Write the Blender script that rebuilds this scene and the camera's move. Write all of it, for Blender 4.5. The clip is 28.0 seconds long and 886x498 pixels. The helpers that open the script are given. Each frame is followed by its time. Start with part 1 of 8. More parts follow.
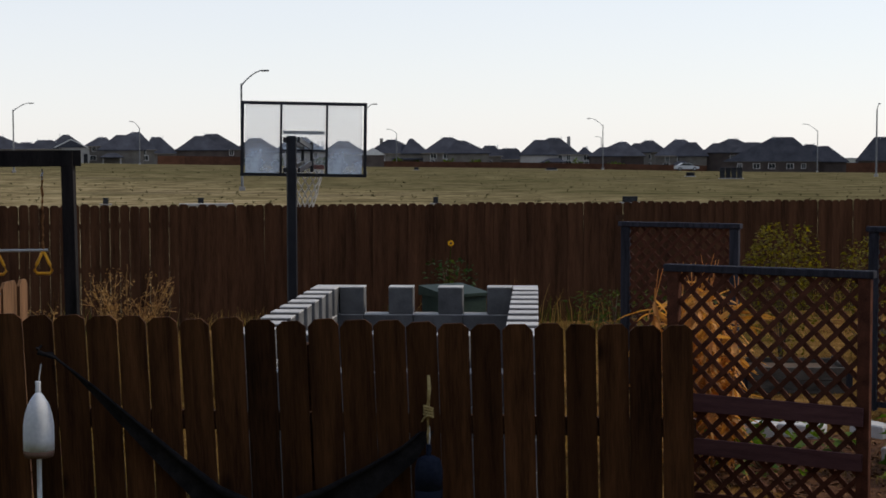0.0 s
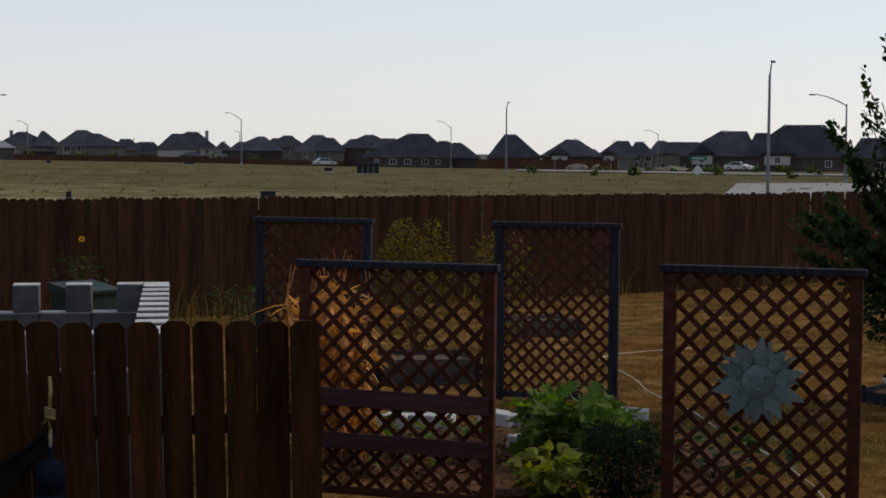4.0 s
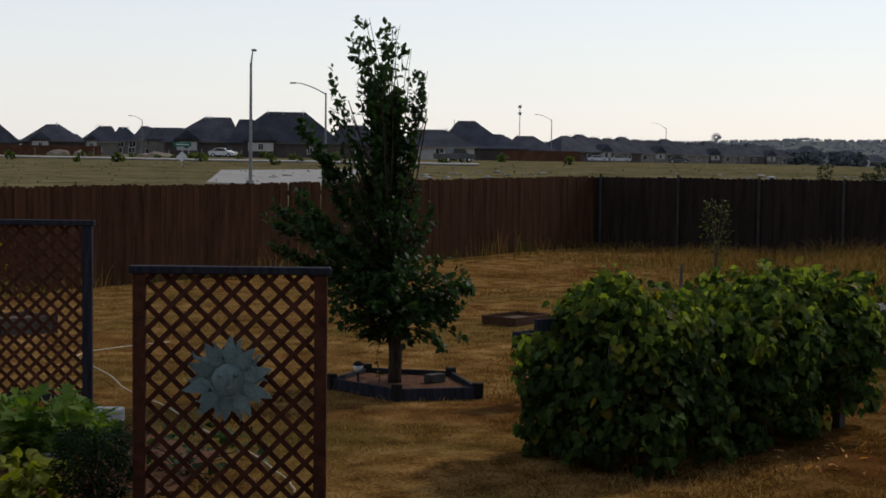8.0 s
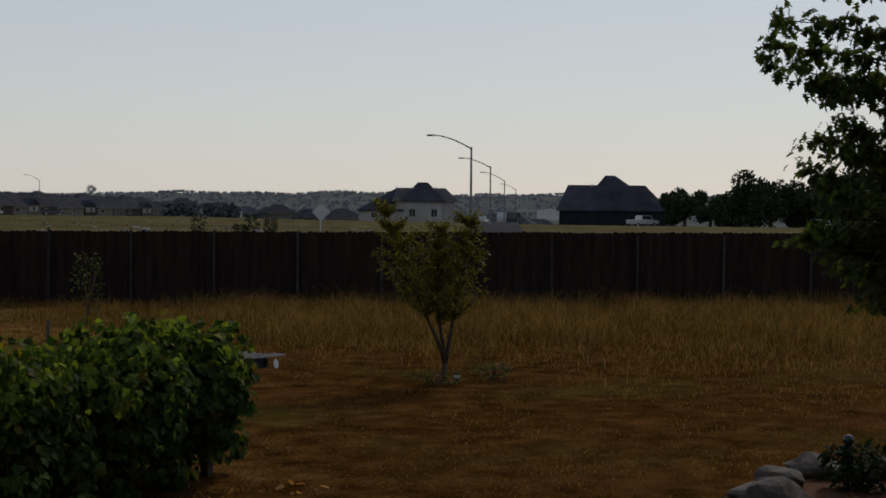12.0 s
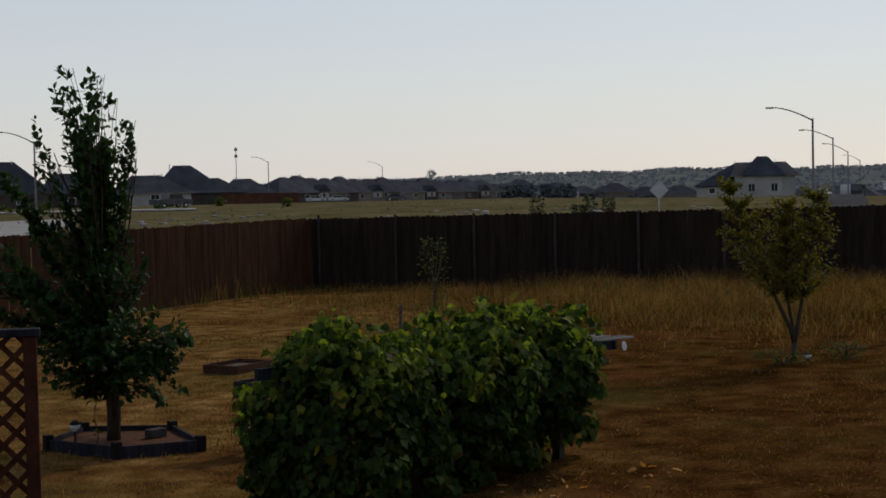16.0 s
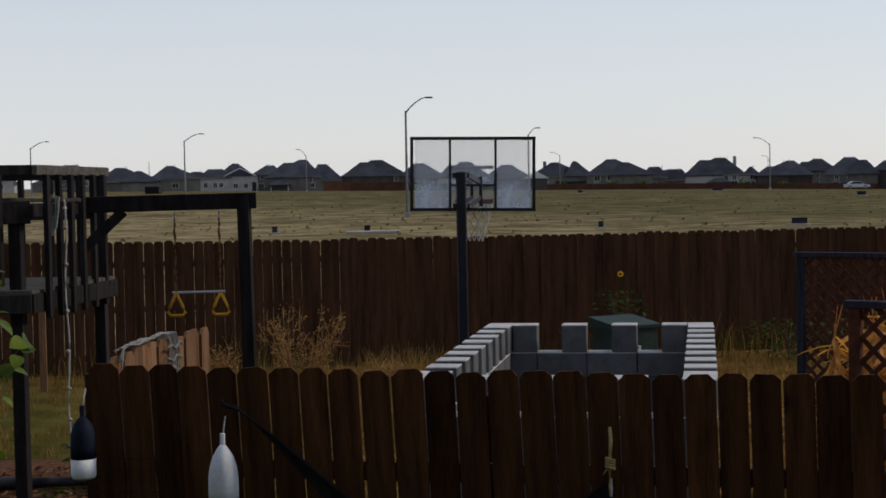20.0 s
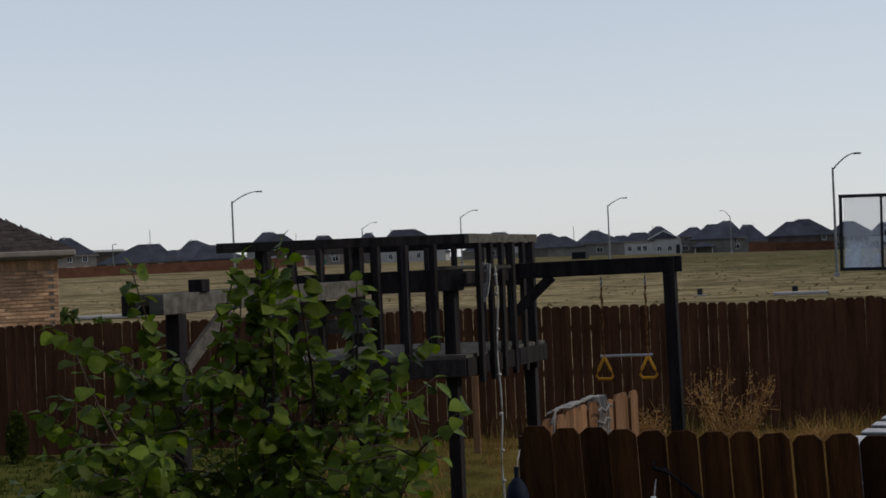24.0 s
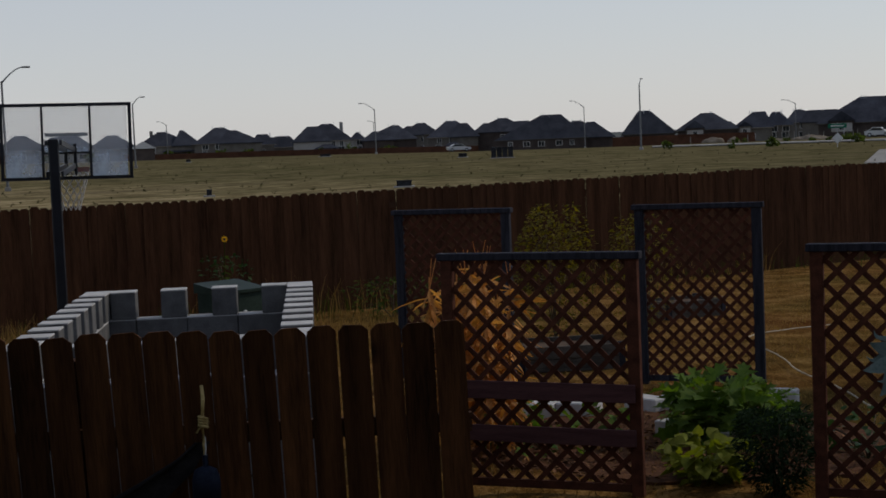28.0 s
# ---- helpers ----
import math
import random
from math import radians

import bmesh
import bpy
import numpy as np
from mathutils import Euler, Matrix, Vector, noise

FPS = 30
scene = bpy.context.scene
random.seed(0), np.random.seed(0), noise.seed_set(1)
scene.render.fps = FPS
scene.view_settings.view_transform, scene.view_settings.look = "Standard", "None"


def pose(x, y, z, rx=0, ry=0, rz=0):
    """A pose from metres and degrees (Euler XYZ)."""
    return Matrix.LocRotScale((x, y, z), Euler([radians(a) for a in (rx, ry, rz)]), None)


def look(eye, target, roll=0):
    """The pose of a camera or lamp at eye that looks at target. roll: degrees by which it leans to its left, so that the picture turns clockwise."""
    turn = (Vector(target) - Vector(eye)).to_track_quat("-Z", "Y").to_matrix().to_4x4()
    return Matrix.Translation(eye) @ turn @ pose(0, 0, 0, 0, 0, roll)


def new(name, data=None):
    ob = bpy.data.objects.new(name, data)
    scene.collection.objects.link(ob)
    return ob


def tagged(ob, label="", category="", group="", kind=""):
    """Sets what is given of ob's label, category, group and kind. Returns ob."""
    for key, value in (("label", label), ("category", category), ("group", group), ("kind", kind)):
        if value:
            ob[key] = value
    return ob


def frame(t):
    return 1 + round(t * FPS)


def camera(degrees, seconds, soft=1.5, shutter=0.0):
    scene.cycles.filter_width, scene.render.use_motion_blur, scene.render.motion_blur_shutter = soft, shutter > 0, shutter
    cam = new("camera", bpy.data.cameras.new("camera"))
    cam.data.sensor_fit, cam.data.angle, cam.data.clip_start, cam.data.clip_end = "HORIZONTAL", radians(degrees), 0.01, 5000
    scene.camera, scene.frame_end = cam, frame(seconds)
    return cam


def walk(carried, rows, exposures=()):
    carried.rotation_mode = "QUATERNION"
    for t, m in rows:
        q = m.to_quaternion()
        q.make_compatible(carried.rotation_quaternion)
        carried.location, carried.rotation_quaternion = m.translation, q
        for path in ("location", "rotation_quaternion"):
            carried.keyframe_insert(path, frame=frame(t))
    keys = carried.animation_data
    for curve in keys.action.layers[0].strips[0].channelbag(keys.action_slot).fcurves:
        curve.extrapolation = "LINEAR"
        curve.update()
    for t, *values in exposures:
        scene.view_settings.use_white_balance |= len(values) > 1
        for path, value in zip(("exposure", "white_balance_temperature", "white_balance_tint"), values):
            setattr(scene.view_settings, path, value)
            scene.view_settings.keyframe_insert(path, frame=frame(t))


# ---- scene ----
# ---- camera ----
ROWS = [  # seconds, place, then turn to the right, upwards and lean in degrees
    (0.0, -0.000, 0.000, 2.646, -0.000, -3.330, -0.100),
    (0.5, 0.003, 0.015, 2.642, 0.125, -2.982, -0.109),
    (1.0, 0.003, 0.033, 2.646, 0.357, -2.980, -0.042),
    (1.5, 0.004, 0.010, 2.643, 1.227, -2.726, -0.069),
    (2.0, 0.005, 0.024, 2.645, 3.897, -2.719, 0.629),
    (2.5, 0.009, 0.050, 2.651, 4.613, -2.566, 0.623),
    (3.0, 0.021, 0.026, 2.654, 7.275, -2.474, 0.456),
    (3.5, 0.040, 0.013, 2.656, 9.838, -2.121, 0.437),
    (4.0, 0.056, 0.008, 2.651, 12.948, -3.486, 0.388),
    (4.5, 0.066, 0.006, 2.668, 15.223, -4.905, 0.829),
    (6.5, 0.101, -0.078, 2.752, 23.207, -3.976, 0.278),
    (7.0, 0.126, -0.072, 2.759, 26.454, -4.099, 0.495),
    (7.5, 0.144, -0.059, 2.761, 28.676, -4.134, 0.629),
    (8.0, 0.164, -0.058, 2.759, 31.304, -3.832, 0.721),
    (8.5, 0.185, -0.059, 2.766, 34.184, -3.660, 0.776),
    (9.0, 0.208, -0.079, 2.787, 38.077, -2.777, 0.352),
    (9.5, 0.243, -0.062, 2.782, 40.462, -1.784, 0.126),
    (10.0, 0.266, -0.058, 2.794, 43.239, -1.427, 0.118),
    (10.5, 0.296, -0.067, 2.774, 46.648, -1.285, 0.149),
    (11.0, 0.287, -0.068, 2.769, 49.290, -1.568, 0.165),
    (11.5, 0.295, -0.087, 2.770, 51.251, -1.546, 0.491),
    (12.0, 0.289, -0.098, 2.769, 53.433, -1.717, 0.590),
    (12.5, 0.295, -0.103, 2.781, 55.801, -1.794, 0.674),
    (13.5, 0.302, -0.075, 2.775, 57.400, -2.650, 0.120),
    (14.5, 0.308, -0.052, 2.772, 52.533, -3.585, -0.519),
    (15.0, 0.317, -0.049, 2.802, 48.392, -4.068, -0.934),
    (15.5, 0.263, -0.049, 2.805, 46.184, -2.966, -1.024),
    (16.0, 0.233, -0.034, 2.806, 41.325, -2.416, -1.207),
    (16.5, 0.209, 0.006, 2.805, 34.845, -2.572, -2.094),
    (17.0, 0.185, 0.045, 2.796, 28.961, -2.353, -2.186),
    (17.5, 0.151, 0.066, 2.787, 22.350, -2.394, -2.117),
    (18.0, 0.122, 0.061, 2.789, 16.844, -3.022, -2.138),
    (18.5, 0.059, 0.041, 2.780, 11.676, -2.945, -1.522),
    (19.0, 0.009, 0.039, 2.778, 4.355, -2.599, -1.198),
    (19.5, -0.026, 0.043, 2.768, -1.156, -2.722, -0.933),
    (20.0, -0.065, 0.044, 2.767, -5.900, -2.445, -1.076),
    (20.5, -0.093, 0.050, 2.767, -10.414, -1.711, -1.226),
    (21.5, -0.075, 0.030, 2.762, -14.000, -1.800, -1.150),
    (22.5, -0.051, 0.009, 2.756, -11.398, -1.884, -1.074),
    (23.0, -0.035, 0.011, 2.757, -9.077, -1.870, -1.140),
    (23.5, -0.039, -0.002, 2.764, -11.437, -1.672, -1.507),
    (24.0, -0.063, -0.016, 2.773, -21.007, 0.280, -2.408),
    (24.5, -0.072, -0.017, 2.774, -24.888, 0.330, -2.459),
    (25.0, -0.063, -0.019, 2.773, -23.372, 0.075, -2.307),
    (25.5, -0.048, 0.009, 2.765, -16.751, -0.332, -1.416),
    (26.0, -0.028, 0.039, 2.767, -10.154, -0.213, -1.329),
    (26.5, -0.019, 0.059, 2.787, -4.580, -0.193, -1.445),
    (27.0, -0.011, 0.010, 2.785, -2.191, -0.060, -1.705),
    (27.5, 0.005, 0.005, 2.767, 0.370, -0.645, -2.018),
    (28.0, 0.048, 0.030, 2.714, 7.968, -4.014, -2.405),
]


def aim(x, y, z, yaw, pitch, lean):
    a, b = radians(yaw), radians(pitch)
    way = Vector((math.sin(a) * math.cos(b), math.cos(a) * math.cos(b), math.sin(b)))
    return look((x, y, z), Vector((x, y, z)) + way, lean)


cam = camera(31.10, 28.0, soft=1.7)

walk(cam, [(r[0], aim(*r[1:])) for r in ROWS],
     exposures=[(0.0, 0.03, 6560, 10), (2.0, -0.08, 6560, 10), (4.0, -0.24, 6500, 10), (7.0, -0.14, 6560, 10), (9.0, -0.22, 6600, 10), (11.0, -0.74, 6620, 10), (14.0, -0.82, 6620, 10), (15.5, -0.60, 6600, 10),
                (18.0, -0.52, 6560, 10), (20.5, -0.28, 6400, 10), (23.0, -0.34, 6320, 9), (25.5, -0.46, 6280, 9), (27.0, -0.60, 6340, 9), (28.0, -0.64, 6440, 10)])

# ---- world and sun ----
SUN_YAW, SUN_UP = 74.0, 38.0
world = bpy.data.worlds.new("hazy_sky")
scene.world = world
world.use_nodes = True
wn, wl = world.node_tree.nodes, world.node_tree.links
sky = wn.new("ShaderNodeTexSky")
sky.sky_type = "NISHITA"
sky.sun_disc = False
sky.sun_elevation, sky.sun_rotation = radians(SUN_UP), radians(SUN_YAW)
sky.altitude, sky.air_density, sky.dust_density, sky.ozone_density = 200, 1.0, 0.4, 2.0
wn["Background"].inputs["Strength"].default_value = 0.140
veil = wn.new("ShaderNodeMix")  # thin even haze over the clear sky
veil.data_type = "RGBA"
veil.inputs["B"].default_value = (6.46, 6.42, 6.76, 1)
up = wn.new("ShaderNodeTexCoord")
height = wn.new("ShaderNodeSeparateXYZ")
haze = wn.new("ShaderNodeMapRange")  # haze thins out towards the zenith
for k, v in zip(("From Min", "From Max", "To Min", "To Max"), (0.03, 0.45, 0.73, 0.30)):
    haze.inputs[k].default_value = v
cirrus = wn.new("ShaderNodeTexNoise")
cirrus.inputs["Scale"].default_value, cirrus.inputs["Detail"].default_value = 2.2, 5.0
stretch = wn.new("ShaderNodeMapping")
stretch.inputs["Scale"].default_value = (1.0, 1.0, 6.0)
wisps = wn.new("ShaderNodeMath")
wisps.operation = "MULTIPLY_ADD"
wisps.inputs[1].default_value, wisps.inputs[2].default_value = 0.10, -0.05
thick = wn.new("ShaderNodeMath")
thick.operation = "ADD"
wl.new(up.outputs["Generated"], height.inputs["Vector"])
wl.new(height.outputs["Z"], haze.inputs["Value"])
wl.new(up.outputs["Generated"], stretch.inputs["Vector"])
wl.new(stretch.outputs["Vector"], cirrus.inputs["Vector"])
wl.new(cirrus.outputs["Fac"], wisps.inputs[0])
wl.new(haze.outputs["Result"], thick.inputs[0])
wl.new(wisps.outputs["Value"], thick.inputs[1])
wl.new(thick.outputs["Value"], veil.inputs["Factor"])
wl.new(sky.outputs["Color"], veil.inputs["A"])
wl.new(veil.outputs["Result"], wn["Background"].inputs["Color"])
sun = new("sun", bpy.data.lights.new("sun", "SUN"))
sun.data.energy, sun.data.angle, sun.data.color = 2.1, radians(4.0), (1.0, 0.88, 0.72)
_a, _b = radians(SUN_YAW), radians(SUN_UP)
SUN_WAY = Vector((math.sin(_a) * math.cos(_b), math.cos(_a) * math.cos(_b), math.sin(_b)))
sun.matrix_world = look(SUN_WAY * 60, (0, 0, 0))



# ---- materials ----
def tint(c, k):
    return tuple(min(1.0, max(0.0, v * k)) for v in c)


def mat(name, dark, light, size=6.0, fine=70.0, stretch=(1, 1, 1), rough=0.8, bump=0.25, metal=0.0, rnd=0.25, island=False,
        glow=0.0, leaf=0.0, world_space=False, streak=0.0, spec=0.06, knots=0.0):
    """A surface with blotches and grain at two sizes, a small relief and a shift of tone from piece to piece."""
    m = bpy.data.materials.new(name)
    m.use_nodes = True
    n, l = m.node_tree.nodes, m.node_tree.links
    b = n["Principled BSDF"]
    co = n.new("ShaderNodeTexCoord")
    mp = n.new("ShaderNodeMapping")
    mp.inputs["Scale"].default_value = stretch
    if world_space:
        geo = n.new("ShaderNodeNewGeometry")
        l.new(geo.outputs["Position"], mp.inputs["Vector"])
    else:
        l.new(co.outputs["Object"], mp.inputs["Vector"])
    if island:
        geo2 = n.new("ShaderNodeNewGeometry")
        chance = geo2.outputs["Random Per Island"]
    else:
        info = n.new("ShaderNodeObjectInfo")
        chance = info.outputs["Random"]
    shift = n.new("ShaderNodeVectorMath")
    shift.operation = "MULTIPLY_ADD"
    l.new(chance, shift.inputs[0])
    shift.inputs[1].default_value = (31.0, 17.0, 23.0)
    l.new(mp.outputs["Vector"], shift.inputs[2])
    big = n.new("ShaderNodeTexNoise")
    big.inputs["Scale"].default_value, big.inputs["Detail"].default_value = size, 4.0
    small = n.new("ShaderNodeTexNoise")
    small.inputs["Scale"].default_value, small.inputs["Detail"].default_value = fine, 3.0
    l.new(shift.outputs["Vector"], big.inputs["Vector"])
    l.new(shift.outputs["Vector"], small.inputs["Vector"])
    add = n.new("ShaderNodeMath")
    add.operation = "MULTIPLY_ADD"
    l.new(small.outputs["Fac"], add.inputs[0])
    add.inputs[1].default_value = 0.55
    l.new(big.outputs["Fac"], add.inputs[2])
    ramp = n.new("ShaderNodeValToRGB")
    ramp.color_ramp.elements[0].position, ramp.color_ramp.elements[1].position = 0.5, 1.02
    ramp.color_ramp.elements[0].color, ramp.color_ramp.elements[1].color = (*dark, 1), (*light, 1)
    l.new(add.outputs["Value"], ramp.inputs["Fac"])
    tone = n.new("ShaderNodeHueSaturation")
    val = n.new("ShaderNodeMapRange")
    val.inputs["To Min"].default_value, val.inputs["To Max"].default_value = 1.0 - rnd, 1.0 + rnd
    l.new(chance, val.inputs["Value"])
    l.new(val.outputs["Result"], tone.inputs["Value"])
    l.new(ramp.outputs["Color"], tone.inputs["Color"])
    if knots:
        eye = n.new("ShaderNodeTexVoronoi")
        eye.inputs["Scale"].default_value = knots
        flat = n.new("ShaderNodeMapping")
        flat.inputs["Scale"].default_value = (1.0, 0.0, 0.55)
        l.new(co.outputs["Object"], flat.inputs["Vector"])
        off = n.new("ShaderNodeVectorMath")
        off.operation = "MULTIPLY_ADD"
        l.new(chance, off.inputs[0])
        off.inputs[1].default_value = (47.0, 0.0, 61.0)
        l.new(flat.outputs["Vector"], off.inputs[2])
        l.new(off.outputs["Vector"], eye.inputs["Vector"])
        ring = n.new("ShaderNodeMapRange")
        ring.inputs["From Min"].default_value, ring.inputs["From Max"].default_value = 0.05, 0.13
        ring.inputs["To Min"].default_value = 0.3
        l.new(eye.outputs["Distance"], ring.inputs["Value"])
        dark_knot = n.new("ShaderNodeMix")
        dark_knot.data_type, dark_knot.blend_type = "RGBA", "MULTIPLY"
        dark_knot.inputs["Factor"].default_value = 1.0
        l.new(tone.outputs["Color"], dark_knot.inputs["A"])
        l.new(ring.outputs["Result"], dark_knot.inputs["B"])
        l.new(dark_knot.outputs["Result"], b.inputs["Base Color"])
    else:
        l.new(tone.outputs["Color"], b.inputs["Base Color"])
    b.inputs["Roughness"].default_value = rough
    b.inputs["Metallic"].default_value = metal
    b.inputs["Specular IOR Level"].default_value = spec
    if bump:
        bp = n.new("ShaderNodeBump")
        bp.inputs["Strength"].default_value, bp.inputs["Distance"].default_value = bump, 0.01
        l.new(add.outputs["Value"], bp.inputs["Height"])
        l.new(bp.outputs["Normal"], b.inputs["Normal"])
    if leaf:
        tr = n.new("ShaderNodeBsdfTranslucent")
        mix = n.new("ShaderNodeMixShader")
        mix.inputs["Fac"].default_value = leaf
        bright = n.new("ShaderNodeHueSaturation")
        bright.inputs["Value"].default_value, bright.inputs["Saturation"].default_value = 1.7, 1.15
        l.new(tone.outputs["Color"], bright.inputs["Color"])
        l.new(bright.outputs["Color"], tr.inputs["Color"])
        l.new(b.outputs["BSDF"], mix.inputs[1])
        l.new(tr.outputs["BSDF"], mix.inputs[2])
        l.new(mix.outputs["Shader"], n["Material Output"].inputs["Surface"])
    if glow:
        b.inputs["Emission Strength"].default_value = glow
        b.inputs["Emission Color"].default_value = (*light, 1)
    return m


def glass_mat(name, colour, haze=0.1, rough=0.05):
    """Clear sheet: mostly see-through, with a little dirt and a real gloss."""
    m = bpy.data.materials.new(name)
    m.use_nodes = True
    n, l = m.node_tree.nodes, m.node_tree.links
    b = n["Principled BSDF"]
    b.inputs["Base Color"].default_value = (*colour, 1)
    b.inputs["Roughness"].default_value = rough
    clear = n.new("ShaderNodeBsdfTransparent")
    mix = n.new("ShaderNodeMixShader")
    mix.inputs["Fac"].default_value = haze
    l.new(clear.outputs["BSDF"], mix.inputs[1])
    l.new(b.outputs["BSDF"], mix.inputs[2])
    l.new(mix.outputs["Shader"], n["Material Output"].inputs["Surface"])
    return m


CEDAR = mat("stained_cedar", (0.023, 0.0097, 0.0042), (0.095, 0.040, 0.0150), 2.2, 16, (9, 9, 0.7), 0.82, 0.35, rnd=0.38, knots=3.2)
CEDAR_FAR = mat("weathered_cedar", (0.024, 0.0108, 0.0056), (0.074, 0.0335, 0.0168), 1.6, 10, (6, 6, 0.6), 0.85, 0.3, rnd=0.15)
# darker copy of the far cedar: the right-hand fence's shade put into colour
CEDAR_SHADED = mat("shaded_cedar", (0.0120, 0.0080, 0.0065), (0.032, 0.0215, 0.0170), 1.6, 10, (6, 6, 0.6), 0.85, 0.3, rnd=0.18)
# lighter cedar: on the fence return it puts sunlight into the colour
CEDAR_LIT = mat("lit_bare_cedar", (0.085, 0.044, 0.022), (0.24, 0.13, 0.068), 2.2, 16, (9, 9, 0.7), 0.85, 0.35, rnd=0.2)
RAIL = mat("fence_rail", (0.03, 0.015, 0.009), (0.084, 0.042, 0.024), 2, 14, (0.7, 9, 9), 0.85)
LATTICE = mat("redwood_lattice", (0.0385, 0.0154, 0.0098), (0.105, 0.0406, 0.0238), 4, 30, (3, 3, 3), 0.85, 0.25, rnd=0.2)
POSTBLUE = mat("dark_stained_post", (0.012, 0.012, 0.016), (0.040, 0.041, 0.052), 3, 24, (8, 8, 0.8), 0.8, 0.3, rnd=0.15)
PLUM = mat("plum_painted_board", (0.0525, 0.024, 0.0255), (0.0975, 0.0488, 0.0488), 3, 20, (0.8, 8, 8), 0.75, 0.25, rnd=0.15)
PLAYWOOD = mat("black_stained_timber", (0.008, 0.0075, 0.0075), (0.031, 0.026, 0.025), 2.5, 18, (6, 6, 0.9), 0.8, 0.3, rnd=0.25)
GREYWOOD = mat("grey_weathered_timber", (0.038, 0.035, 0.030), (0.115, 0.103, 0.088), 2.5, 18, (2, 7, 7), 0.85, 0.3, rnd=0.2)
# one block in two tones: shaded faces dark here, sunlit tops pale next
BLOCK = mat("concrete_block", (0.085, 0.084, 0.084), (0.15, 0.148, 0.147), 9, 120, (1, 1, 1), 0.9, 0.5, rnd=0.10)
PALE_LIT_BLOCK = mat("pale_lit_concrete", (0.34, 0.335, 0.32), (0.52, 0.51, 0.50), 7, 110, (1, 1, 1), 0.9, 0.4, rnd=0.06)
STEEL = mat("black_painted_steel", (0.006, 0.007, 0.010), (0.018, 0.02, 0.026), 6, 60, rough=0.35, bump=0.05, rnd=0.05, spec=0.4)
GALV = mat("galvanised_steel", (0.32, 0.34, 0.36), (0.52, 0.54, 0.56), 5, 40, rough=0.5, metal=0.6, bump=0.05, rnd=0.1)
CONCRETE = mat("pale_concrete", (0.21, 0.20, 0.185), (0.33, 0.32, 0.30), 0.5, 9, rough=0.9, bump=0.1, world_space=True, rnd=0.04)
WHITEBUOY = mat("white_buoy_foam", (0.62, 0.64, 0.66), (0.84, 0.85, 0.86), 7, 60, rough=0.6, bump=0.15, rnd=0.03)
RUSTBAND = mat("brown_band", (0.14, 0.08, 0.06), (0.24, 0.15, 0.11), 8, 60, rough=0.8)
NAVY = mat("navy_buoy_foam", (0.006, 0.009, 0.018), (0.02, 0.026, 0.045), 7, 60, rough=0.6, bump=0.15)
ROPE_Y = mat("straw_rope", (0.24, 0.17, 0.06), (0.46, 0.36, 0.16), 30, 200, rough=0.9, bump=0.4)
ROPE_RUST = mat("rust_brown_rope", (0.13, 0.055, 0.02), (0.28, 0.13, 0.05), 30, 200, rough=0.9, bump=0.4)
ROPE_W = mat("white_rope", (0.24, 0.235, 0.22), (0.44, 0.43, 0.40), 30, 200, rough=0.9, bump=0.4)
NETGREY = mat("grey_net", (0.15, 0.145, 0.135), (0.28, 0.27, 0.25), 20, 150, rough=0.95, bump=0.3)
NETBLACK = mat("black_net", (0.009, 0.0085, 0.009), (0.026, 0.024, 0.025), 20, 120, rough=0.85, bump=0.2)
YELLOW = mat("yellow_plastic", (0.56, 0.235, 0.016), (0.74, 0.35, 0.03), 6, 50, rough=0.45, bump=0.05)
BARWHITE = mat("white_bar", (0.60, 0.60, 0.60), (0.78, 0.78, 0.77), 6, 50, rough=0.4, bump=0.05)
VERDIGRIS = mat("verdigris_metal", (0.095, 0.150, 0.145), (0.22, 0.30, 0.29), 7, 50, rough=0.6, metal=0.25, bump=0.3)
GREENDARK = mat("dark_green_enamel", (0.012, 0.020, 0.016), (0.03, 0.045, 0.036), 3, 40, rough=0.5, bump=0.08)
GREENBOX = mat("green_enamel", (0.018, 0.032, 0.025), (0.040, 0.060, 0.048), 3, 40, rough=0.5, bump=0.08, spec=0.1)
PLASTIC_D = mat("dark_plastic", (0.012, 0.013, 0.015), (0.035, 0.036, 0.04), 6, 50, rough=0.5, bump=0.05)
BRICK = mat("tan_brick", (0.285, 0.160, 0.086), (0.49, 0.315, 0.190), 8, 60, rough=0.9, bump=0.3, rnd=0.34)
MORTAR = mat("mortar", (0.31, 0.27, 0.215), (0.43, 0.38, 0.31), 10, 80, rough=0.95, bump=0.3)
SHINGLE = mat("brown_shingle", (0.022, 0.0178, 0.0168), (0.074, 0.059, 0.054), 4, 22, (1, 1, 1), 0.95, 0.4, rnd=0.15, island=True)
# the blue in this grey is distance haze put into the roof colour
ROOF = mat("hazed_far_shingle", (0.025, 0.027, 0.035), (0.055, 0.059, 0.073), 0.35, 3.0, rough=0.95, bump=0.1, rnd=0.18)
WALL_TAN = mat("tan_masonry", (0.105, 0.095, 0.082), (0.175, 0.160, 0.142), 0.6, 6, rough=0.9, bump=0.1, rnd=0.22)
WALL_RED = mat("red_brick_masonry", (0.044, 0.036, 0.033), (0.084, 0.067, 0.060), 0.6, 6, rough=0.9, bump=0.1, rnd=0.2)
WALL_DARK = mat("slate_siding", (0.014, 0.015, 0.020), (0.026, 0.028, 0.036), 0.6, 6, rough=0.9, bump=0.1, rnd=0.1)
WALL_PALE = mat("pale_siding", (0.26, 0.248, 0.229), (0.36, 0.347, 0.329), 0.6, 6, rough=0.85, bump=0.05, rnd=0.12)
TRIM = mat("white_trim", (0.44, 0.432, 0.416), (0.6, 0.592, 0.576), 3, 30, rough=0.7, bump=0.05, rnd=0.05)
FASCIA = mat("tan_fascia", (0.17, 0.145, 0.115), (0.26, 0.225, 0.185), 3, 30, rough=0.7, bump=0.05)
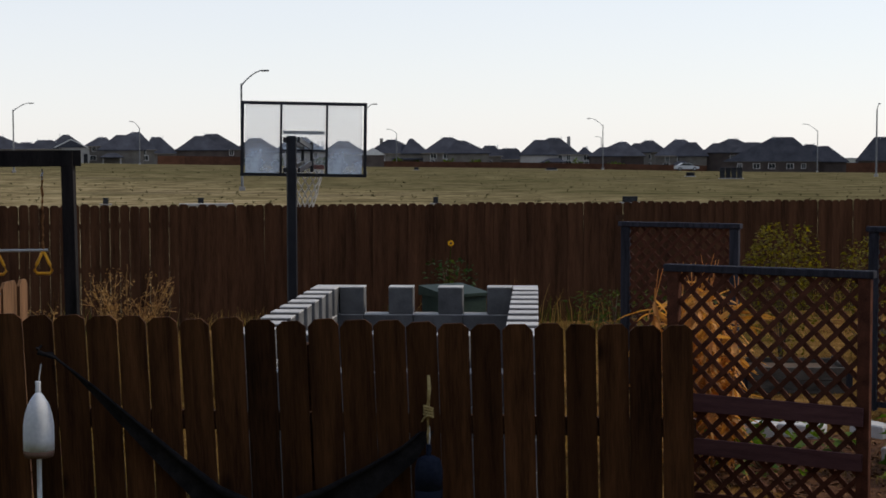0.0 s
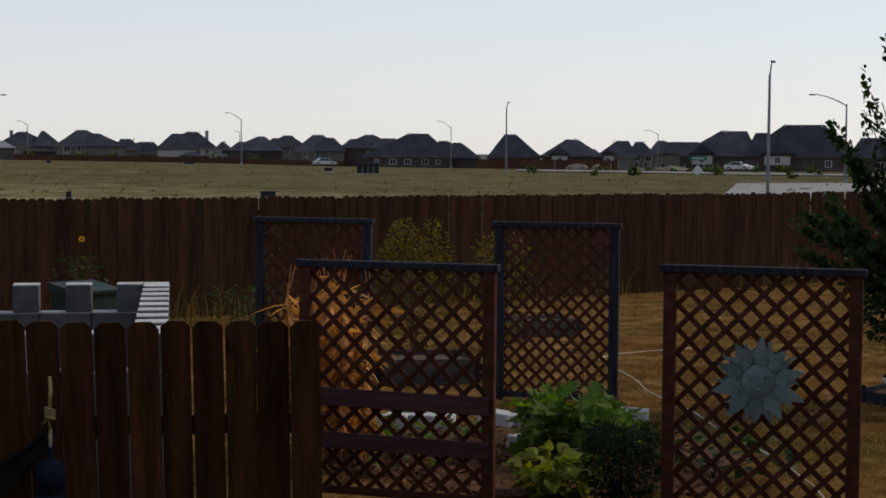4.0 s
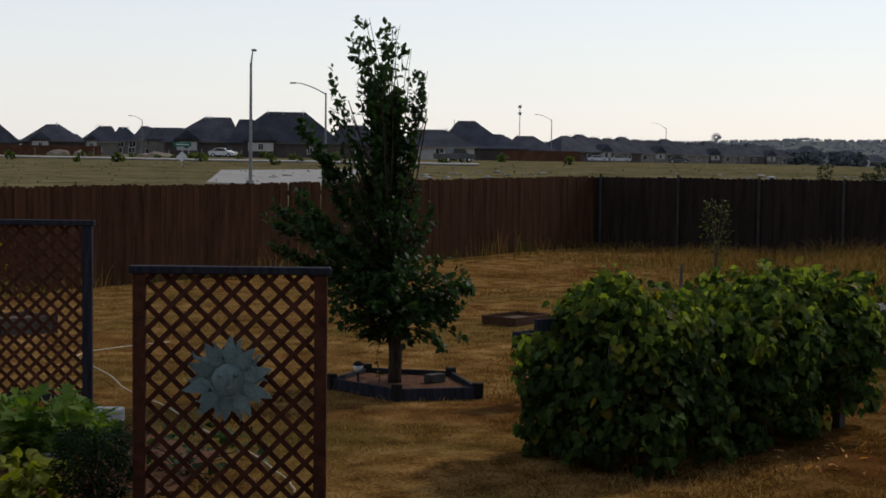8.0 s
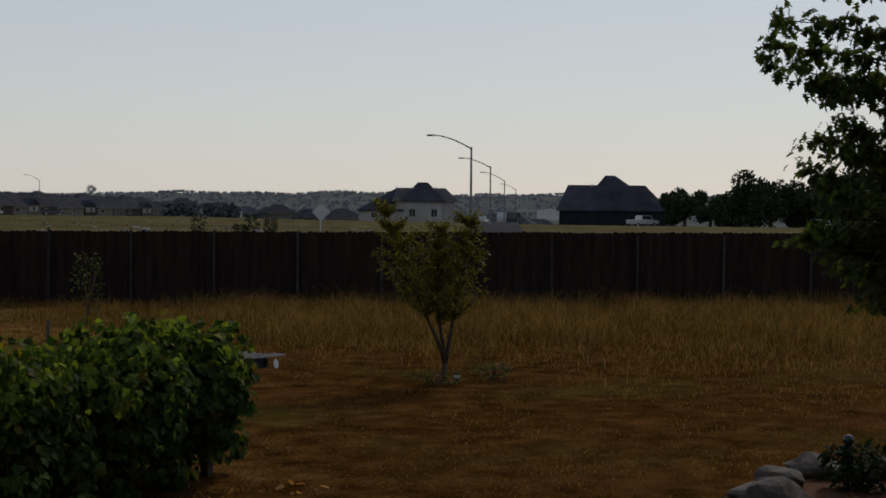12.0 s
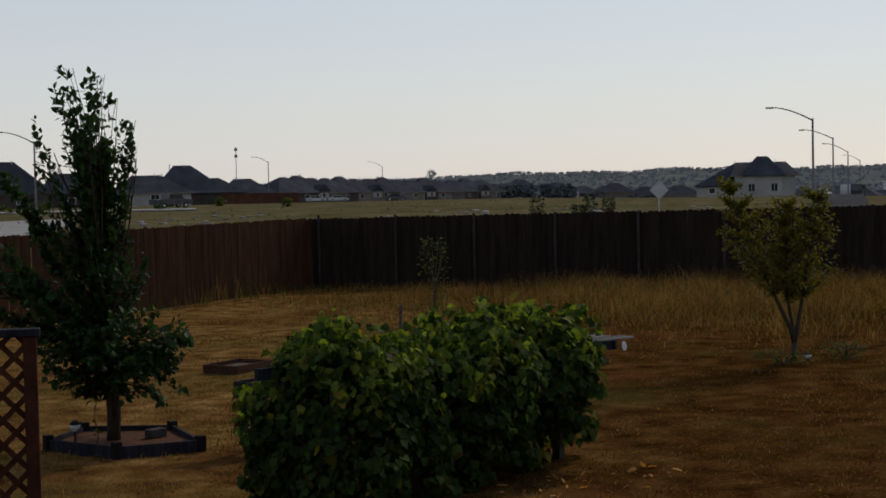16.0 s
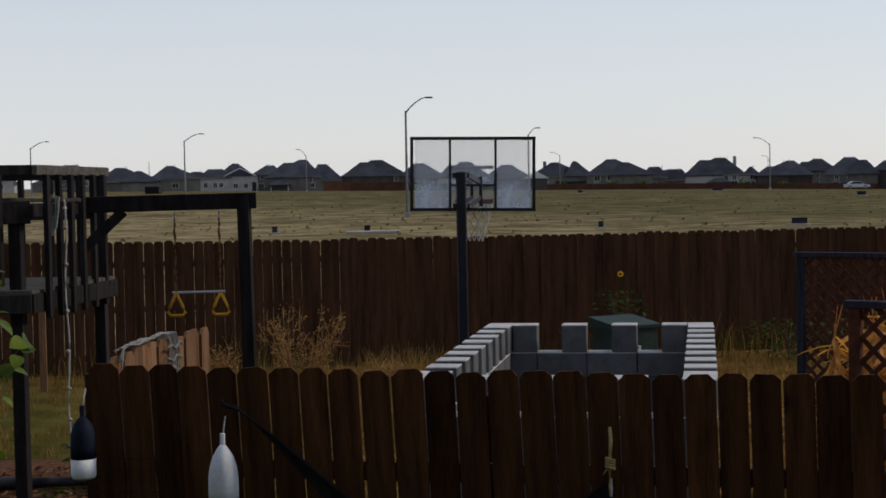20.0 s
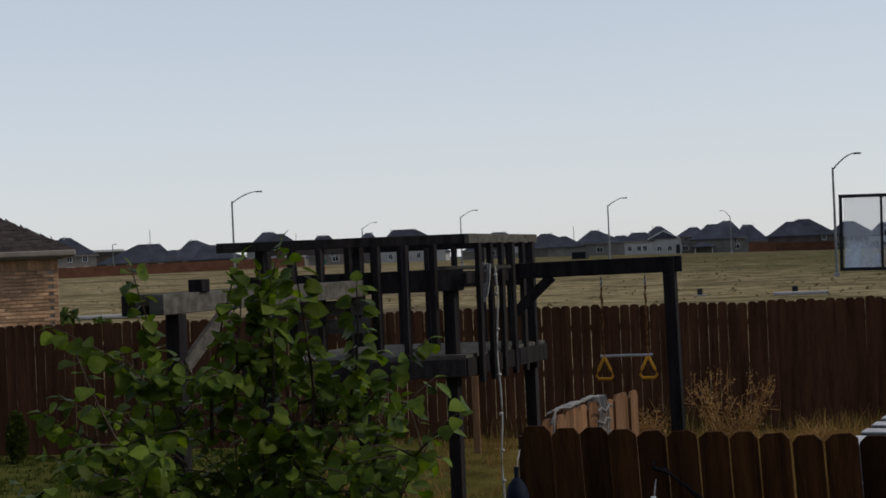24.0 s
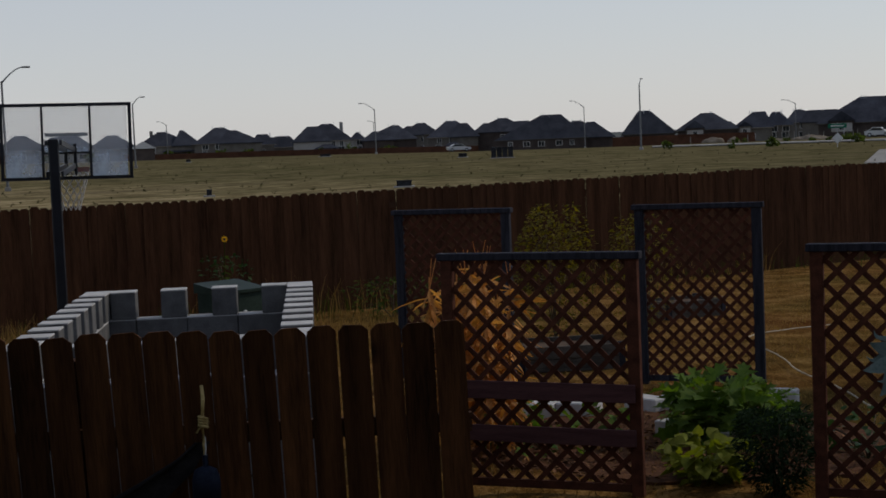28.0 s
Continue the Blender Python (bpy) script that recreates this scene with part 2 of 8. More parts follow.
PANE = mat("dark_pane", (0.0096, 0.0128, 0.016), (0.028, 0.036, 0.04), 1, 8, rough=0.12, bump=0.0, rnd=0.3, spec=0.4)
PANE_GREEN = mat("green_glass", (0.02, 0.055, 0.045), (0.045, 0.10, 0.085), 1, 5, rough=0.08, bump=0.0, rnd=0.2, spec=0.4)
FARFENCE = mat("red_far_fence", (0.052, 0.0234, 0.0146), (0.0992, 0.0468, 0.0286), 0.8, 6, rough=0.9, bump=0.1, rnd=0.1)
BARK = mat("bark", (0.03, 0.022, 0.016), (0.10, 0.075, 0.055), 8, 50, (3, 3, 1), 0.9, 0.5)
VINEWOOD = mat("vine_wood", (0.05, 0.035, 0.024), (0.15, 0.11, 0.075), 8, 50, (3, 3, 1), 0.9, 0.5)
LEAF_PEAR = mat("glossy_pear_leaf", (0.0095, 0.023, 0.008), (0.036, 0.067, 0.019), 3, 30, rough=0.5, bump=0.0, island=True, rnd=0.45, leaf=0.25, spec=0.05)
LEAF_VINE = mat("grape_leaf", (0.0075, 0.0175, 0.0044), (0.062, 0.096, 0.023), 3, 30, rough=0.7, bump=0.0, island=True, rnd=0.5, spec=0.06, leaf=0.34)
# paler vine leaf that puts sunlight on the arbour's top into colour
LEAF_TOPLIT = mat("toplit_grape_leaf", (0.046, 0.068, 0.012), (0.165, 0.205, 0.040), 3, 30, rough=0.7, bump=0.0, island=True, rnd=0.45, spec=0.04, leaf=0.46)
LEAF_TURN = mat("yellowing_leaf", (0.085, 0.075, 0.010), (0.20, 0.17, 0.03), 3, 30, rough=0.6, bump=0.0, island=True, rnd=0.4, leaf=0.4)
LEAF_BUD = mat("heart_leaf", (0.024, 0.050, 0.008), (0.125, 0.165, 0.025), 3, 30, rough=0.45, bump=0.0, island=True, rnd=0.45, leaf=0.35)
LEAF_MAPLE = mat("maple_leaf", (0.016, 0.029, 0.008), (0.068, 0.086, 0.021), 3, 30, rough=0.55, bump=0.0, island=True, rnd=0.45, leaf=0.48)
LEAF_YOUNG = mat("young_tree_leaf", (0.050, 0.052, 0.010), (0.165, 0.148, 0.025), 3, 30, rough=0.55, bump=0.0, island=True, rnd=0.4, leaf=0.35)
LEAF_DEEP = mat("deep_green_leaf", (0.006, 0.013, 0.006), (0.019, 0.034, 0.014), 3, 30, rough=0.7, bump=0.0, island=True, rnd=0.4, leaf=0.2, spec=0.02)
LEAF_SQUASH = mat("squash_leaf", (0.030, 0.068, 0.012), (0.110, 0.165, 0.028), 3, 30, rough=0.6, bump=0.0, island=True, rnd=0.4, leaf=0.35)
LEAF_LIME = mat("lime_leaf", (0.075, 0.095, 0.012), (0.20, 0.215, 0.035), 3, 30, rough=0.6, bump=0.0, island=True, rnd=0.4, leaf=0.4)
LEAF_GOLD = mat("gold_green_leaf", (0.050, 0.046, 0.008), (0.145, 0.118, 0.020), 3, 30, rough=0.6, bump=0.0, island=True, rnd=0.4, leaf=0.4)
LEAF_DRY = mat("dry_leaf", (0.26, 0.118, 0.038), (0.60, 0.33, 0.12), 4, 40, rough=0.85, bump=0.0, island=True, rnd=0.3, leaf=0.35)
WEED_DRY = mat("dry_weed", (0.18, 0.098, 0.038), (0.42, 0.26, 0.108), 4, 40, rough=0.9, bump=0.0, island=True, rnd=0.3, leaf=0.3)
GRASS_DRY = mat("straw_grass", (0.125, 0.077, 0.028), (0.27, 0.180, 0.070), 0.6, 9, rough=0.9, bump=0.0, island=True, rnd=0.18, leaf=0.35, spec=0.0)
GRASS_RUST = mat("russet_grass", (0.046, 0.0232, 0.0072), (0.114, 0.062, 0.0195), 0.6, 9, rough=0.9, bump=0.0, island=True, rnd=0.18, leaf=0.35, spec=0.0)
GRASS_GREEN = mat("green_grass", (0.021, 0.031, 0.0066), (0.062, 0.077, 0.0170), 0.6, 9, rough=0.85, bump=0.0, island=True, rnd=0.35, leaf=0.35, spec=0.0)
# bluish grey: mid-distance haze is put into these trees' colour
VALLEYTREE = mat("hazed_valley_tree", (0.050, 0.060, 0.066), (0.090, 0.104, 0.110), 0.3, 3, rough=0.95, bump=0.0, island=True, rnd=0.35)
FARTREE = mat("far_tree", (0.020, 0.029, 0.015), (0.052, 0.067, 0.036), 0.3, 3, rough=0.95, bump=0.0, island=True, rnd=0.4)
# pale blue-grey: the haze of distance is put into the leaf colour
RIDGETREE = mat("hazed_ridge_tree", (0.20, 0.22, 0.24), (0.28, 0.30, 0.315), 0.02, 0.3, rough=0.95, bump=0.0, island=True, rnd=0.12)
WEED_FIELD = mat("olive_field_weed", (0.075, 0.066, 0.030), (0.15, 0.128, 0.060), 0.3, 3, rough=0.95, bump=0.0, island=True, rnd=0.5)
POLEGREY = mat("grey_lamp_pole", (0.12, 0.125, 0.13), (0.22, 0.225, 0.23), 5, 40, rough=0.6, metal=0.2, bump=0.0, rnd=0.15)
NETWHITE = mat("white_net_cord", (0.42, 0.41, 0.39), (0.66, 0.65, 0.62), 30, 200, rough=0.9, bump=0.2)
BLEACHED = mat("bleached_slat", (0.14, 0.132, 0.12), (0.30, 0.285, 0.26), 3, 24, (1, 8, 8), rough=0.85, bump=0.2)
STICKER = mat("faded_sticker", (0.40, 0.16, 0.13), (0.56, 0.28, 0.24), 8, 60, rough=0.6, bump=0.0)
ROADGREY = mat("worn_asphalt", (0.045, 0.046, 0.048), (0.085, 0.085, 0.086), 0.5, 9, rough=0.9, bump=0.1, world_space=True, rnd=0.04, spec=0.0)
FENCEPOST = mat("dark_fence_post", (0.028, 0.026, 0.024), (0.062, 0.058, 0.053), 5, 40, rough=0.7, metal=0.2, bump=0.05, rnd=0.2)
STONE = mat("pale_limestone", (0.048, 0.041, 0.034), (0.165, 0.146, 0.124), 5, 40, rough=0.92, bump=0.6, rnd=0.2)
EARTH = mat("trodden_earth", (0.026, 0.019, 0.014), (0.066, 0.050, 0.038), 3, 40, rough=0.95, bump=0.5, world_space=True, rnd=0.0, spec=0.0)
SOIL = mat("bare_soil", (0.054, 0.036, 0.0252), (0.12, 0.087, 0.063), 4, 50, rough=0.95, bump=0.5, world_space=True, rnd=0.0)
MULCH = mat("red_mulch", (0.045, 0.0192, 0.0108), (0.132, 0.063, 0.033), 14, 90, rough=0.95, bump=0.6, world_space=True, rnd=0.0)
CHIP = mat("mulch_chip", (0.06, 0.027, 0.0132), (0.192, 0.102, 0.054), 14, 90, rough=0.95, bump=0.2, island=True, rnd=0.5)
CARWHITE = mat("white_car_paint", (0.40, 0.41, 0.42), (0.52, 0.53, 0.54), 1, 10, rough=0.3, bump=0.0, rnd=0.03, spec=0.4)
CARGREY = mat("dark_car_paint", (0.03, 0.032, 0.036), (0.06, 0.062, 0.066), 1, 10, rough=0.3, bump=0.0, rnd=0.1, spec=0.4)
TYRE = mat("tyre_rubber", (0.008, 0.008, 0.008), (0.022, 0.022, 0.022), 8, 50, rough=0.85)
SIGNGREEN = mat("green_sign", (0.01, 0.10, 0.06), (0.02, 0.15, 0.09), 2, 20, rough=0.5, bump=0.0)
SIGNRED = mat("red_sign", (0.30, 0.02, 0.02), (0.42, 0.04, 0.03), 2, 20, rough=0.5, bump=0.0)
SIGNBACK = mat("bare_sign_back", (0.38, 0.39, 0.40), (0.52, 0.53, 0.54), 2, 20, rough=0.5, metal=0.4, bump=0.0)
HEAP = mat("dug_earth", (0.12, 0.095, 0.07), (0.24, 0.20, 0.155), 0.8, 9, rough=0.95, bump=0.4, rnd=0.1)
HOSE = mat("pale_hose", (0.30, 0.26, 0.19), (0.48, 0.43, 0.33), 5, 40, rough=0.6)
PETAL = mat("sunflower_petal", (0.50, 0.25, 0.01), (0.72, 0.42, 0.03), 5, 40, rough=0.7, leaf=0.3)
def cloud_mat(name, colour):
    """Dried dirt on a clear sheet: thick at the foot, breaking up into wisps above."""
    m = glass_mat(name, colour, 0.4, 0.6)
    n, l = m.node_tree.nodes, m.node_tree.links
    co = n.new("ShaderNodeTexCoord")
    cut = n.new("ShaderNodeSeparateXYZ")
    l.new(co.outputs["Generated"], cut.inputs[0])
    big, fine = n.new("ShaderNodeTexNoise"), n.new("ShaderNodeTexNoise")
    for t, s, d in ((big, 4.5, 5.0), (fine, 26.0, 4.0)):
        t.inputs["Scale"].default_value, t.inputs["Detail"].default_value = s, d
        l.new(co.outputs["Object"], t.inputs["Vector"])

    def sum_of(op, a, c):
        x = n.new("ShaderNodeMath")
        x.operation = op
        for k, v in ((0, a), (1, c)):
            if isinstance(v, float):
                x.inputs[k].default_value = v
            else:
                l.new(v, x.inputs[k])
        return x.outputs["Value"]

    body = sum_of("SUBTRACT", sum_of("ADD", sum_of("MULTIPLY", big.outputs["Fac"], 1.5), sum_of("MULTIPLY", fine.outputs["Fac"], 0.35)), sum_of("MULTIPLY", cut.outputs["Z"], 0.85))
    r = n.new("ShaderNodeMapRange")
    r.interpolation_type = "SMOOTHSTEP"
    r.inputs["From Min"].default_value, r.inputs["From Max"].default_value = 0.42, 1.15
    r.inputs["To Max"].default_value = 0.62
    l.new(body, r.inputs["Value"])
    mix = [x for x in n if x.bl_idname == "ShaderNodeMixShader"][0]
    l.new(r.outputs["Result"], mix.inputs["Fac"])
    return m


SMUDGE = cloud_mat("milky_smudge", (0.62, 0.70, 0.78))
BOARD_GLASS = glass_mat("smudged_acrylic", (0.80, 0.83, 0.86), 0.22, 0.25)



# ---- mesh helpers ----
def rng(seed):
    return np.random.default_rng(seed)


def obj(name, bm, material, parent=None, label="", smooth=False):
    me = bpy.data.meshes.new(name)
    bm.to_mesh(me)
    bm.free()
    for m in material if isinstance(material, (list, tuple)) else (material,):
        me.materials.append(m)
    if smooth:
        me.polygons.foreach_set("use_smooth", [True] * len(me.polygons))
    ob = new(name, me)
    ob.parent = parent
    if label:
        ob["label"] = label
    return ob


def part(name, bm, material, parent, label="", smooth=False):
    return obj(name, bm, material, parent, label, smooth)


def thing(name, at, label, category, group="", kind="", turn=0.0, fixed=False):
    """An Empty at the base of a thing. turn: degrees, counter-clockwise from above."""
    e = new(name)
    e.empty_display_size = 0.2
    # unless fixed, yard things are nudged to fit the camera's view
    e.matrix_basis = pose(*(at if fixed else view_fitted(at)), 0, 0, turn)
    return tagged(e, label, category, group, kind)


def shared(name, me, parent, m):
    ob = new(name, me)
    ob.parent = parent
    ob.matrix_basis = m
    return ob


def mesh_of(name, bm, material):
    me = bpy.data.meshes.new(name)
    bm.to_mesh(me)
    bm.free()
    me.materials.append(material)
    return me


def box(bm, centre, size, m=None, bevel=0.0):
    made = bmesh.ops.create_cube(bm, size=1.0)["verts"]
    t = Matrix.Translation(centre) @ Matrix.Diagonal((*size, 1))
    bmesh.ops.transform(bm, matrix=(m or Matrix()) @ t, verts=made)
    if bevel:
        edges = {e for v in made for e in v.link_edges}
        bmesh.ops.bevel(bm, geom=list(edges), offset=bevel, segments=1, affect="EDGES")
    return bm


def boxed(centre, size, m=None, bevel=0.0):
    return box(bmesh.new(), centre, size, m, bevel)


def bar(bm, a, b, w, h, bevel=0.0):
    """A timber from a to b, w across and h high."""
    a, b = Vector(a), Vector(b)
    q = (b - a).to_track_quat("Y", "Z").to_matrix().to_4x4()
    box(bm, (0, 0, 0), (w, (b - a).length, h), Matrix.Translation((a + b) / 2) @ q, bevel)
    return bm


def rod(bm, a, b, r0, r1=None, seg=8):
    a, b = Vector(a), Vector(b)
    if (b - a).length < 1e-6:
        return bm
    q = (b - a).to_track_quat("Z", "Y").to_matrix().to_4x4()
    bmesh.ops.create_cone(bm, cap_ends=True, segments=seg, radius1=r0, radius2=r0 if r1 is None else r1, depth=(b - a).length,
                          matrix=Matrix.Translation((a + b) / 2) @ q)
    return bm


def tube(bm, pts, radii, seg=6):
    """A tapered tube through the points."""
    pts = [Vector(p) for p in pts]
    if not isinstance(radii, (list, tuple)):
        radii = [radii] * len(pts)
    rings = []
    for i, p in enumerate(pts):
        way = (pts[min(i + 1, len(pts) - 1)] - pts[max(i - 1, 0)]).normalized()
        q = way.to_track_quat("Z", "Y").to_matrix()
        rings.append([bm.verts.new(p + q @ Vector((math.cos(2 * math.pi * k / seg), math.sin(2 * math.pi * k / seg), 0)) * radii[i]) for k in range(seg)])
    for a, b in zip(rings, rings[1:]):
        for k in range(seg):
            bm.faces.new((a[k], a[(k + 1) % seg], b[(k + 1) % seg], b[k]))
    bm.faces.new(rings[0][::-1])
    bm.faces.new(rings[-1])
    return bm


def lathe(bm, profile, seg=20, m=None):
    """A solid of revolution about z from (radius, height) pairs, from bottom to top."""
    m = m or Matrix()
    rings = [[bm.verts.new(m @ Vector((r * math.cos(2 * math.pi * k / seg), r * math.sin(2 * math.pi * k / seg), z))) for k in range(seg)] for r, z in profile]
    for a, b in zip(rings, rings[1:]):
        for k in range(seg):
            bm.faces.new((a[k], a[(k + 1) % seg], b[(k + 1) % seg], b[k]))
    bm.faces.new(rings[0][::-1])
    bm.faces.new(rings[-1])
    return bm


def prism(bm, outline, depth, m=None):
    """An outline in x and z, made solid along y."""
    m = m or Matrix()
    f = [bm.verts.new(m @ Vector((x, -depth / 2, z))) for x, z in outline]
    k = [bm.verts.new(m @ Vector((x, depth / 2, z))) for x, z in outline]
    bm.faces.new(f)
    bm.faces.new(k[::-1])
    for i in range(len(f)):
        j = (i + 1) % len(f)
        bm.faces.new((f[j], f[i], k[i], k[j]))
    return bm


def mass(name, verts, faces, material, parent=None, label="", smooth=False):
    """One mesh from arrays of many small shapes."""
    me = bpy.data.meshes.new(name)
    verts, faces = np.asarray(verts, np.float32), np.asarray(faces, np.int32)
    me.vertices.add(len(verts))
    me.vertices.foreach_set("co", verts.ravel())
    k = faces.shape[1]
    me.loops.add(faces.size)
    me.loops.foreach_set("vertex_index", faces.ravel())
    me.polygons.add(len(faces))
    me.polygons.foreach_set("loop_start", np.arange(0, faces.size, k, dtype=np.int32))
    me.update(calc_edges=True)
    me.validate()
    me.materials.append(material)
    ob = new(name, me)
    ob.parent = parent
    if label:
        ob["label"] = label
    return ob


def unit(v):
    return v / np.maximum(np.linalg.norm(v, axis=-1, keepdims=True), 1e-9)


# half outlines of leaves: along the midrib, and half width
OVAL = ((0.0, 0.05), (0.25, 0.26), (0.55, 0.30), (0.85, 0.14), (1.0, 0.0))
HEART = ((0.0, 0.18), (0.14, 0.44), (0.42, 0.50), (0.75, 0.26), (1.0, 0.0))
LOBED = ((0.0, 0.10), (0.10, 0.42), (0.30, 0.34), (0.42, 0.56), (0.66, 0.24), (0.74, 0.30), (1.0, 0.0))
GRAPE = ((0.0, 0.18), (0.08, 0.46), (0.26, 0.40), (0.40, 0.56), (0.58, 0.34), (0.70, 0.38), (0.86, 0.15), (1.0, 0.0))
ROUND = ((0.0, 0.10), (0.05, 0.30), (0.20, 0.46), (0.42, 0.49), (0.65, 0.39), (0.86, 0.19), (1.0, 0.0))
PALM = ((0.0, 0.05), (0.12, 0.38), (0.24, 0.15), (0.42, 0.60), (0.52, 0.18), (0.74, 0.32), (0.78, 0.11), (1.0, 0.0))


def leaves(places, ways, ups, sizes, outline, fold=0.25):
    """Vertices and quads for leaves: each a folded blade with a midrib, at its place along its way."""
    n, k = len(places), len(outline)
    ways = unit(np.asarray(ways, float))
    side = unit(np.cross(ways, ups))
    norm = np.cross(side, ways)
    t = np.array([o[0] for o in outline])
    w = np.array([o[1] for o in outline])
    s = np.asarray(sizes)[:, None, None]
    mid = places[:, None, :] + ways[:, None, :] * (t[None, :, None] * s) - norm[:, None, :] * (0.22 * (t ** 2)[None, :, None] * s)
    wing = (w[None, :, None] * s)
    left = mid + side[:, None, :] * wing + norm[:, None, :] * wing * fold
    right = mid - side[:, None, :] * wing + norm[:, None, :] * wing * fold
    v = np.concatenate([mid, left, right], 1).reshape(-1, 3)
    q = []
    for i in range(k - 1):
        q.append((i, i + 1, k + i + 1, k + i))
        q.append((i + 1, i, 2 * k + i, 2 * k + i + 1))
    q = np.array(q)
    return v, (q[None] + (np.arange(n) * 3 * k)[:, None, None]).reshape(-1, 4)


def blades(x, y, z, h, w, g, lean=0.35):
    """Grass: each blade two quads that bend over."""
    n = len(x)
    a = g.uniform(0, 2 * math.pi, n)
    d = np.stack([np.cos(a), np.sin(a), 0 * a], -1)
    b = g.uniform(0, 2 * math.pi, n)
    l = np.stack([np.cos(b), np.sin(b), 0 * b], -1) * (g.uniform(0, lean, n) * h)[:, None]
    p = np.stack([x, y, z], -1)
    up = np.zeros((n, 3))
    up[:, 2] = h
    w = (w * np.ones(n))[:, None]
    v = np.stack([p - d * w, p + d * w, p + up * 0.55 + l * 0.3 + d * w * 0.7, p + up * 0.55 + l * 0.3 - d * w * 0.7,
                  p + up + l + d * w * 0.15, p + up + l - d * w * 0.15], 1).reshape(-1, 3)
    i = (np.arange(n) * 6)[:, None, None]
    return v, (np.array([[0, 1, 2, 3], [3, 2, 4, 5]])[None] + i).reshape(-1, 4)


def spot(yaw, r, z=0.0):
    """A place at r metres from the viewer's stand, yaw degrees to the right of the y axis."""
    return Vector((r * math.sin(radians(yaw)), r * math.cos(radians(yaw)), z))



# ---- ground ----
def smooth(a, b, x):
    t = np.clip((x - a) / (b - a), 0, 1)
    return t * t * (3 - 2 * t)


# bearing and lift of the yard near by, its further slope out to the fences, and the dip of the far edge of the field in
# degrees, all fitted to the camera's view
YARD = ((-180, 0), (-60, 0.05), (-40, 0.08), (-22, 0.07), (-17, 0.055), (-12, 0.04), (-6, 0.027), (0, 0.01), (10, 0), (26, 0.06), (48, 0.08), (70, 0.11), (110, 0.05), (180, 0))
SLOPE = ((-180, 0), (-40, 0.10), (-18, 0.06), (-12, 0), (12, -0.02), (24, -0.11), (36, -0.06), (48, 0), (70, 0.10), (180, 0))
DIP = ((-180, -0.5), (-60, -0.3), (-40, -0.16), (-34, -0.14), (-28, -0.10), (-18, -0.14), (-14, -0.20), (-10, -0.27), (-4, -0.36), (4, -0.45), (9, -0.55), (14, -0.60), (22, -0.62), (44, -0.63),
       (50, -0.76), (54, -0.80), (58, -0.89), (75, -0.90), (110, -0.70), (180, -0.5))


def along_bearing(yaw, table):
    return np.interp(yaw, [p[0] for p in table], [p[1] for p in table])


def yard_lift(x, y):
    r, yaw = np.hypot(x, y), np.degrees(np.arctan2(x, y))
    return (along_bearing(yaw, YARD) + along_bearing(yaw, SLOPE) * smooth(10, 40, r)) * smooth(2, 6, r)


def lie(x, y):
    """Height of the ground: the yard, the field that runs out to the houses, the valley and its far ridge."""
    x, y = np.asarray(x, float), np.asarray(y, float)
    r, yaw = np.hypot(x, y), np.degrees(np.arctan2(x, y))
    near = yard_lift(x, y)
    edge = 2.70 + np.minimum(r, 520) * np.tan(np.radians(along_bearing(yaw, DIP)))
    z = near + (edge - near) * smooth(100, 330, r)
    east = smooth(24, 52, yaw) * (1 - smooth(110, 150, yaw))
    open_side = smooth(44, 52, yaw)
    z += -9.0 * east * (open_side * smooth(300, 1100, r) + (1 - open_side) * smooth(560, 1200, r))
    z += (27.0 * smooth(1300, 2600, r) + 1.6 * np.sin(yaw * 0.9) * smooth(1500, 2600, r) + 1.2 * np.sin(yaw * 2.3 + 1)) * east * smooth(1200, 2200, r)
    return z


def view_fitted(at):
    """Where a thing of the yard stands: its place on the plan, shifted and raised to fit the camera's view."""
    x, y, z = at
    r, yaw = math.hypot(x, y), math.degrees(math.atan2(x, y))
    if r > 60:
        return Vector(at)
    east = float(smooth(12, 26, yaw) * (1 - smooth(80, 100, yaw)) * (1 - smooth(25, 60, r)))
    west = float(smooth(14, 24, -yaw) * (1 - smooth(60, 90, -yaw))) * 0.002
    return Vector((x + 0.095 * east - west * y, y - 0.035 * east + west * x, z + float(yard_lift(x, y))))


def make_ground():
    rr = np.concatenate([[0.0], np.geomspace(1.5, 4200, 130)])
    aa = np.radians(np.linspace(0, 360, 241)[:-1])
    R, A = np.meshgrid(rr[1:], aa, indexing="ij")
    X, Y = R * np.sin(A), R * np.cos(A)
    g = rng(3)
    Z = lie(X, Y) + np.where((R > 5) & (R < 45), g.normal(0, 0.012, X.shape), 0)
    v = np.concatenate([[[0, 0, 0.0]], np.stack([X, Y, Z], -1).reshape(-1, 3)])
    n, k = len(rr) - 1, len(aa)
    i, j = np.meshgrid(np.arange(n - 1), np.arange(k), indexing="ij")
    p = 1 + i * k + j
    q = 1 + i * k + (j + 1) % k
    f = np.stack([p, p + k, q + k, q], -1).reshape(-1, 4)
    hub = np.array([(0, 1 + (a + 1) % k, 1 + a, 1 + a) for a in range(k)])
    ob = mass("ground", v, f, ground_material())
    bm = bmesh.new()
    bm.from_mesh(ob.data)
    bm.verts.ensure_lookup_table()
    for a in range(k):
        bm.faces.new((bm.verts[0], bm.verts[1 + a], bm.verts[1 + (a + 1) % k]))
    bmesh.ops.recalc_face_normals(bm, faces=bm.faces)
    bm.to_mesh(ob.data)
    bm.free()
    ob.data.polygons.foreach_set("use_smooth", [True] * len(ob.data.polygons))
    return tagged(ob, "dry brown yard grass running out into pale stubble field", "ground", kind="structure")


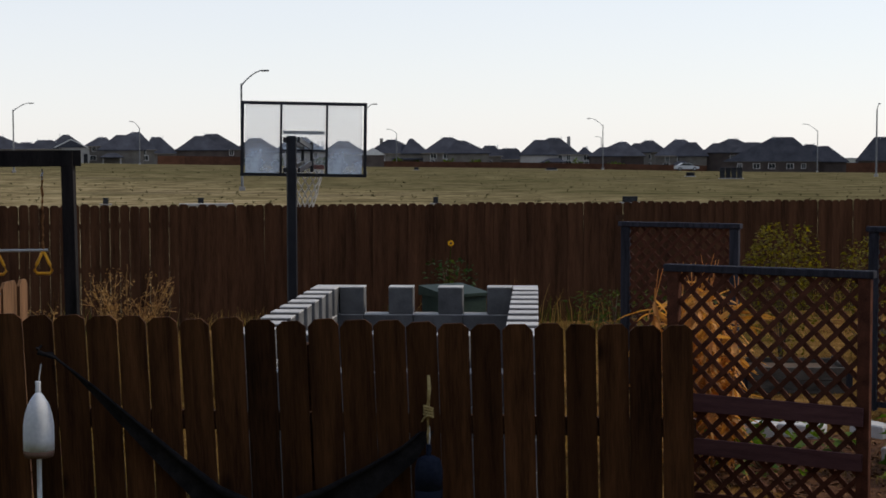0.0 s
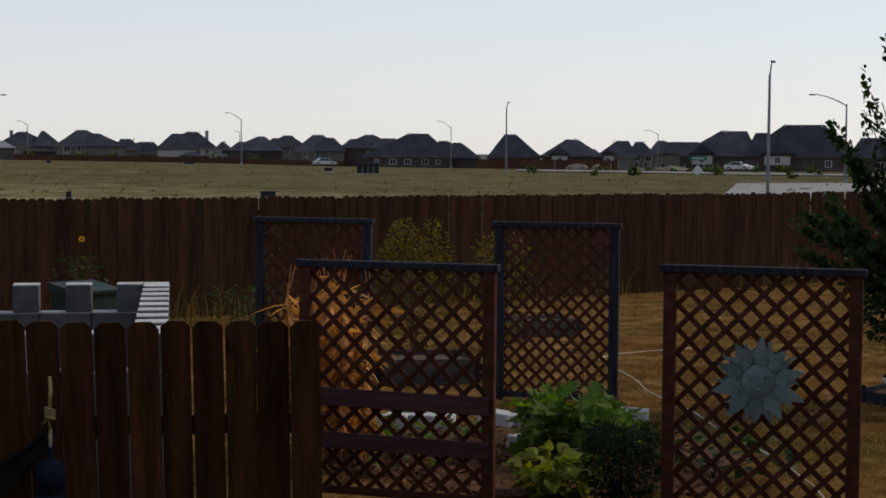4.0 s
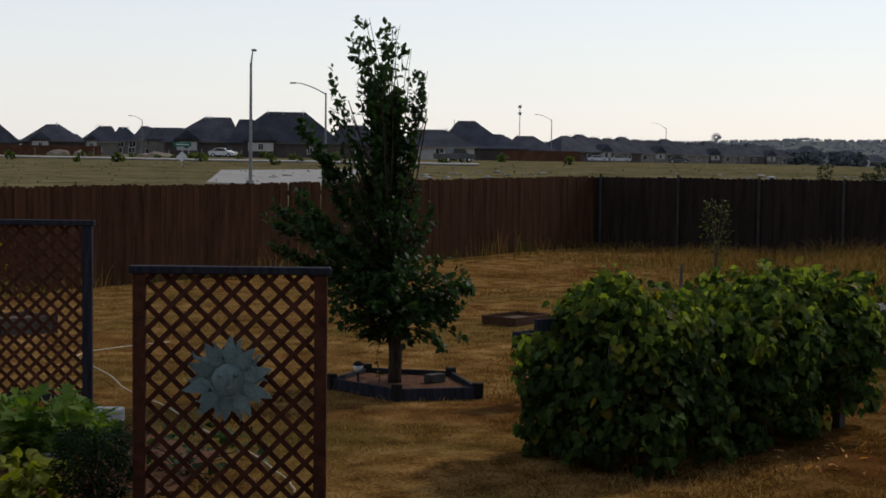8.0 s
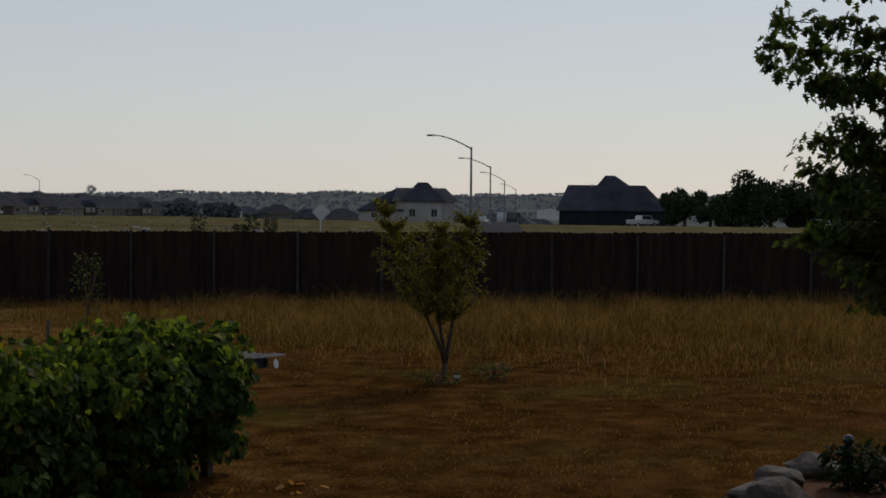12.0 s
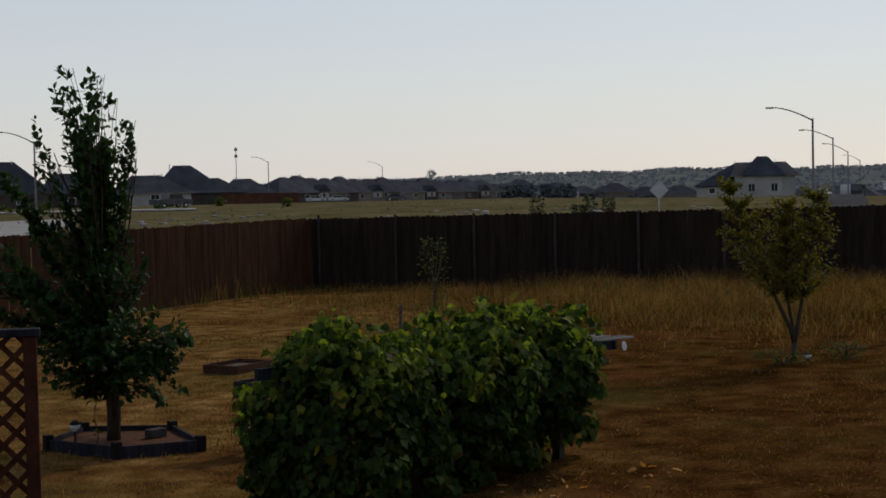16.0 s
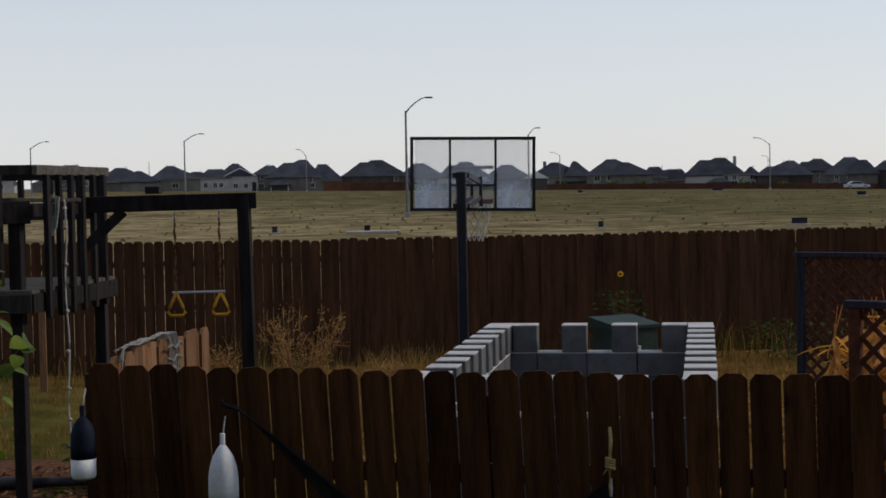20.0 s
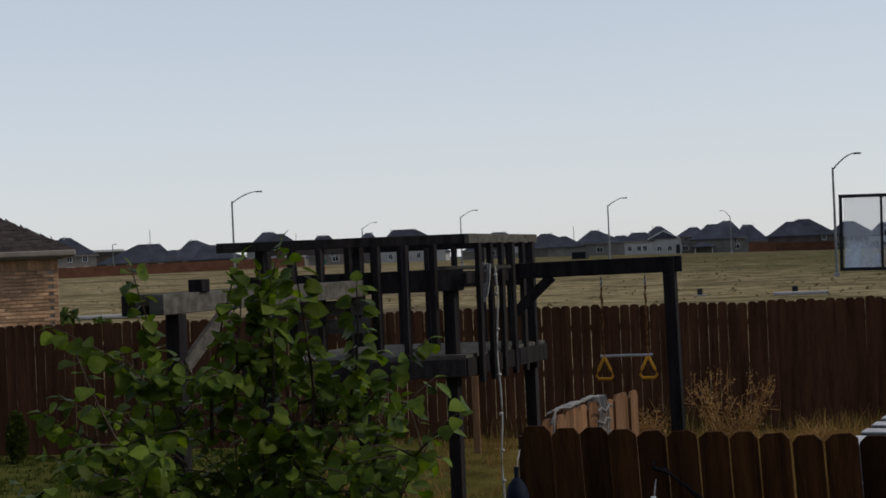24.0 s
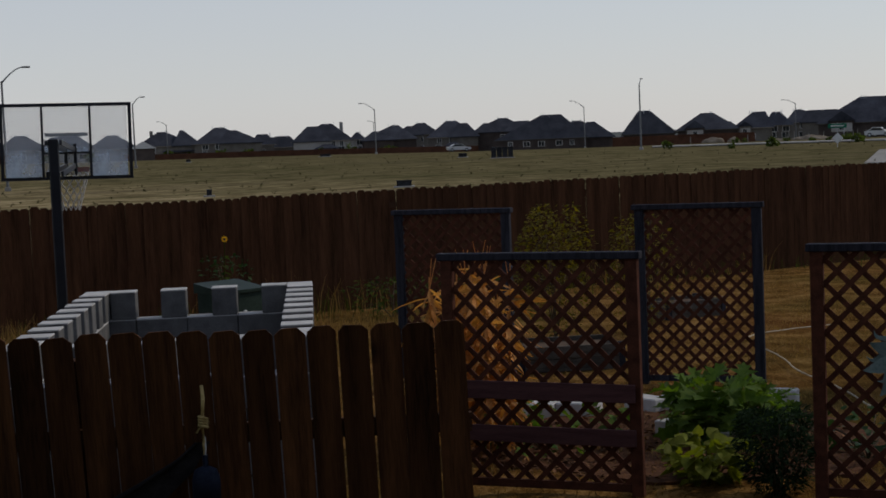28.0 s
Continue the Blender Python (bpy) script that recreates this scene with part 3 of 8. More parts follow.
def ground_material():
    """Yard turf inside the fences, stubble with green streaks outside, woodland far off with haze put into its colour.
    """
    m = bpy.data.materials.new("ground_cover")
    m.use_nodes = True
    n, l = m.node_tree.nodes, m.node_tree.links
    b = n["Principled BSDF"]
    b.inputs["Roughness"].default_value = 0.95
    b.inputs["Specular IOR Level"].default_value = 0.0
    geo = n.new("ShaderNodeNewGeometry")

    def noise_of(scale, detail, stretch=(1, 1, 1)):
        mp = n.new("ShaderNodeMapping")
        mp.inputs["Scale"].default_value = stretch
        l.new(geo.outputs["Position"], mp.inputs["Vector"])
        t = n.new("ShaderNodeTexNoise")
        t.inputs["Scale"].default_value, t.inputs["Detail"].default_value = scale, detail
        l.new(mp.outputs["Vector"], t.inputs["Vector"])
        return t.outputs["Fac"]

    def ramp_of(fac, stops):
        r = n.new("ShaderNodeValToRGB")
        while len(r.color_ramp.elements) < len(stops):
            r.color_ramp.elements.new(0.5)
        for e, (p, c) in zip(r.color_ramp.elements, stops):
            e.position, e.color = p, (*c, 1)
        l.new(fac, r.inputs["Fac"])
        return r.outputs["Color"]

    def blend(fac, a, c):
        x = n.new("ShaderNodeMix")
        x.data_type = "RGBA"
        l.new(fac, x.inputs["Factor"])
        l.new(a, x.inputs["A"])
        l.new(c, x.inputs["B"])
        return x.outputs["Result"]

    def math_of(op, a, c):
        x = n.new("ShaderNodeMath")
        x.operation = op
        for s, v in ((0, a), (1, c)):
            if isinstance(v, (int, float)):
                x.inputs[s].default_value = v
            else:
                l.new(v, x.inputs[s])
        return x.outputs["Value"]

    def range_of(v, lo, hi):
        x = n.new("ShaderNodeMapRange")
        x.inputs["From Min"].default_value, x.inputs["From Max"].default_value = lo, hi
        l.new(v, x.inputs["Value"])
        return x.outputs["Result"]

    def along(vec):
        d = n.new("ShaderNodeVectorMath")
        d.operation = "DOT_PRODUCT"
        l.new(geo.outputs["Position"], d.inputs[0])
        d.inputs[1].default_value = vec
        return d.outputs["Value"]

    length = n.new("ShaderNodeVectorMath")
    length.operation = "LENGTH"
    l.new(geo.outputs["Position"], length.inputs[0])
    far = length.outputs["Value"]
    patch, tuft, grain = noise_of(0.35, 5), noise_of(2.4, 4), noise_of(28, 4)
    mixed = math_of("ADD", math_of("MULTIPLY", tuft, 0.6), math_of("MULTIPLY", grain, 0.45))
    yard = ramp_of(mixed, [(0.38, (0.021, 0.0092, 0.0025)), (0.52, (0.060, 0.0270, 0.0073)), (0.66, (0.112, 0.056, 0.0168))])
    straw = ramp_of(mixed, [(0.38, (0.044, 0.0215, 0.0062)), (0.52, (0.142, 0.074, 0.0225)), (0.66, (0.265, 0.158, 0.058))])
    yard = blend(range_of(math_of("ADD", along((0.75, -0.66, 0)), math_of("MULTIPLY", patch, 3.0)), 0.0, 4.0), straw, yard)
    worn = ramp_of(mixed, [(0.3, (0.034, 0.0135, 0.0042)), (0.7, (0.118, 0.050, 0.0165))])
    yard = blend(range_of(patch, 0.52, 0.68), yard, worn)
    lawn = ramp_of(mixed, [(0.3, (0.028, 0.033, 0.009)), (0.7, (0.10, 0.095, 0.024))])
    yard = blend(range_of(math_of("ADD", along((-0.86, -0.5, 0)), math_of("MULTIPLY", tuft, 1.5)), -5.0, -2.0), yard, lawn)
    moss = ramp_of(mixed, [(0.3, (0.026, 0.021, 0.0055)), (0.7, (0.088, 0.068, 0.0180))])
    yard = blend(math_of("MULTIPLY", range_of(noise_of(0.24, 4), 0.50, 0.66), 0.75), yard, moss)
    rows, clump, fleck = noise_of(0.05, 5), noise_of(0.30, 6, (1, 1.2, 1)), noise_of(1.6, 5)
    fm = math_of("ADD", math_of("MULTIPLY", clump, 0.62), math_of("MULTIPLY", fleck, 0.45))
    field = ramp_of(fm, [(0.38, (0.080, 0.062, 0.032)), (0.50, (0.165, 0.130, 0.068)), (0.60, (0.275, 0.220, 0.120)), (0.72, (0.38, 0.315, 0.185))])
    green = ramp_of(fm, [(0.36, (0.040, 0.038, 0.017)), (0.7, (0.120, 0.106, 0.050))])
    field = blend(math_of("MULTIPLY", range_of(rows, 0.50, 0.62), 0.65), field, green)
    bare = ramp_of(fm, [(0.36, (0.085, 0.066, 0.044)), (0.7, (0.20, 0.155, 0.10))])
    field = blend(math_of("MULTIPLY", range_of(noise_of(0.034, 6), 0.54, 0.64), 0.8), field, bare)
    # the field's colour turns darker and greener beyond the right-hand fence
    field = blend(math_of("MULTIPLY", range_of(along((0.839, 0.545, 0)), 40.0, 75.0), 0.72), field, green)
    # far ground pales to grey-blue: haze put into the colour by distance
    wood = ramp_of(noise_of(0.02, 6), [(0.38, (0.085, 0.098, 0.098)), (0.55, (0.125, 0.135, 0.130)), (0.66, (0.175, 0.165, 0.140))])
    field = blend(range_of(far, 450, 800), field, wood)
    edge_a = range_of(along((-0.350, 0.937, 0)), 23.25, 23.35)
    edge_b = range_of(along((0.839, 0.545, 0)), 40.95, 41.05)
    outside = math_of("MAXIMUM", edge_a, edge_b)
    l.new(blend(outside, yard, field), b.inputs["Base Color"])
    bp = n.new("ShaderNodeBump")
    bp.inputs["Distance"].default_value = 0.05
    l.new(math_of("MULTIPLY", math_of("SUBTRACT", 1.0, outside), 0.8), bp.inputs["Strength"])
    l.new(mixed, bp.inputs["Height"])
    l.new(bp.outputs["Normal"], b.inputs["Normal"])
    return m


make_ground()


def slab(name, corners, material, label, category, rise=0.03, kind="structure"):
    bm = bmesh.new()
    if len(corners) == 4 and kind == "structure":
        # long slabs follow the lie of the land
        a, b, c, d = (Vector(p) for p in corners)
        grid = []
        for i in range(15):
            l, r = a.lerp(d, i / 14), b.lerp(c, i / 14)
            grid.append([bm.verts.new((q.x, q.y, float(lie(q.x, q.y)) + rise)) for q in (l.lerp(r, j / 4) for j in range(5))])
        for i in range(14):
            for j in range(4):
                bm.faces.new((grid[i][j], grid[i][j + 1], grid[i + 1][j + 1], grid[i + 1][j]))
        bmesh.ops.recalc_face_normals(bm, faces=bm.faces)
        bmesh.ops.solidify(bm, geom=bm.faces[:], thickness=-0.12)
        return tagged(obj(name, bm, material), label, category, kind=kind)
    top = [bm.verts.new((x, y, float(lie(x, y)) + rise)) for x, y in corners]
    low = [bm.verts.new((x, y, float(lie(x, y)) - 0.3)) for x, y in corners]
    bm.faces.new(top)
    for i in range(len(top)):
        j = (i + 1) % len(top)
        bm.faces.new((top[i], low[i], low[j], top[j]))
    bmesh.ops.recalc_face_normals(bm, faces=bm.faces)
    return tagged(obj(name, bm, material), label, category, kind=kind)


def yawed(*pairs):
    return [tuple(spot(a, r)[:2]) for a, r in pairs]



# ---- fences ----
PITCH = 0.143


def picket_mesh(name, material, w=0.138, h=1.83, t=0.016, ear=0.032):
    o = [(-w / 2, -0.14), (w / 2, -0.14), (w / 2, h - ear), (w / 2 - ear, h), (-w / 2 + ear, h), (-w / 2, h - ear)]
    return mesh_of(name, prism(bmesh.new(), o, t), material)


def fence_run(name, start, way, count, base, label, material, loose, gap=0.0, tilt=0.5, rail_side=1, as_parts=300, seed=1, post_every=17, posts_front=False, wide=0.1405, first=0.06, shrink=0.0018, loose_to=0):
    """Dog-eared boards on three rails and posts. way: unit vector along the run; rails stand off to the far side."""
    g = rng(seed)
    turn = math.degrees(math.atan2(way[1], way[0]))
    f = thing(name, (start[0], start[1], base), label, "fence", "", "structure", turn, True)
    meshes = [picket_mesh("picket", material, wide - shrink * k, 1.83 + 0.006 * (k - 1)) for k in range(4)]
    length = count * PITCH
    rest_v, rest_f = [], []
    tight = [picket_mesh("picket", material, PITCH + 0.0006 - 0.0002 * k, 1.83 + 0.006 * (k - 1)) for k in range(4)]
    for i in range(count):
        x = (i + 0.5) * PITCH + g.normal(0, gap)
        down = float(lie(*(Vector(start[:2]) + Vector(way[:2]) * x))) - 0 if loose else 0.0
        m = pose(x, 0, 0.05 + down + g.normal(0, 0.006), g.normal(0, 0.25), g.normal(0, tilt), 0)
        me = (meshes if i < loose_to else tight)[int(g.integers(4))]
        if i < as_parts:
            shared("picket", me, f, m)
        else:
            n = sum(len(v) for v in rest_v)
            rest_v.append([m @ v.co for v in me.vertices])
            rest_f += [[k + n for k in p.vertices] for p in me.polygons]
    if rest_v:
        me = bpy.data.meshes.new("far_pickets")
        me.from_pydata([v for r in rest_v for v in r], [], rest_f)
        me.materials.append(material)
        o = new("far_pickets", me)
        o.parent = f
        o["kind"] = "stuff"
    y = 0.029 if posts_front else 0.029 * rail_side
    low = float(lie(*(Vector(start[:2]) + Vector(way[:2]) * length))) if loose else 0.0
    for z in (0.3, 0.98, 1.62):
        part("rail", bar(bmesh.new(), (0, y, z), (length, y, z + low), 0.038, 0.085), RAIL, f)
    for k in range(int(length / (post_every * PITCH)) + 1):
        x = min(length - 0.04, first + k * post_every * PITCH)
        yy = 0.095 * rail_side
        if posts_front:
            part("post", rod(bmesh.new(), (x, yy, -0.4), (x, yy, 1.80 + low), 0.034, 0.034, 10), FENCEPOST, f, "round dark steel fence post")
        else:
            part("post", boxed((x, yy, 0.70 + low), (0.089, 0.089, 2.2), None, 0.004), RAIL, f)
    return f


YA, YB = radians(-20.5), radians(57.0)
A_N, A_W = Vector((math.sin(YA), math.cos(YA), 0)), Vector((math.cos(YA), -math.sin(YA), 0))
B_N, B_W = Vector((math.sin(YB), math.cos(YB), 0)), Vector((math.cos(YB), -math.sin(YB), 0))
a_start = A_N * 23.3 + A_W * -10.6
a_count = int(46.9 / PITCH)
fence_run("fence", a_start, A_W, a_count, 0.02, "long weathered brown cedar privacy fence along the field", CEDAR_FAR, True, 0.0005, 0.06, 1, 298, 4, 17, wide=0.1405, loose_to=106)
b_start = A_N * 23.3 + A_W * (-10.6 + a_count * PITCH)
b_start = Vector((b_start[0], b_start[1], 0)) + B_W * 0.05
fence_run("fence", b_start, B_W, 240, 0.0, "shaded brown cedar fence with steel posts behind tall grass", CEDAR_SHADED, True, 0.0002, 0.03, -1, 240, 5, 15, True, first=0.34)


# where one board of the near fence ends and the next begins, at their tops
JOINTS = (-2.440, -2.295, -2.155, -2.023, -1.888, -1.750, -1.604, -1.462, -1.332, -1.188, -1.044, -0.894, -0.753, -0.611, -0.467, -0.317, -0.170, -0.029, 0.116, 0.260, 0.404, 0.541, 0.688, 0.832, 0.979, 1.118)
WIDE_GAPS = {5: 0.009, 6: 0.009, 7: 0.010, 9: 0.017, 10: 0.011, 12: 0.010, 13: 0.010, 18: 0.008, 19: 0.010, 21: 0.013, 22: 0.013, 1: 0.009}


def near_fence():
    """Old boards of uneven width, each a little out of true, that drop towards the right."""
    g = rng(6)
    f = thing("fence", (0, 7.1, 0), "dark brown dog-eared cedar fence with gaps between boards", "fence", kind="structure", fixed=True)
    for k, (a, b) in enumerate(zip(JOINTS, JOINTS[1:])):
        lean = radians(float(np.interp((a + b) / 2, (-2.4, -1.75, -1.15, -0.3, 0.6, 1.1), (2.6, 2.6, 2.6, 2.1, 1.1, 0.8))) + g.normal(0, 0.12))
        top = 1.905 - 0.0205 * (a + b) / 2 + g.normal(0, 0.004)
        w = b - a - (WIDE_GAPS.get(k, 0.004) + WIDE_GAPS.get(k + 1, 0.004)) / 2
        e0, e1 = g.uniform(0.024, 0.036, 2)
        d0, d1 = g.uniform(0.022, 0.034, 2)
        o = [(-w / 2, 0.05 - top), (w / 2, 0.05 - top), (w / 2, -d1), (w / 2 - e1, 0), (-w / 2 + e0, g.normal(0, 0.002)), (-w / 2, -d0)]
        board = part("picket", prism(bmesh.new(), o, 0.016), CEDAR, f)
        board.matrix_basis = Matrix.Translation(((a + b) / 2, g.normal(0, 0.0015), top)) @ Matrix.Rotation(-lean, 4, "Y") @ Matrix.Rotation(g.normal(0, 0.003), 4, "Z")
    for z in (0.32, 1.0, 1.44):
        part("rail", bar(bmesh.new(), (-2.40, 0.029, z + 0.05), (1.14, 0.029, z - 0.02), 0.038, 0.085), RAIL, f)
    for x in (-2.36, -0.62, 1.06):
        part("post", boxed((x, 0.095, 0.80), (0.089, 0.089, 2.0), None, 0.004), RAIL, f)
    return f


near_fence()
fence_run("fence", Vector((-2.36, 7.20, 0)), Vector((0.03, 1.0, 0)).normalized(), 11, 0.10, "short cedar fence return, its boards coloured as if sunlit", CEDAR_LIT, False, 0.002, 0.3, 1, 300, 7, 9)

joint = thing("corner_post", (b_start[0], b_start[1], 0), "stout cedar post where the two fences meet", "fence post", kind="structure", turn=20)
part("post", boxed((0, 0, 0.9), (0.16, 0.16, 1.9), None, 0.01), CEDAR_FAR, joint)



# ---- garden lattice panels ----
def lattice_panel(a, b, height, label, foot=0.06, post=0.09, side=LATTICE, side_w=0.09, cap=POSTBLUE, step=0.172, strip=0.038, boards=()):
    """Two uprights, a cap rail and crossed laths between them."""
    a, b = Vector((*a, 0)), Vector((*b, 0))
    w = (b - a).length
    turn = math.degrees(math.atan2(b[1] - a[1], b[0] - a[0]))
    p = thing("lattice_panel", (a[0], a[1], 0), label, "trellis", "garden lattice panels", turn=turn)
    for x in (side_w / 2, w - side_w / 2):
        part("post", boxed((x, 0, height / 2 - 0.1), (side_w, 0.07, height + 0.2), None, 0.005), side, p)
    part("cap_rail", boxed((w / 2, -0.005, height + 0.022), (w + 0.05, 0.10, 0.055), None, 0.006), cap, p, "dark blue-black stained cap rail")
    part("bottom_rail", boxed((w / 2, 0, foot + 0.02), (w - 2 * side_w, 0.04, 0.06)), side, p)
    x0, x1, za, zb = side_w - 0.01, w - side_w + 0.01, foot, height
    for sign, y in ((1, -0.006), (-1, 0.006)):
        c = -3.0
        while c < 5.0:
            pts = []
            for x in (x0, x1):
                z = (c - x) * -sign if sign > 0 else (c - x)
                if za <= z <= zb:
                    pts.append((x, z))
            for z in (za, zb):
                x = c + z if sign > 0 else c - z
                if x0 < x < x1:
                    pts.append((x, z))
            if len(pts) >= 2:
                pts.sort()
                (xa, z1), (xb, z2) = pts[0], pts[-1]
                if math.hypot(xb - xa, z2 - z1) > 0.05:
                    part("lath", bar(bmesh.new(), (xa, y, z1), (xb, y, z2), 0.011, strip), LATTICE, p)
            c += step
    for z, h, xa, xb in boards:
        part("board", boxed(((xa + xb) / 2, -0.055, z), (xb - xa, 0.024, h), pose(0, 0, 0, 0, 0.5, 0), 0.003), PLUM, p, "plum-painted cross board")
    return p


lattice_panel((1.71, 12.03), (3.04, 11.25), 1.78, "brown lattice garden panel with two plum cross boards", boards=((0.80, 0.135, 0.02, 1.50), (0.47, 0.125, 0.02, 1.50)))
lattice_panel((4.04, 10.64), (5.22, 9.95), 1.78, "redwood lattice garden panel that carries a metal sun")
lattice_panel((2.02, 17.95), (3.22, 17.28), 1.86, "dark-posted lattice garden panel beside the corn", side=POSTBLUE, side_w=0.10, step=0.15)
lattice_panel((4.36, 16.30), (5.52, 15.66), 1.86, "dark-posted lattice garden panel over the squash bed", side=POSTBLUE, side_w=0.10, step=0.15)



# ---- block play castle ----
def make_castle():
    c = thing("play_castle", (-0.03, 12.93, 0), "grey concrete-block play castle with crenellated walls", "play castle", turn=-3.4)
    L, H, D = 0.400, 0.194, 0.194
    block = mesh_of("block", boxed((0, 0, H / 2), (L - 0.006, D, H - 0.005), None, 0.006), BLOCK)
    # thin pale skins on every top, sunlight put into their colour
    cap = mesh_of("cap", boxed((0, 0, 0.005), (0.200, 0.198, 0.010), None, 0.002), PALE_LIT_BLOCK)
    lit_sill = mesh_of("cap", boxed((0, 0, 0.004), (L - 0.006, D, 0.008), None, 0.002), PALE_LIT_BLOCK)
    half = mesh_of("block", boxed((0, 0, 0.105), (0.197, D, 0.21), None, 0.005), BLOCK)
    x0, x1, y0, y1 = -1.0, 0.80, -3.62, 0.0
    g = rng(11)
    runs = [((x0, y1), (1, 0), x1 - x0), ((x0, y0), (1, 0), x1 - x0), ((x0, y0 + D), (0, 1), y1 - y0 - 2 * D), ((x1 - D, y0 + D), (0, 1), y1 - y0 - 2 * D)]
    for k, ((sx, sy), (dx, dy), length) in enumerate(runs):
        oy = {0: -D / 2, 1: D / 2}.get(k, 0)
        ox = D / 2 if k >= 2 else 0
        for row in range(7):
            s = 0.0 if row % 2 == 0 else -L / 2
            while s < length - 0.02:
                a, b = max(0.0, s), min(length, s + L)
                if b - a > 0.05:
                    mid = (a + b) / 2
                    m = pose(sx + ox + dx * mid, sy + oy + dy * mid, 0.005 + row * H, 0, 0, (90 if dy else 0) + g.normal(0, 0.3))
                    m = m @ Matrix.Diagonal(((b - a) / L, 1, 1, 1))
                    shared("block", block, c, m)
                    if row == 6:
                        shared("cap", lit_sill, c, Matrix.Translation((0, 0, H - 0.003)) @ m)
                s += L
        n = int(round((length - 0.2) / 0.4))
        gap = (length - 0.2) / n
        spots = [0.1 + i * gap for i in range(n + 1)] if k else [0.1, 0.305, 0.70, 1.10, 1.495, length - 0.1]
        for at in spots:
            x, y = sx + ox + dx * at, sy + oy + dy * at
            t = g.normal(0, 0.8)
            shared("merlon", half, c, pose(x, y, 1.370, 0, 0, t))
            shared("cap", cap, c, pose(x, y, 1.579, 0, 0, t))
    return c


make_castle()


# ---- basketball stand ----
def make_hoop():
    at = spot(-5.42, 16.75)
    h = thing("basketball_hoop", (at.x, at.y, 0), "black steel basketball stand with clear smudged backboard", "basketball hoop", turn=5.2)
    part("pole", boxed((0, 0, 1.42), (0.108, 0.108, 2.84), None, 0.012), STEEL, h)
    part("base_plate", boxed((0, 0, 0.012), (0.4, 0.4, 0.024), None, 0.004), STEEL, h)
    for k, (za, zb) in enumerate(((2.80, 2.72), (2.48, 2.55))):
        for x in (-0.075, 0.075):
            part("arm", bar(bmesh.new(), (x, -0.05, za), (x * 0.6 + 0.17, 1.14, zb), 0.025, 0.05), STEEL, h)
    for x in (0.12, 0.22):
        part("bracket", boxed((x, 1.13, 2.62), (0.035, 0.06, 0.34), None, 0.006), STEEL, h)
    tilt = Matrix.Translation((0.135, 1.20, 2.815)) @ pose(0, 0, 0, -2.0, 1.0, 0)
    b = new("backboard")
    b.parent, b.matrix_basis = h, tilt
    W, H = 1.37, 0.80
    bm = bmesh.new()
    for z in (-H / 2, H / 2):
        box(bm, (0, 0, z), (W + 0.04, 0.035, 0.036))
    for x in (-W / 2, W / 2):
        box(bm, (x, 0, 0), (0.036, 0.035, H - 0.03))
    for x in (-0.255, 0.255):
        box(bm, (x, -0.004, 0), (0.026, 0.030, H - 0.03))
    box(bm, (0, -0.006, -0.125), (0.49, 0.028, 0.022))
    part("rim_bar", bm, STEEL, b, "black backboard edge and ribs")
    for x, w in ((-0.46, 0.39), (0, 0.48), (0.46, 0.39)):
        pane = part("pane", boxed((x, 0.006, 0), (w, 0.008, H - 0.04)), BOARD_GLASS, b, "clear acrylic pane clouded with dirt")
        pane.visible_shadow = False
    for x, w, z, hh in ((-0.46, 0.38, -0.08, 0.62), (0.46, 0.38, -0.09, 0.60), (0.0, 0.46, -0.01, 0.22)):
        s = part("smudge", boxed((0, 0, 0), (w, 0.002, hh)), SMUDGE, b, "milky cloud of dirt on the acrylic")
        s.matrix_basis = pose(x, -0.001, z)
        s.visible_shadow = False
    part("target_line", boxed((0, 0.012, 0.075), (0.46, 0.004, 0.04)), GALV, b, "grey painted target line")
    part("sticker", boxed((0.165, 0.004, -0.31), (0.13, 0.004, 0.05)), STICKER, b, "faded red sticker")
    bm = bmesh.new()
    pts = [(0.02 + 0.225 * math.cos(k * math.pi / 12), 0.38 + 0.225 * math.sin(k * math.pi / 12), -0.30) for k in range(25)]
    tube(bm, pts, 0.009, 6)
    box(bm, (0.02, 0.09, -0.31), (0.10, 0.14, 0.03))
    part("rim", bm, STEEL, b)
    bm = bmesh.new()
    rows = 7
    for k in range(12):
        for s in (1, -1):
            pts = []
            for j in range(rows):
                a = (k + s * j * 0.5) * math.pi / 6
                r = 0.22 - 0.020 * j
                pts.append((0.02 + r * math.cos(a), 0.38 + r * math.sin(a), -0.31 - j * 0.074))
            tube(bm, pts, 0.007, 4)
    part("net", bm, NETWHITE, b, "white knotted net")
    return h


make_hoop()



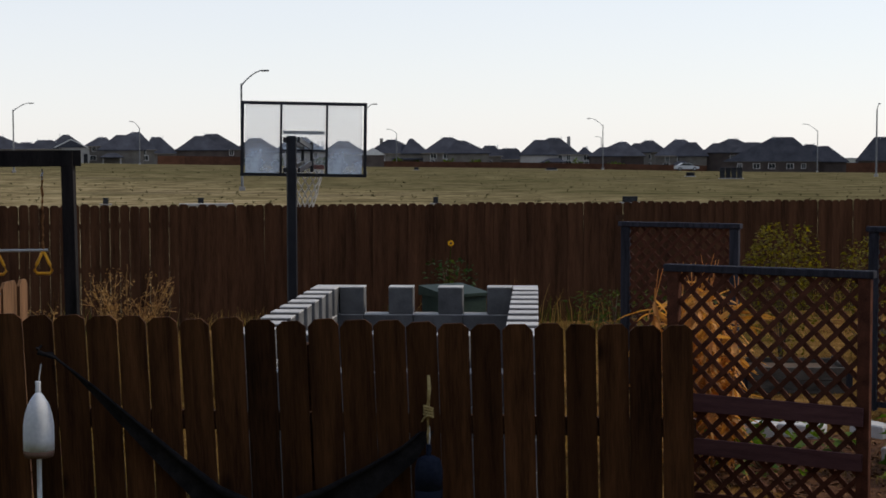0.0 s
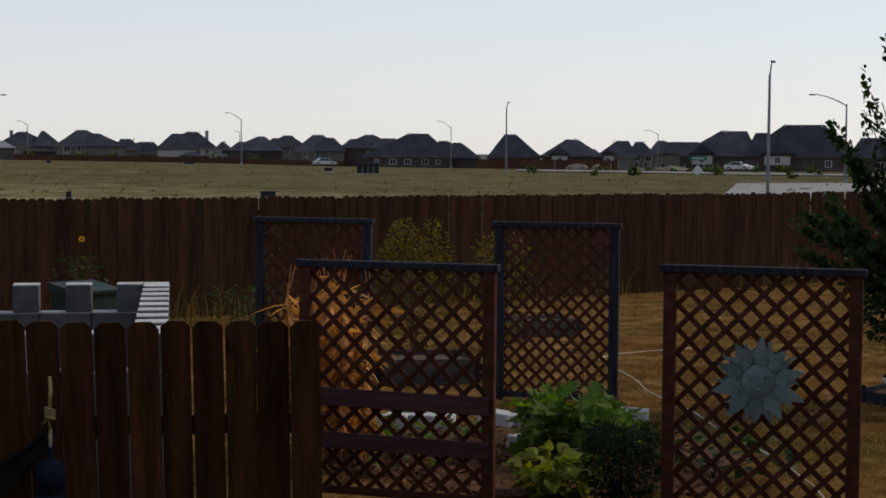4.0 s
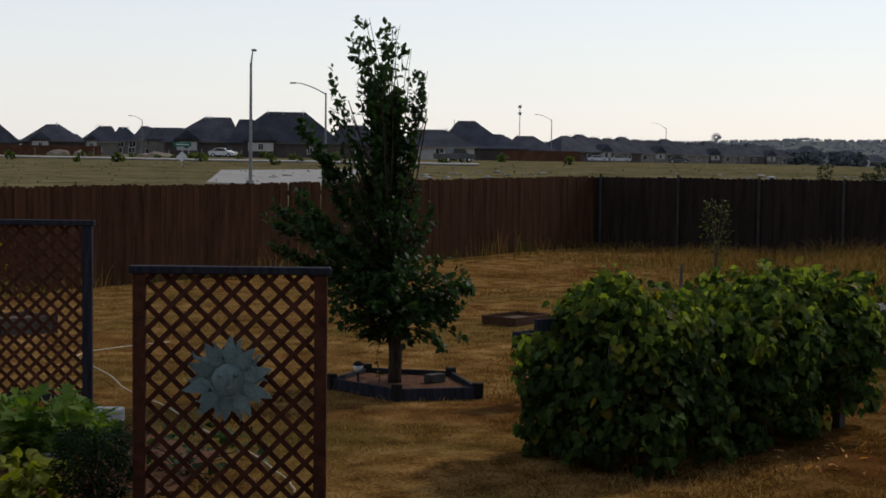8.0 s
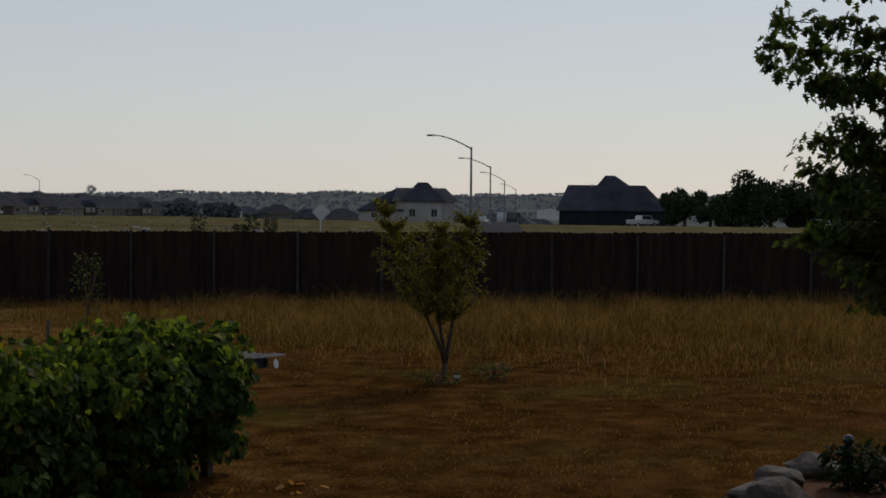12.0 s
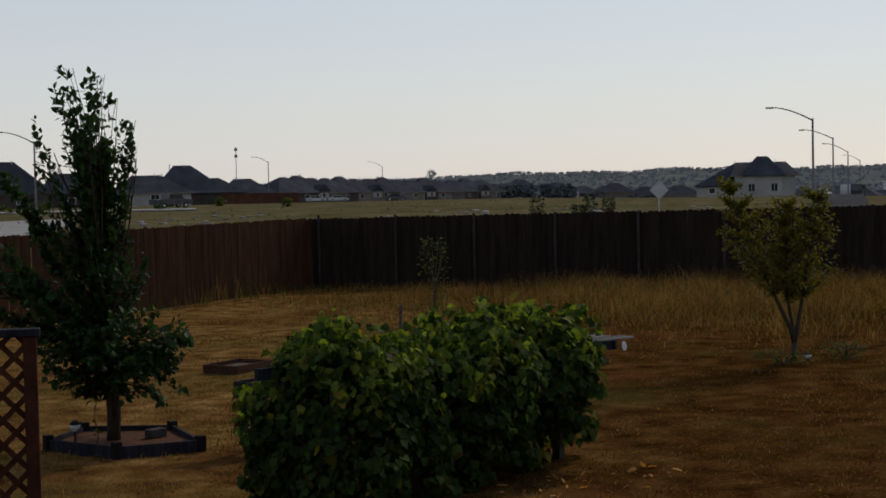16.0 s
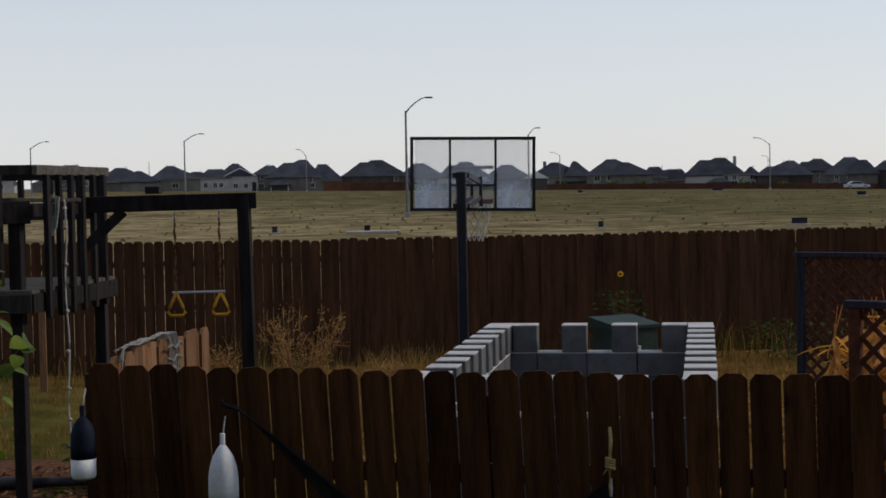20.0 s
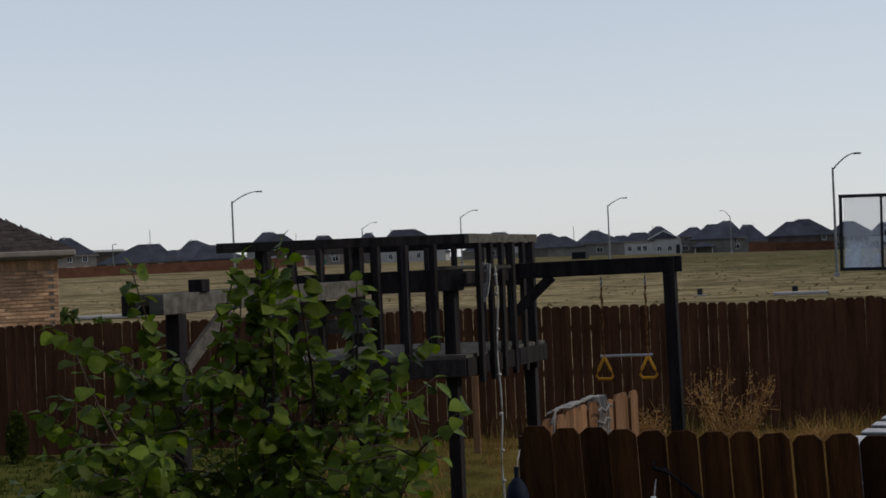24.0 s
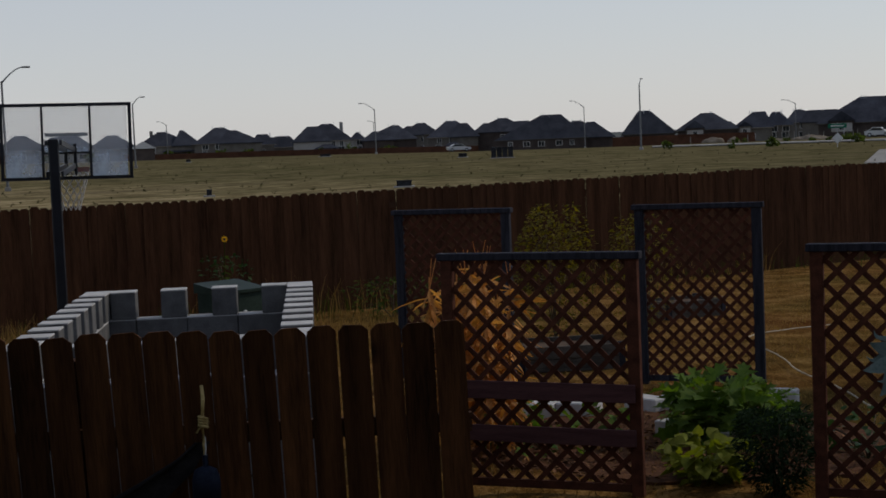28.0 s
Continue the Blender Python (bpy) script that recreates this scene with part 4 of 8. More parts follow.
# ---- play tower with swing beam ----
def make_play():
    p = thing("play_tower", (-5.0, 12.0, 0), "black-stained timber play tower with swing beam", "play tower")
    o = Vector((-5.0, 12.0, 0))

    def timber(name, a, b, w, h, material=PLAYWOOD, label=""):
        return part(name, bar(bmesh.new(), Vector(a) - o, Vector(b) - o, w, h, 0.004), material, p, label)

    FL, FR, BR, BL = (-5.72, 10.92), (-4.42, 11.52), (-4.30, 13.10), (-5.75, 12.75)
    for (x, y), top in ((FL, 2.86), (FR, 2.60), (BR, 2.86), (BL, 2.86)):
        timber("post", (x, y, -0.05), (x, y, top), 0.095, 0.095)
    # deck
    rim = [(-5.86, 10.80), (-4.28, 11.42), (-4.20, 13.20), (-5.85, 12.90)]
    for i in range(4):
        a, b = rim[i], rim[(i + 1) % 4]
        timber("joist", (*a, 1.845), (*b, 1.845), 0.04, 0.14, PLAYWOOD)
    n = 11
    for k in range(n):
        s, e = (k + 0.06) / n, (k + 0.94) / n
        def edge(i, j, t):
            return Vector(rim[i]).lerp(Vector(rim[j]), t)
        bm = bmesh.new()
        q = [edge(0, 3, s), edge(1, 2, s), edge(1, 2, e), edge(0, 3, e)]
        top = [bm.verts.new((v.x - o.x, v.y - o.y, 1.945)) for v in q]
        low = [bm.verts.new((v.x - o.x, v.y - o.y, 1.917)) for v in q]
        bm.faces.new(top)
        bm.faces.new(low[::-1])
        for i in range(4):
            j = (i + 1) % 4
            bm.faces.new((top[j], top[i], low[i], low[j]))
        bmesh.ops.recalc_face_normals(bm, faces=bm.faces)
        part("deck_board", bm, GREYWOOD, p, "grey weathered deck board")
    # top and middle rails
    timber("rail", (-5.98, 10.66, 2.835), (-4.26, 11.54, 2.835), 0.04, 0.075)
    timber("rail", (-4.26, 11.50, 2.835), (-4.27, 13.25, 2.825), 0.04, 0.075, GREYWOOD)
    timber("rail", (-4.30, 13.14, 2.80), (-5.80, 12.80, 2.80), 0.04, 0.075)
    timber("rail", (-5.75, 10.88, 2.80), (-5.78, 12.80, 2.80), 0.04, 0.075)
    timber("rail", (-5.90, 10.82, 2.52), (-4.30, 11.50, 2.52), 0.04, 0.17)
    timber("rail", (-4.26, 11.40, 2.53), (-4.26, 13.15, 2.53), 0.04, 0.09)
    timber("rail", (-4.30, 13.12, 2.50), (-5.80, 12.80, 2.50), 0.04, 0.14)
    # balusters
    for k in range(7):
        t = (k + 0.6) / 7.4
        x, y = -5.80 + 1.46 * t, 10.83 + 0.66 * t
        timber("baluster", (x, y - 0.04, 1.80 if k % 2 else 1.98), (x, y - 0.04, 2.80), 0.045, 0.07)
    for k in range(6):
        t = (k + 0.5) / 6
        timber("baluster", (-4.22, 11.5 + 1.62 * t, 1.72), (-4.22, 11.5 + 1.62 * t, 2.80), 0.04, 0.065)
    for k in range(6):
        t = (k + 0.5) / 6
        timber("baluster", (-4.35 - 1.40 * t, 13.13 - 0.32 * t, 1.95), (-4.35 - 1.40 * t, 13.13 - 0.32 * t, 2.78), 0.04, 0.06)
    timber("ledge", (-4.56, 11.55, 2.615), (-4.12, 12.05, 2.60), 0.10, 0.03, GREYWOOD)
    # swing beam to the right
    timber("swing_beam", (-4.30, 12.50, 2.555), (-2.90, 12.88, 2.565), 0.09, 0.13)
    timber("swing_post", (-2.96, 12.86, -0.05), (-3.00, 12.86, 2.62), 0.098, 0.098)
    timber("brace", (-4.26, 12.50, 2.18), (-3.93, 12.60, 2.50), 0.08, 0.085)
    part("junction_box", boxed(Vector((-3.70, 12.68, 2.665)) - o, (0.12, 0.1, 0.06), None, 0.006), PLASTIC_D, p, "small dark box on the beam")
    # long beam to the left, with its own leg
    timber("climbing_beam", (-5.04, 8.22, 2.485), (-5.04, 11.16, 2.485), 0.10, 0.125, GREYWOOD)
    timber("climbing_beam", (-5.22, 8.20, 2.485), (-5.24, 11.0, 2.485), 0.10, 0.125)
    timber("beam_post", (-5.04, 8.44, -0.05), (-5.04, 8.44, 2.42), 0.095, 0.095)
    timber("brace", (-5.0, 8.46, 2.10), (-4.96, 8.95, 2.43), 0.04, 0.09, GREYWOOD)
    part("post_cap", boxed(Vector((-5.02, 8.70, 2.585)) - o, (0.10, 0.10, 0.08), None, 0.005), PLAYWOOD, p)
    part("bolt", rod(bmesh.new(), Vector((-4.985, 9.4, 2.49)) - o, Vector((-4.93, 9.4, 2.49)) - o, 0.018), GALV, p, "galvanised bolt end")
    for z in (2.20, 2.34):
        timber("side_board", (-5.72, 10.86, z), (-4.95, 11.18, z), 0.03, 0.12, GREYWOOD)
    return p


make_play()


def make_trapeze():
    t = thing("trapeze_swing", (-3.40, 12.76, 1.6), "white trapeze bar with yellow ring grips on ropes", "swing")
    for x, y in ((-0.17, -0.04), (0.18, 0.04)):
        part("hook", tube(bmesh.new(), [(x, y, 0.90), (x, y + 0.02, 0.87), (x, y - 0.02, 0.845), (x, y, 0.82)], 0.008), GALV, t)
        pts = [(x + 0.004 * math.sin(k * 2.4), y, 0.86 - k * 0.055) for k in range(12)]
        part("rope", tube(bmesh.new(), pts, 0.011), ROPE_RUST, t, "rust-brown rope")
        ring = [(x + a, y, b) for a, b in ((0, 0.245), (-0.055, 0.13), (-0.072, 0.085), (-0.05, 0.06), (0.05, 0.06), (0.072, 0.085), (0.055, 0.13), (0, 0.245))]
        part("ring", tube(bmesh.new(), ring, 0.0125, 8), YELLOW, t, "yellow triangular ring grip", True)
    part("bar", rod(bmesh.new(), (-0.20, -0.045, 0.248), (0.22, 0.045, 0.248), 0.011, None, 10), ROPE_W, t)
    return t


make_trapeze()


def make_rope():
    r = thing("climbing_rope", (-4.19, 11.90, 0.62), "white knotted climbing rope hanging from the tower", "rope")
    pts = [(0.01 * math.sin(k * 0.7), 0.0, 2.0 - k * 0.1) for k in range(20)]
    part("strand", tube(bmesh.new(), pts, 0.008, 7), ROPE_W, r)
    for z in (1.93, 1.78, 1.50, 1.14, 0.83, 0.54, 0.30, 0.10):
        bm = bmesh.new()
        bmesh.ops.create_icosphere(bm, subdivisions=1, radius=0.02, matrix=Matrix.Translation((0, 0, z)) @ Matrix.Diagonal((1, 1, 0.8, 1)))
        part("knot", bm, ROPE_W, r, "", True)
    bm = bmesh.new()
    for k in range(4):
        tube(bm, [(-0.02 - 0.022 * k, -0.06, 2.02 + 0.005 * k), (-0.03 - 0.02 * k, -0.06, 1.90), (-0.05 - 0.01 * k, -0.06, 1.78 - 0.02 * k)], 0.009, 6)
    part("coil", bm, ROPE_W, r)
    return r


make_rope()



# ---- brick house next door ----
def brick_house():
    h = thing("house", (-17.62, 25.52, 0), "single-storey tan brick house with brown shingle hip roof", "house", turn=36.9)
    W, D, EAVE = 9.5, 9.0, 2.96
    g = rng(81)
    # walls round the window opening, with a core behind the brick face
    def core(x0, x1, z0, z1):
        part("wall", boxed(((x0 + x1) / 2, 0.13, (z0 + z1) / 2), (x1 - x0, 0.22, z1 - z0)), MORTAR, h)
    core(-W, -2.96, -0.2, EAVE)
    core(-1.40, 0.0, -0.2, EAVE)
    core(-2.96, -1.40, -0.2, 1.0)
    core(-2.96, -1.40, 2.84, EAVE)
    part("wall", boxed((-0.12, D / 2 + 0.1, EAVE / 2), (0.22, D - 0.3, EAVE + 0.3)), BRICK, h)
    part("wall", boxed((-W / 2, D, EAVE / 2), (W, 0.22, EAVE + 0.3)), BRICK, h)
    part("wall", boxed((-W + 0.11, D / 2, EAVE / 2), (0.22, D - 0.3, EAVE + 0.3)), BRICK, h)
    # roof
    o, rise, mid = 0.32, 2.42, D / 2
    bm = bmesh.new()
    c = [(-W - o, -o), (o, -o), (o, D + o), (-W - o, D + o)]
    lo = [bm.verts.new((x, y, EAVE - 0.02)) for x, y in c]
    ev = [bm.verts.new((x, y, EAVE + 0.10)) for x, y in c]
    r0, r1 = bm.verts.new((-mid, mid, EAVE + 0.10 + rise)), bm.verts.new((-W + mid, mid, EAVE + 0.10 + rise))
    bm.faces.new(lo[::-1])
    for i in range(4):
        bm.faces.new((lo[i], lo[(i + 1) % 4], ev[(i + 1) % 4], ev[i]))
    bm.faces.new((ev[0], ev[1], r0, r1))
    bm.faces.new((ev[1], ev[2], r0))
    bm.faces.new((ev[2], ev[3], r1, r0))
    bm.faces.new((ev[3], ev[0], r1))
    roof = part("roof", bm, ROOF, h)
    # shingle tabs on the slope that is seen
    run = mid + o
    slope = math.hypot(run, rise)
    n = int(slope / 0.145)
    v, f = [], []
    for k in range(n):
        s0, s1 = k * 0.145 / slope, min(1.0, (k + 1.25) * 0.145 / slope)
        x = -W - o + run * s0 + (0.0 if k % 2 else -0.12)
        while x < o - run * s0:
            w = g.uniform(0.16, 0.30)
            a, b = max(x, -W - o + run * s0), min(x + w, o - run * s0)
            if b - a > 0.03:
                lift = 0.012 + 0.010 * g.random()
                b1 = min(b, o - run * s1 + 0.02) if s1 < 1 else b
                q = [(a, -o + run * s0, EAVE + 0.10 + rise * s0 + lift), (b, -o + run * s0, EAVE + 0.10 + rise * s0 + lift),
                     (max(a, b1), -o + run * s1, EAVE + 0.10 + rise * s1 + 0.004), (a, -o + run * s1, EAVE + 0.10 + rise * s1 + 0.004)]
                q += [(a, -o + run * s0, EAVE + 0.098 + rise * s0), (b, -o + run * s0, EAVE + 0.098 + rise * s0)]
                i = len(v)
                v += q
                f += [(i, i + 1, i + 2, i + 3), (i + 4, i + 5, i + 1, i)]
            x += w + 0.006
    tabs = mass("shingles", v, f, SHINGLE, roof, "brown-grey asphalt shingles")
    tabs["kind"] = "stuff"
    part("gutter", bar(bmesh.new(), (-W - o, -o - 0.05, EAVE + 0.04), (o, -o - 0.05, EAVE + 0.04), 0.10, 0.11, 0.02), FASCIA, h, "tan metal gutter")
    part("soffit", boxed((-W / 2, -o / 2 - 0.02, EAVE - 0.035), (W + 0.5, o - 0.04, 0.03)), FASCIA, h)
    # window with six lights
    win = part("window", boxed((-2.18, 0.06, 1.92), (1.56, 0.05, 1.84)), PLASTIC_D, h, "dark window opening")
    for k in range(3):
        x = -2.96 + 0.52 * (k + 0.5)
        part("pane", boxed((x, 0.025, 2.44), (0.46, 0.012, 0.72)), PANE_GREEN, win, "green tinted glass")
        part("pane", boxed((x, 0.025, 1.55), (0.46, 0.012, 0.90)), PANE, win, "dark screened glass")
    for k in range(4):
        x = -2.945 + 0.51 * k
        part("mullion", boxed((x, 0.0, 1.92), (0.045, 0.06, 1.84), None, 0.004), FASCIA, win)
    for z in (1.02, 2.04, 2.82):
        part("mullion", boxed((-2.18, -0.004, z), (1.50, 0.06, 0.05), None, 0.004), FASCIA, win)
    # bricks on the parts of the wall that show above the fence
    brick = mesh_of("brick", boxed((0, 0, 0), (0.194, 0.06, 0.058), None, 0.004), BRICK)
    halfb = mesh_of("brick", boxed((0, 0, 0), (0.092, 0.06, 0.058), None, 0.004), BRICK)
    stand = mesh_of("brick", boxed((0, 0, 0), (0.062, 0.06, 0.194), None, 0.004), BRICK)
    for x0, x1 in ((-1.40, 0.0), (-4.42, -2.96)):
        for row in range(16):
            z = 1.62 + row * 0.0685
            x = x0 + (0.0 if row % 2 else 0.102)
            if row % 2 == 0:
                shared("brick", halfb, h, pose(x0 + 0.05, -0.004 + g.normal(0, 0.001), z))
            while x + 0.19 < x1 + 0.01:
                shared("brick", brick, h, pose(x + 0.1, -0.004 + g.normal(0, 0.0012), z, 0, 0, g.normal(0, 0.2)))
                x += 0.204
            if x1 - x > 0.06:
                shared("brick", halfb, h, pose(x1 - 0.048, -0.004, z))
        k = 0
        while x0 + 0.036 + k * 0.0705 < x1 - 0.02:
            shared("brick", stand, h, pose(x0 + 0.036 + k * 0.0705, -0.005, 2.79))
            k += 1
    return h


brick_house()



# ---- plain house at the viewer's back, unseen, added to block sky light ----
def unseen_house():
    h = thing("unseen_house", (0, -6.2, 0), "plain brick house behind the viewer, unseen, added to block sky light", "house")
    part("wall", boxed((0, 0, 3.1), (23, 9.6, 6.6)), WALL_RED, h)
    bm = bmesh.new()
    a, b, z = 12.0, 5.3, 6.4
    v = [bm.verts.new(p) for p in ((-a, -b, z), (a, -b, z), (a, b, z), (-a, b, z), (-4.5, 0, z + 3.0), (4.5, 0, z + 3.0))]
    for f in ((0, 1, 5, 4), (1, 2, 5), (2, 3, 4, 5), (3, 0, 4), (3, 2, 1, 0)):
        bm.faces.new([v[i] for i in f])
    part("roof", bm, SHINGLE, h)


unseen_house()



# ---- houses across the field ----
def hip_roof(bm, x0, x1, depth, z, k0, k1, top, over=0.4):
    """A hipped roof from x0 to x1 at the eaves, with its ridge from k0 to k1 at the height top, and eaves of some thickness."""
    a, b, c = x0 - over, x1 + over, depth / 2 + over
    plan = ((a, -c), (b, -c), (b, c), (a, c))
    lo = [bm.verts.new((x, y, z - 0.2)) for x, y in plan]
    ev = [bm.verts.new((x, y, z)) for x, y in plan]
    k0, k1 = max(k0, a + 0.2), max(min(k1, b - 0.2), k0 + 0.3)
    r = [bm.verts.new((k0, 0, top)), bm.verts.new((k1, 0, top))]
    bm.faces.new(lo[::-1])
    for i in range(4):
        j = (i + 1) % 4
        bm.faces.new((lo[i], lo[j], ev[j], ev[i]))
    bm.faces.new((ev[0], ev[1], r[1], r[0]))
    bm.faces.new((ev[1], ev[2], r[1]))
    bm.faces.new((ev[2], ev[3], r[0], r[1]))
    bm.faces.new((ev[3], ev[0], r[0]))
    return bm


def gable(bm, x, w, y0, y1, z, rise, over=0.3):
    a = w / 2 + over
    v = [bm.verts.new(c) for c in ((x - a, y0, z), (x + a, y0, z), (x, y0, z + rise), (x - a, y1, z), (x + a, y1, z), (x, y1, z + rise))]
    for f in ((0, 1, 2), (5, 4, 3), (0, 2, 5, 3), (2, 1, 4, 5), (1, 0, 3, 4)):
        bm.faces.new([v[i] for i in f])
    return bm


def window_unit(parent, x, z, w, h, y, bars=1):
    f = part("window", boxed((x, y - 0.03, z), (w + 0.16, 0.08, h + 0.16)), TRIM, parent)
    n = max(1, bars)
    for k in range(n):
        part("pane", boxed((x - w / 2 + (k + 0.5) * w / n, y - 0.08, z), (w / n - 0.07, 0.04, h)), PANE, f)


def house(yaw, r, w, eave, top, k0, k1, storeys=2, wall=WALL_TAN, front=0, wins=3, extra=(), turn=0.0, label="", group="houses across the field", chimney=None, porch=None):
    """A hipped house. k0, k1: ends of the ridge from the middle. extra: further roofs (eaves from, to, ridge from, to, height).
    front: a gabled front with a pale face, to the left or right. porch: a low roof before the wall, from, to."""
    at = spot(yaw, r)
    g = rng(int((yaw + 60) * 100))
    words = {WALL_TAN: "tan masonry", WALL_RED: "red brick", WALL_PALE: "pale sided", WALL_DARK: "dark sided"}[wall]
    h = thing("house", (at.x, at.y, float(lie(at.x, at.y))), label or f"{'two' if storeys == 2 else 'single'}-storey {words} house with dark shingle hip roof", "house", group, turn=-yaw + turn)
    d = min(w * 0.85, 11.0)
    part("wall", boxed((0, 0, eave / 2 - 0.5), (w - 0.3, d, eave + 1.0)), wall, h)
    part("roof", hip_roof(bmesh.new(), -w / 2, w / 2, d, eave, k0, k1, top), ROOF, h)
    part("fascia", boxed((0, -d / 2 - 0.43, eave - 0.10), (w + 0.8, 0.05, 0.16)), FASCIA if wall in (WALL_TAN, WALL_PALE) else GREYWOOD, h)
    for x0, x1, e0, e1, z in extra:
        low = min(eave, z - 1.2)
        piece = part("bay_roof", hip_roof(bmesh.new(), x0, x1, d * 0.7, low, e0, e1, z), ROOF, h)
        piece.matrix_basis = pose(0, -d * 0.17, 0)
        part("bay_wall", boxed(((x0 + x1) / 2, -d * 0.17, low / 2 - 0.5), (x1 - x0 - 0.4, d * 0.7 - 0.1, low + 0.9)), wall, h)
    yf = -d / 2
    if front:
        x, wide = w * 0.20 * front, min(w * 0.30, 5.0)
        face = part("gable_wall", boxed((x, yf - 0.5, (eave + 0.4) / 2), (wide, 1.0, eave + 0.4)), wall, h)
        part("pale_face", boxed((x, yf - 1.03, eave * 0.72), (wide * 0.86, 0.06, eave * 0.55)), WALL_PALE, face, "pale rendered gable face")
        part("gable_roof", gable(bmesh.new(), x, wide, yf - 1.4, -d * 0.1, eave + 0.4, wide * 0.42), ROOF, h)
        window_unit(h, x, eave * 0.74, 0.9, 1.0, yf - 1.06, 2)
    for level in range(storeys):
        zc = min(1.35 + level * 2.1, eave - 0.75)
        if level and eave < 3.2:
            continue
        for k in range(wins):
            x = -w * 0.42 + w * 0.84 * (k + 0.5) / max(wins, 1) + g.normal(0, 0.2)
            if front and abs(x - w * 0.20 * front) < w * 0.2:
                continue
            window_unit(h, x, zc, 1.4 if g.random() < 0.45 else 0.9, 1.05, yf, 2)
    if porch:
        a, b = porch
        part("porch_roof", hip_roof(bmesh.new(), a, b, 3.0, 1.6, a * 0.7 + b * 0.3, a * 0.3 + b * 0.7, 2.5), ROOF, h).matrix_basis = pose(0, yf - 1.5, 0)
        for x in (a + 0.3, b - 0.3):
            part("porch_post", boxed((x, yf - 2.6, 0.8), (0.22, 0.22, 1.7)), TRIM, h)
    if chimney is not None:
        part("chimney", boxed((chimney, d * 0.12, top - 1.0), (0.8, 0.7, 2.6)), wall, h)
    for k in range(3):
        x = g.uniform(k0 - 0.8, k1 + 0.8)
        part("vent", rod(bmesh.new(), (x, -0.4, top - 0.9), (x, -0.4, top + 0.25), 0.06, None, 6), GALV, h)
    return h


def street_of(rows, **more):
    for row in rows:
        house(*row, **more)


T, R_, P = WALL_TAN, WALL_RED, WALL_PALE
# bearing, range, width, eaves, ridge height, ridge from, to, storeys, wall, front gable, windows, further roofs
street_of((
    (-34.18, 330, 10.3, 4.2, 7.9, -1.9, 0.0, 2, T, 0, 3, ((-6.8, -0.5, -4.4, -2.5, 7.5),)),
    (-31.89, 330, 15.3, 2.2, 5.9, 0.3, 4.6, 1, R_, 0, 4, ()),
    (-29.50, 330, 14.1, 2.2, 6.2, -3.2, -1.6, 1, R_, 0, 4, ((-2.5, 8.0, -0.5, 1.8, 5.1),)),
    (-27.00, 345, 12.7, 3.7, 7.6, -2.7, -0.6, 2, P, 0, 4, ((-2.3, 6.0, 0.1, 1.6, 7.1),)),
    (-25.22, 360, 8.3, 3.3, 6.7, -1.8, 0.7, 2, T, 0, 2, ()),
    (-23.77, 370, 8.1, 3.3, 7.1, 0.0, 1.3, 2, T, 0, 2, ()),
    (-22.12, 360, 14.8, 3.6, 7.4, -4.3, 0.8, 2, P, 0, 4, ()),
    (-18.84, 375, 11.2, 2.6, 6.2, -2.5, 0.5, 2, T, 1, 2, ()),
))
street_of((
    (-17.09, 375, 13.6, 2.2, 5.5, -2.5, -0.4, 1, T, 0, 1, ((-1.2, 7.3, 2.2, 3.3, 4.7),)),
    (-15.37, 385, 11.7, 3.0, 6.1, -2.2, -0.7, 2, T, 0, 1, ()),
    (-14.59, 395, 9.2, 2.2, 4.8, -1.4, 0.7, 1, T, 0, 0, ()),
    (-14.01, 365, 6.7, 3.0, 5.0, -1.5, 1.7, 2, P, 0, 3, ()),
    (-13.28, 390, 6.9, 4.3, 6.7, -0.7, 0.6, 2, T, 0, 0, ()),
    (-12.13, 400, 7.2, 4.2, 6.4, -0.4, 1.5, 2, T, 0, 2, ()),
    (-10.06, 410, 8.7, 2.7, 6.9, -2.0, 0.2, 2, T, 0, 1, ()),
))
street_of((
    (-6.62, 392, 11.8, 3.2, 6.7, -1.8, 0.6, 2, T, 0, 3, ()),
    (-5.12, 390, 12.6, 3.3, 7.0, -0.6, 1.6, 2, P, 0, 3, ((-6.0, 0.4, -3.6, -2.2, 6.2),)),
    (-3.55, 395, 11.6, 3.0, 6.3, -1.4, 1.0, 2, T, 0, 2, ()),
))
house(-11.22, 385, 13.1, 3.3, 7.5, 1.4, 3.2, 2, T, 0, 4, ((-6.2, 4.2, -2.3, 0.3, 6.8),), porch=(-5.6, -1.0))
house(-8.31, 390, 16.0, 3.6, 7.5, -0.7, 1.9, 2, R_, 0, 4, ((-7.7, 3.9, -3.5, -1.2, 7.0),))
house(-1.72, 390, 13.5, 3.3, 6.7, -1.8, 0.1, 2, T, 0, 2, ((1.8, 8.2, 3.5, 4.3, 6.9), (-0.4, 8.4, 1.8, 3.2, 3.2)), chimney=-3.3)
house(3.82, 380, 13.9, 3.3, 7.3, 0.0, 2.4, 2, P, 0, 5, ((-6.8, 1.7, -3.5, -0.8, 6.8),), chimney=4.6, porch=(-1.5, 3.5))
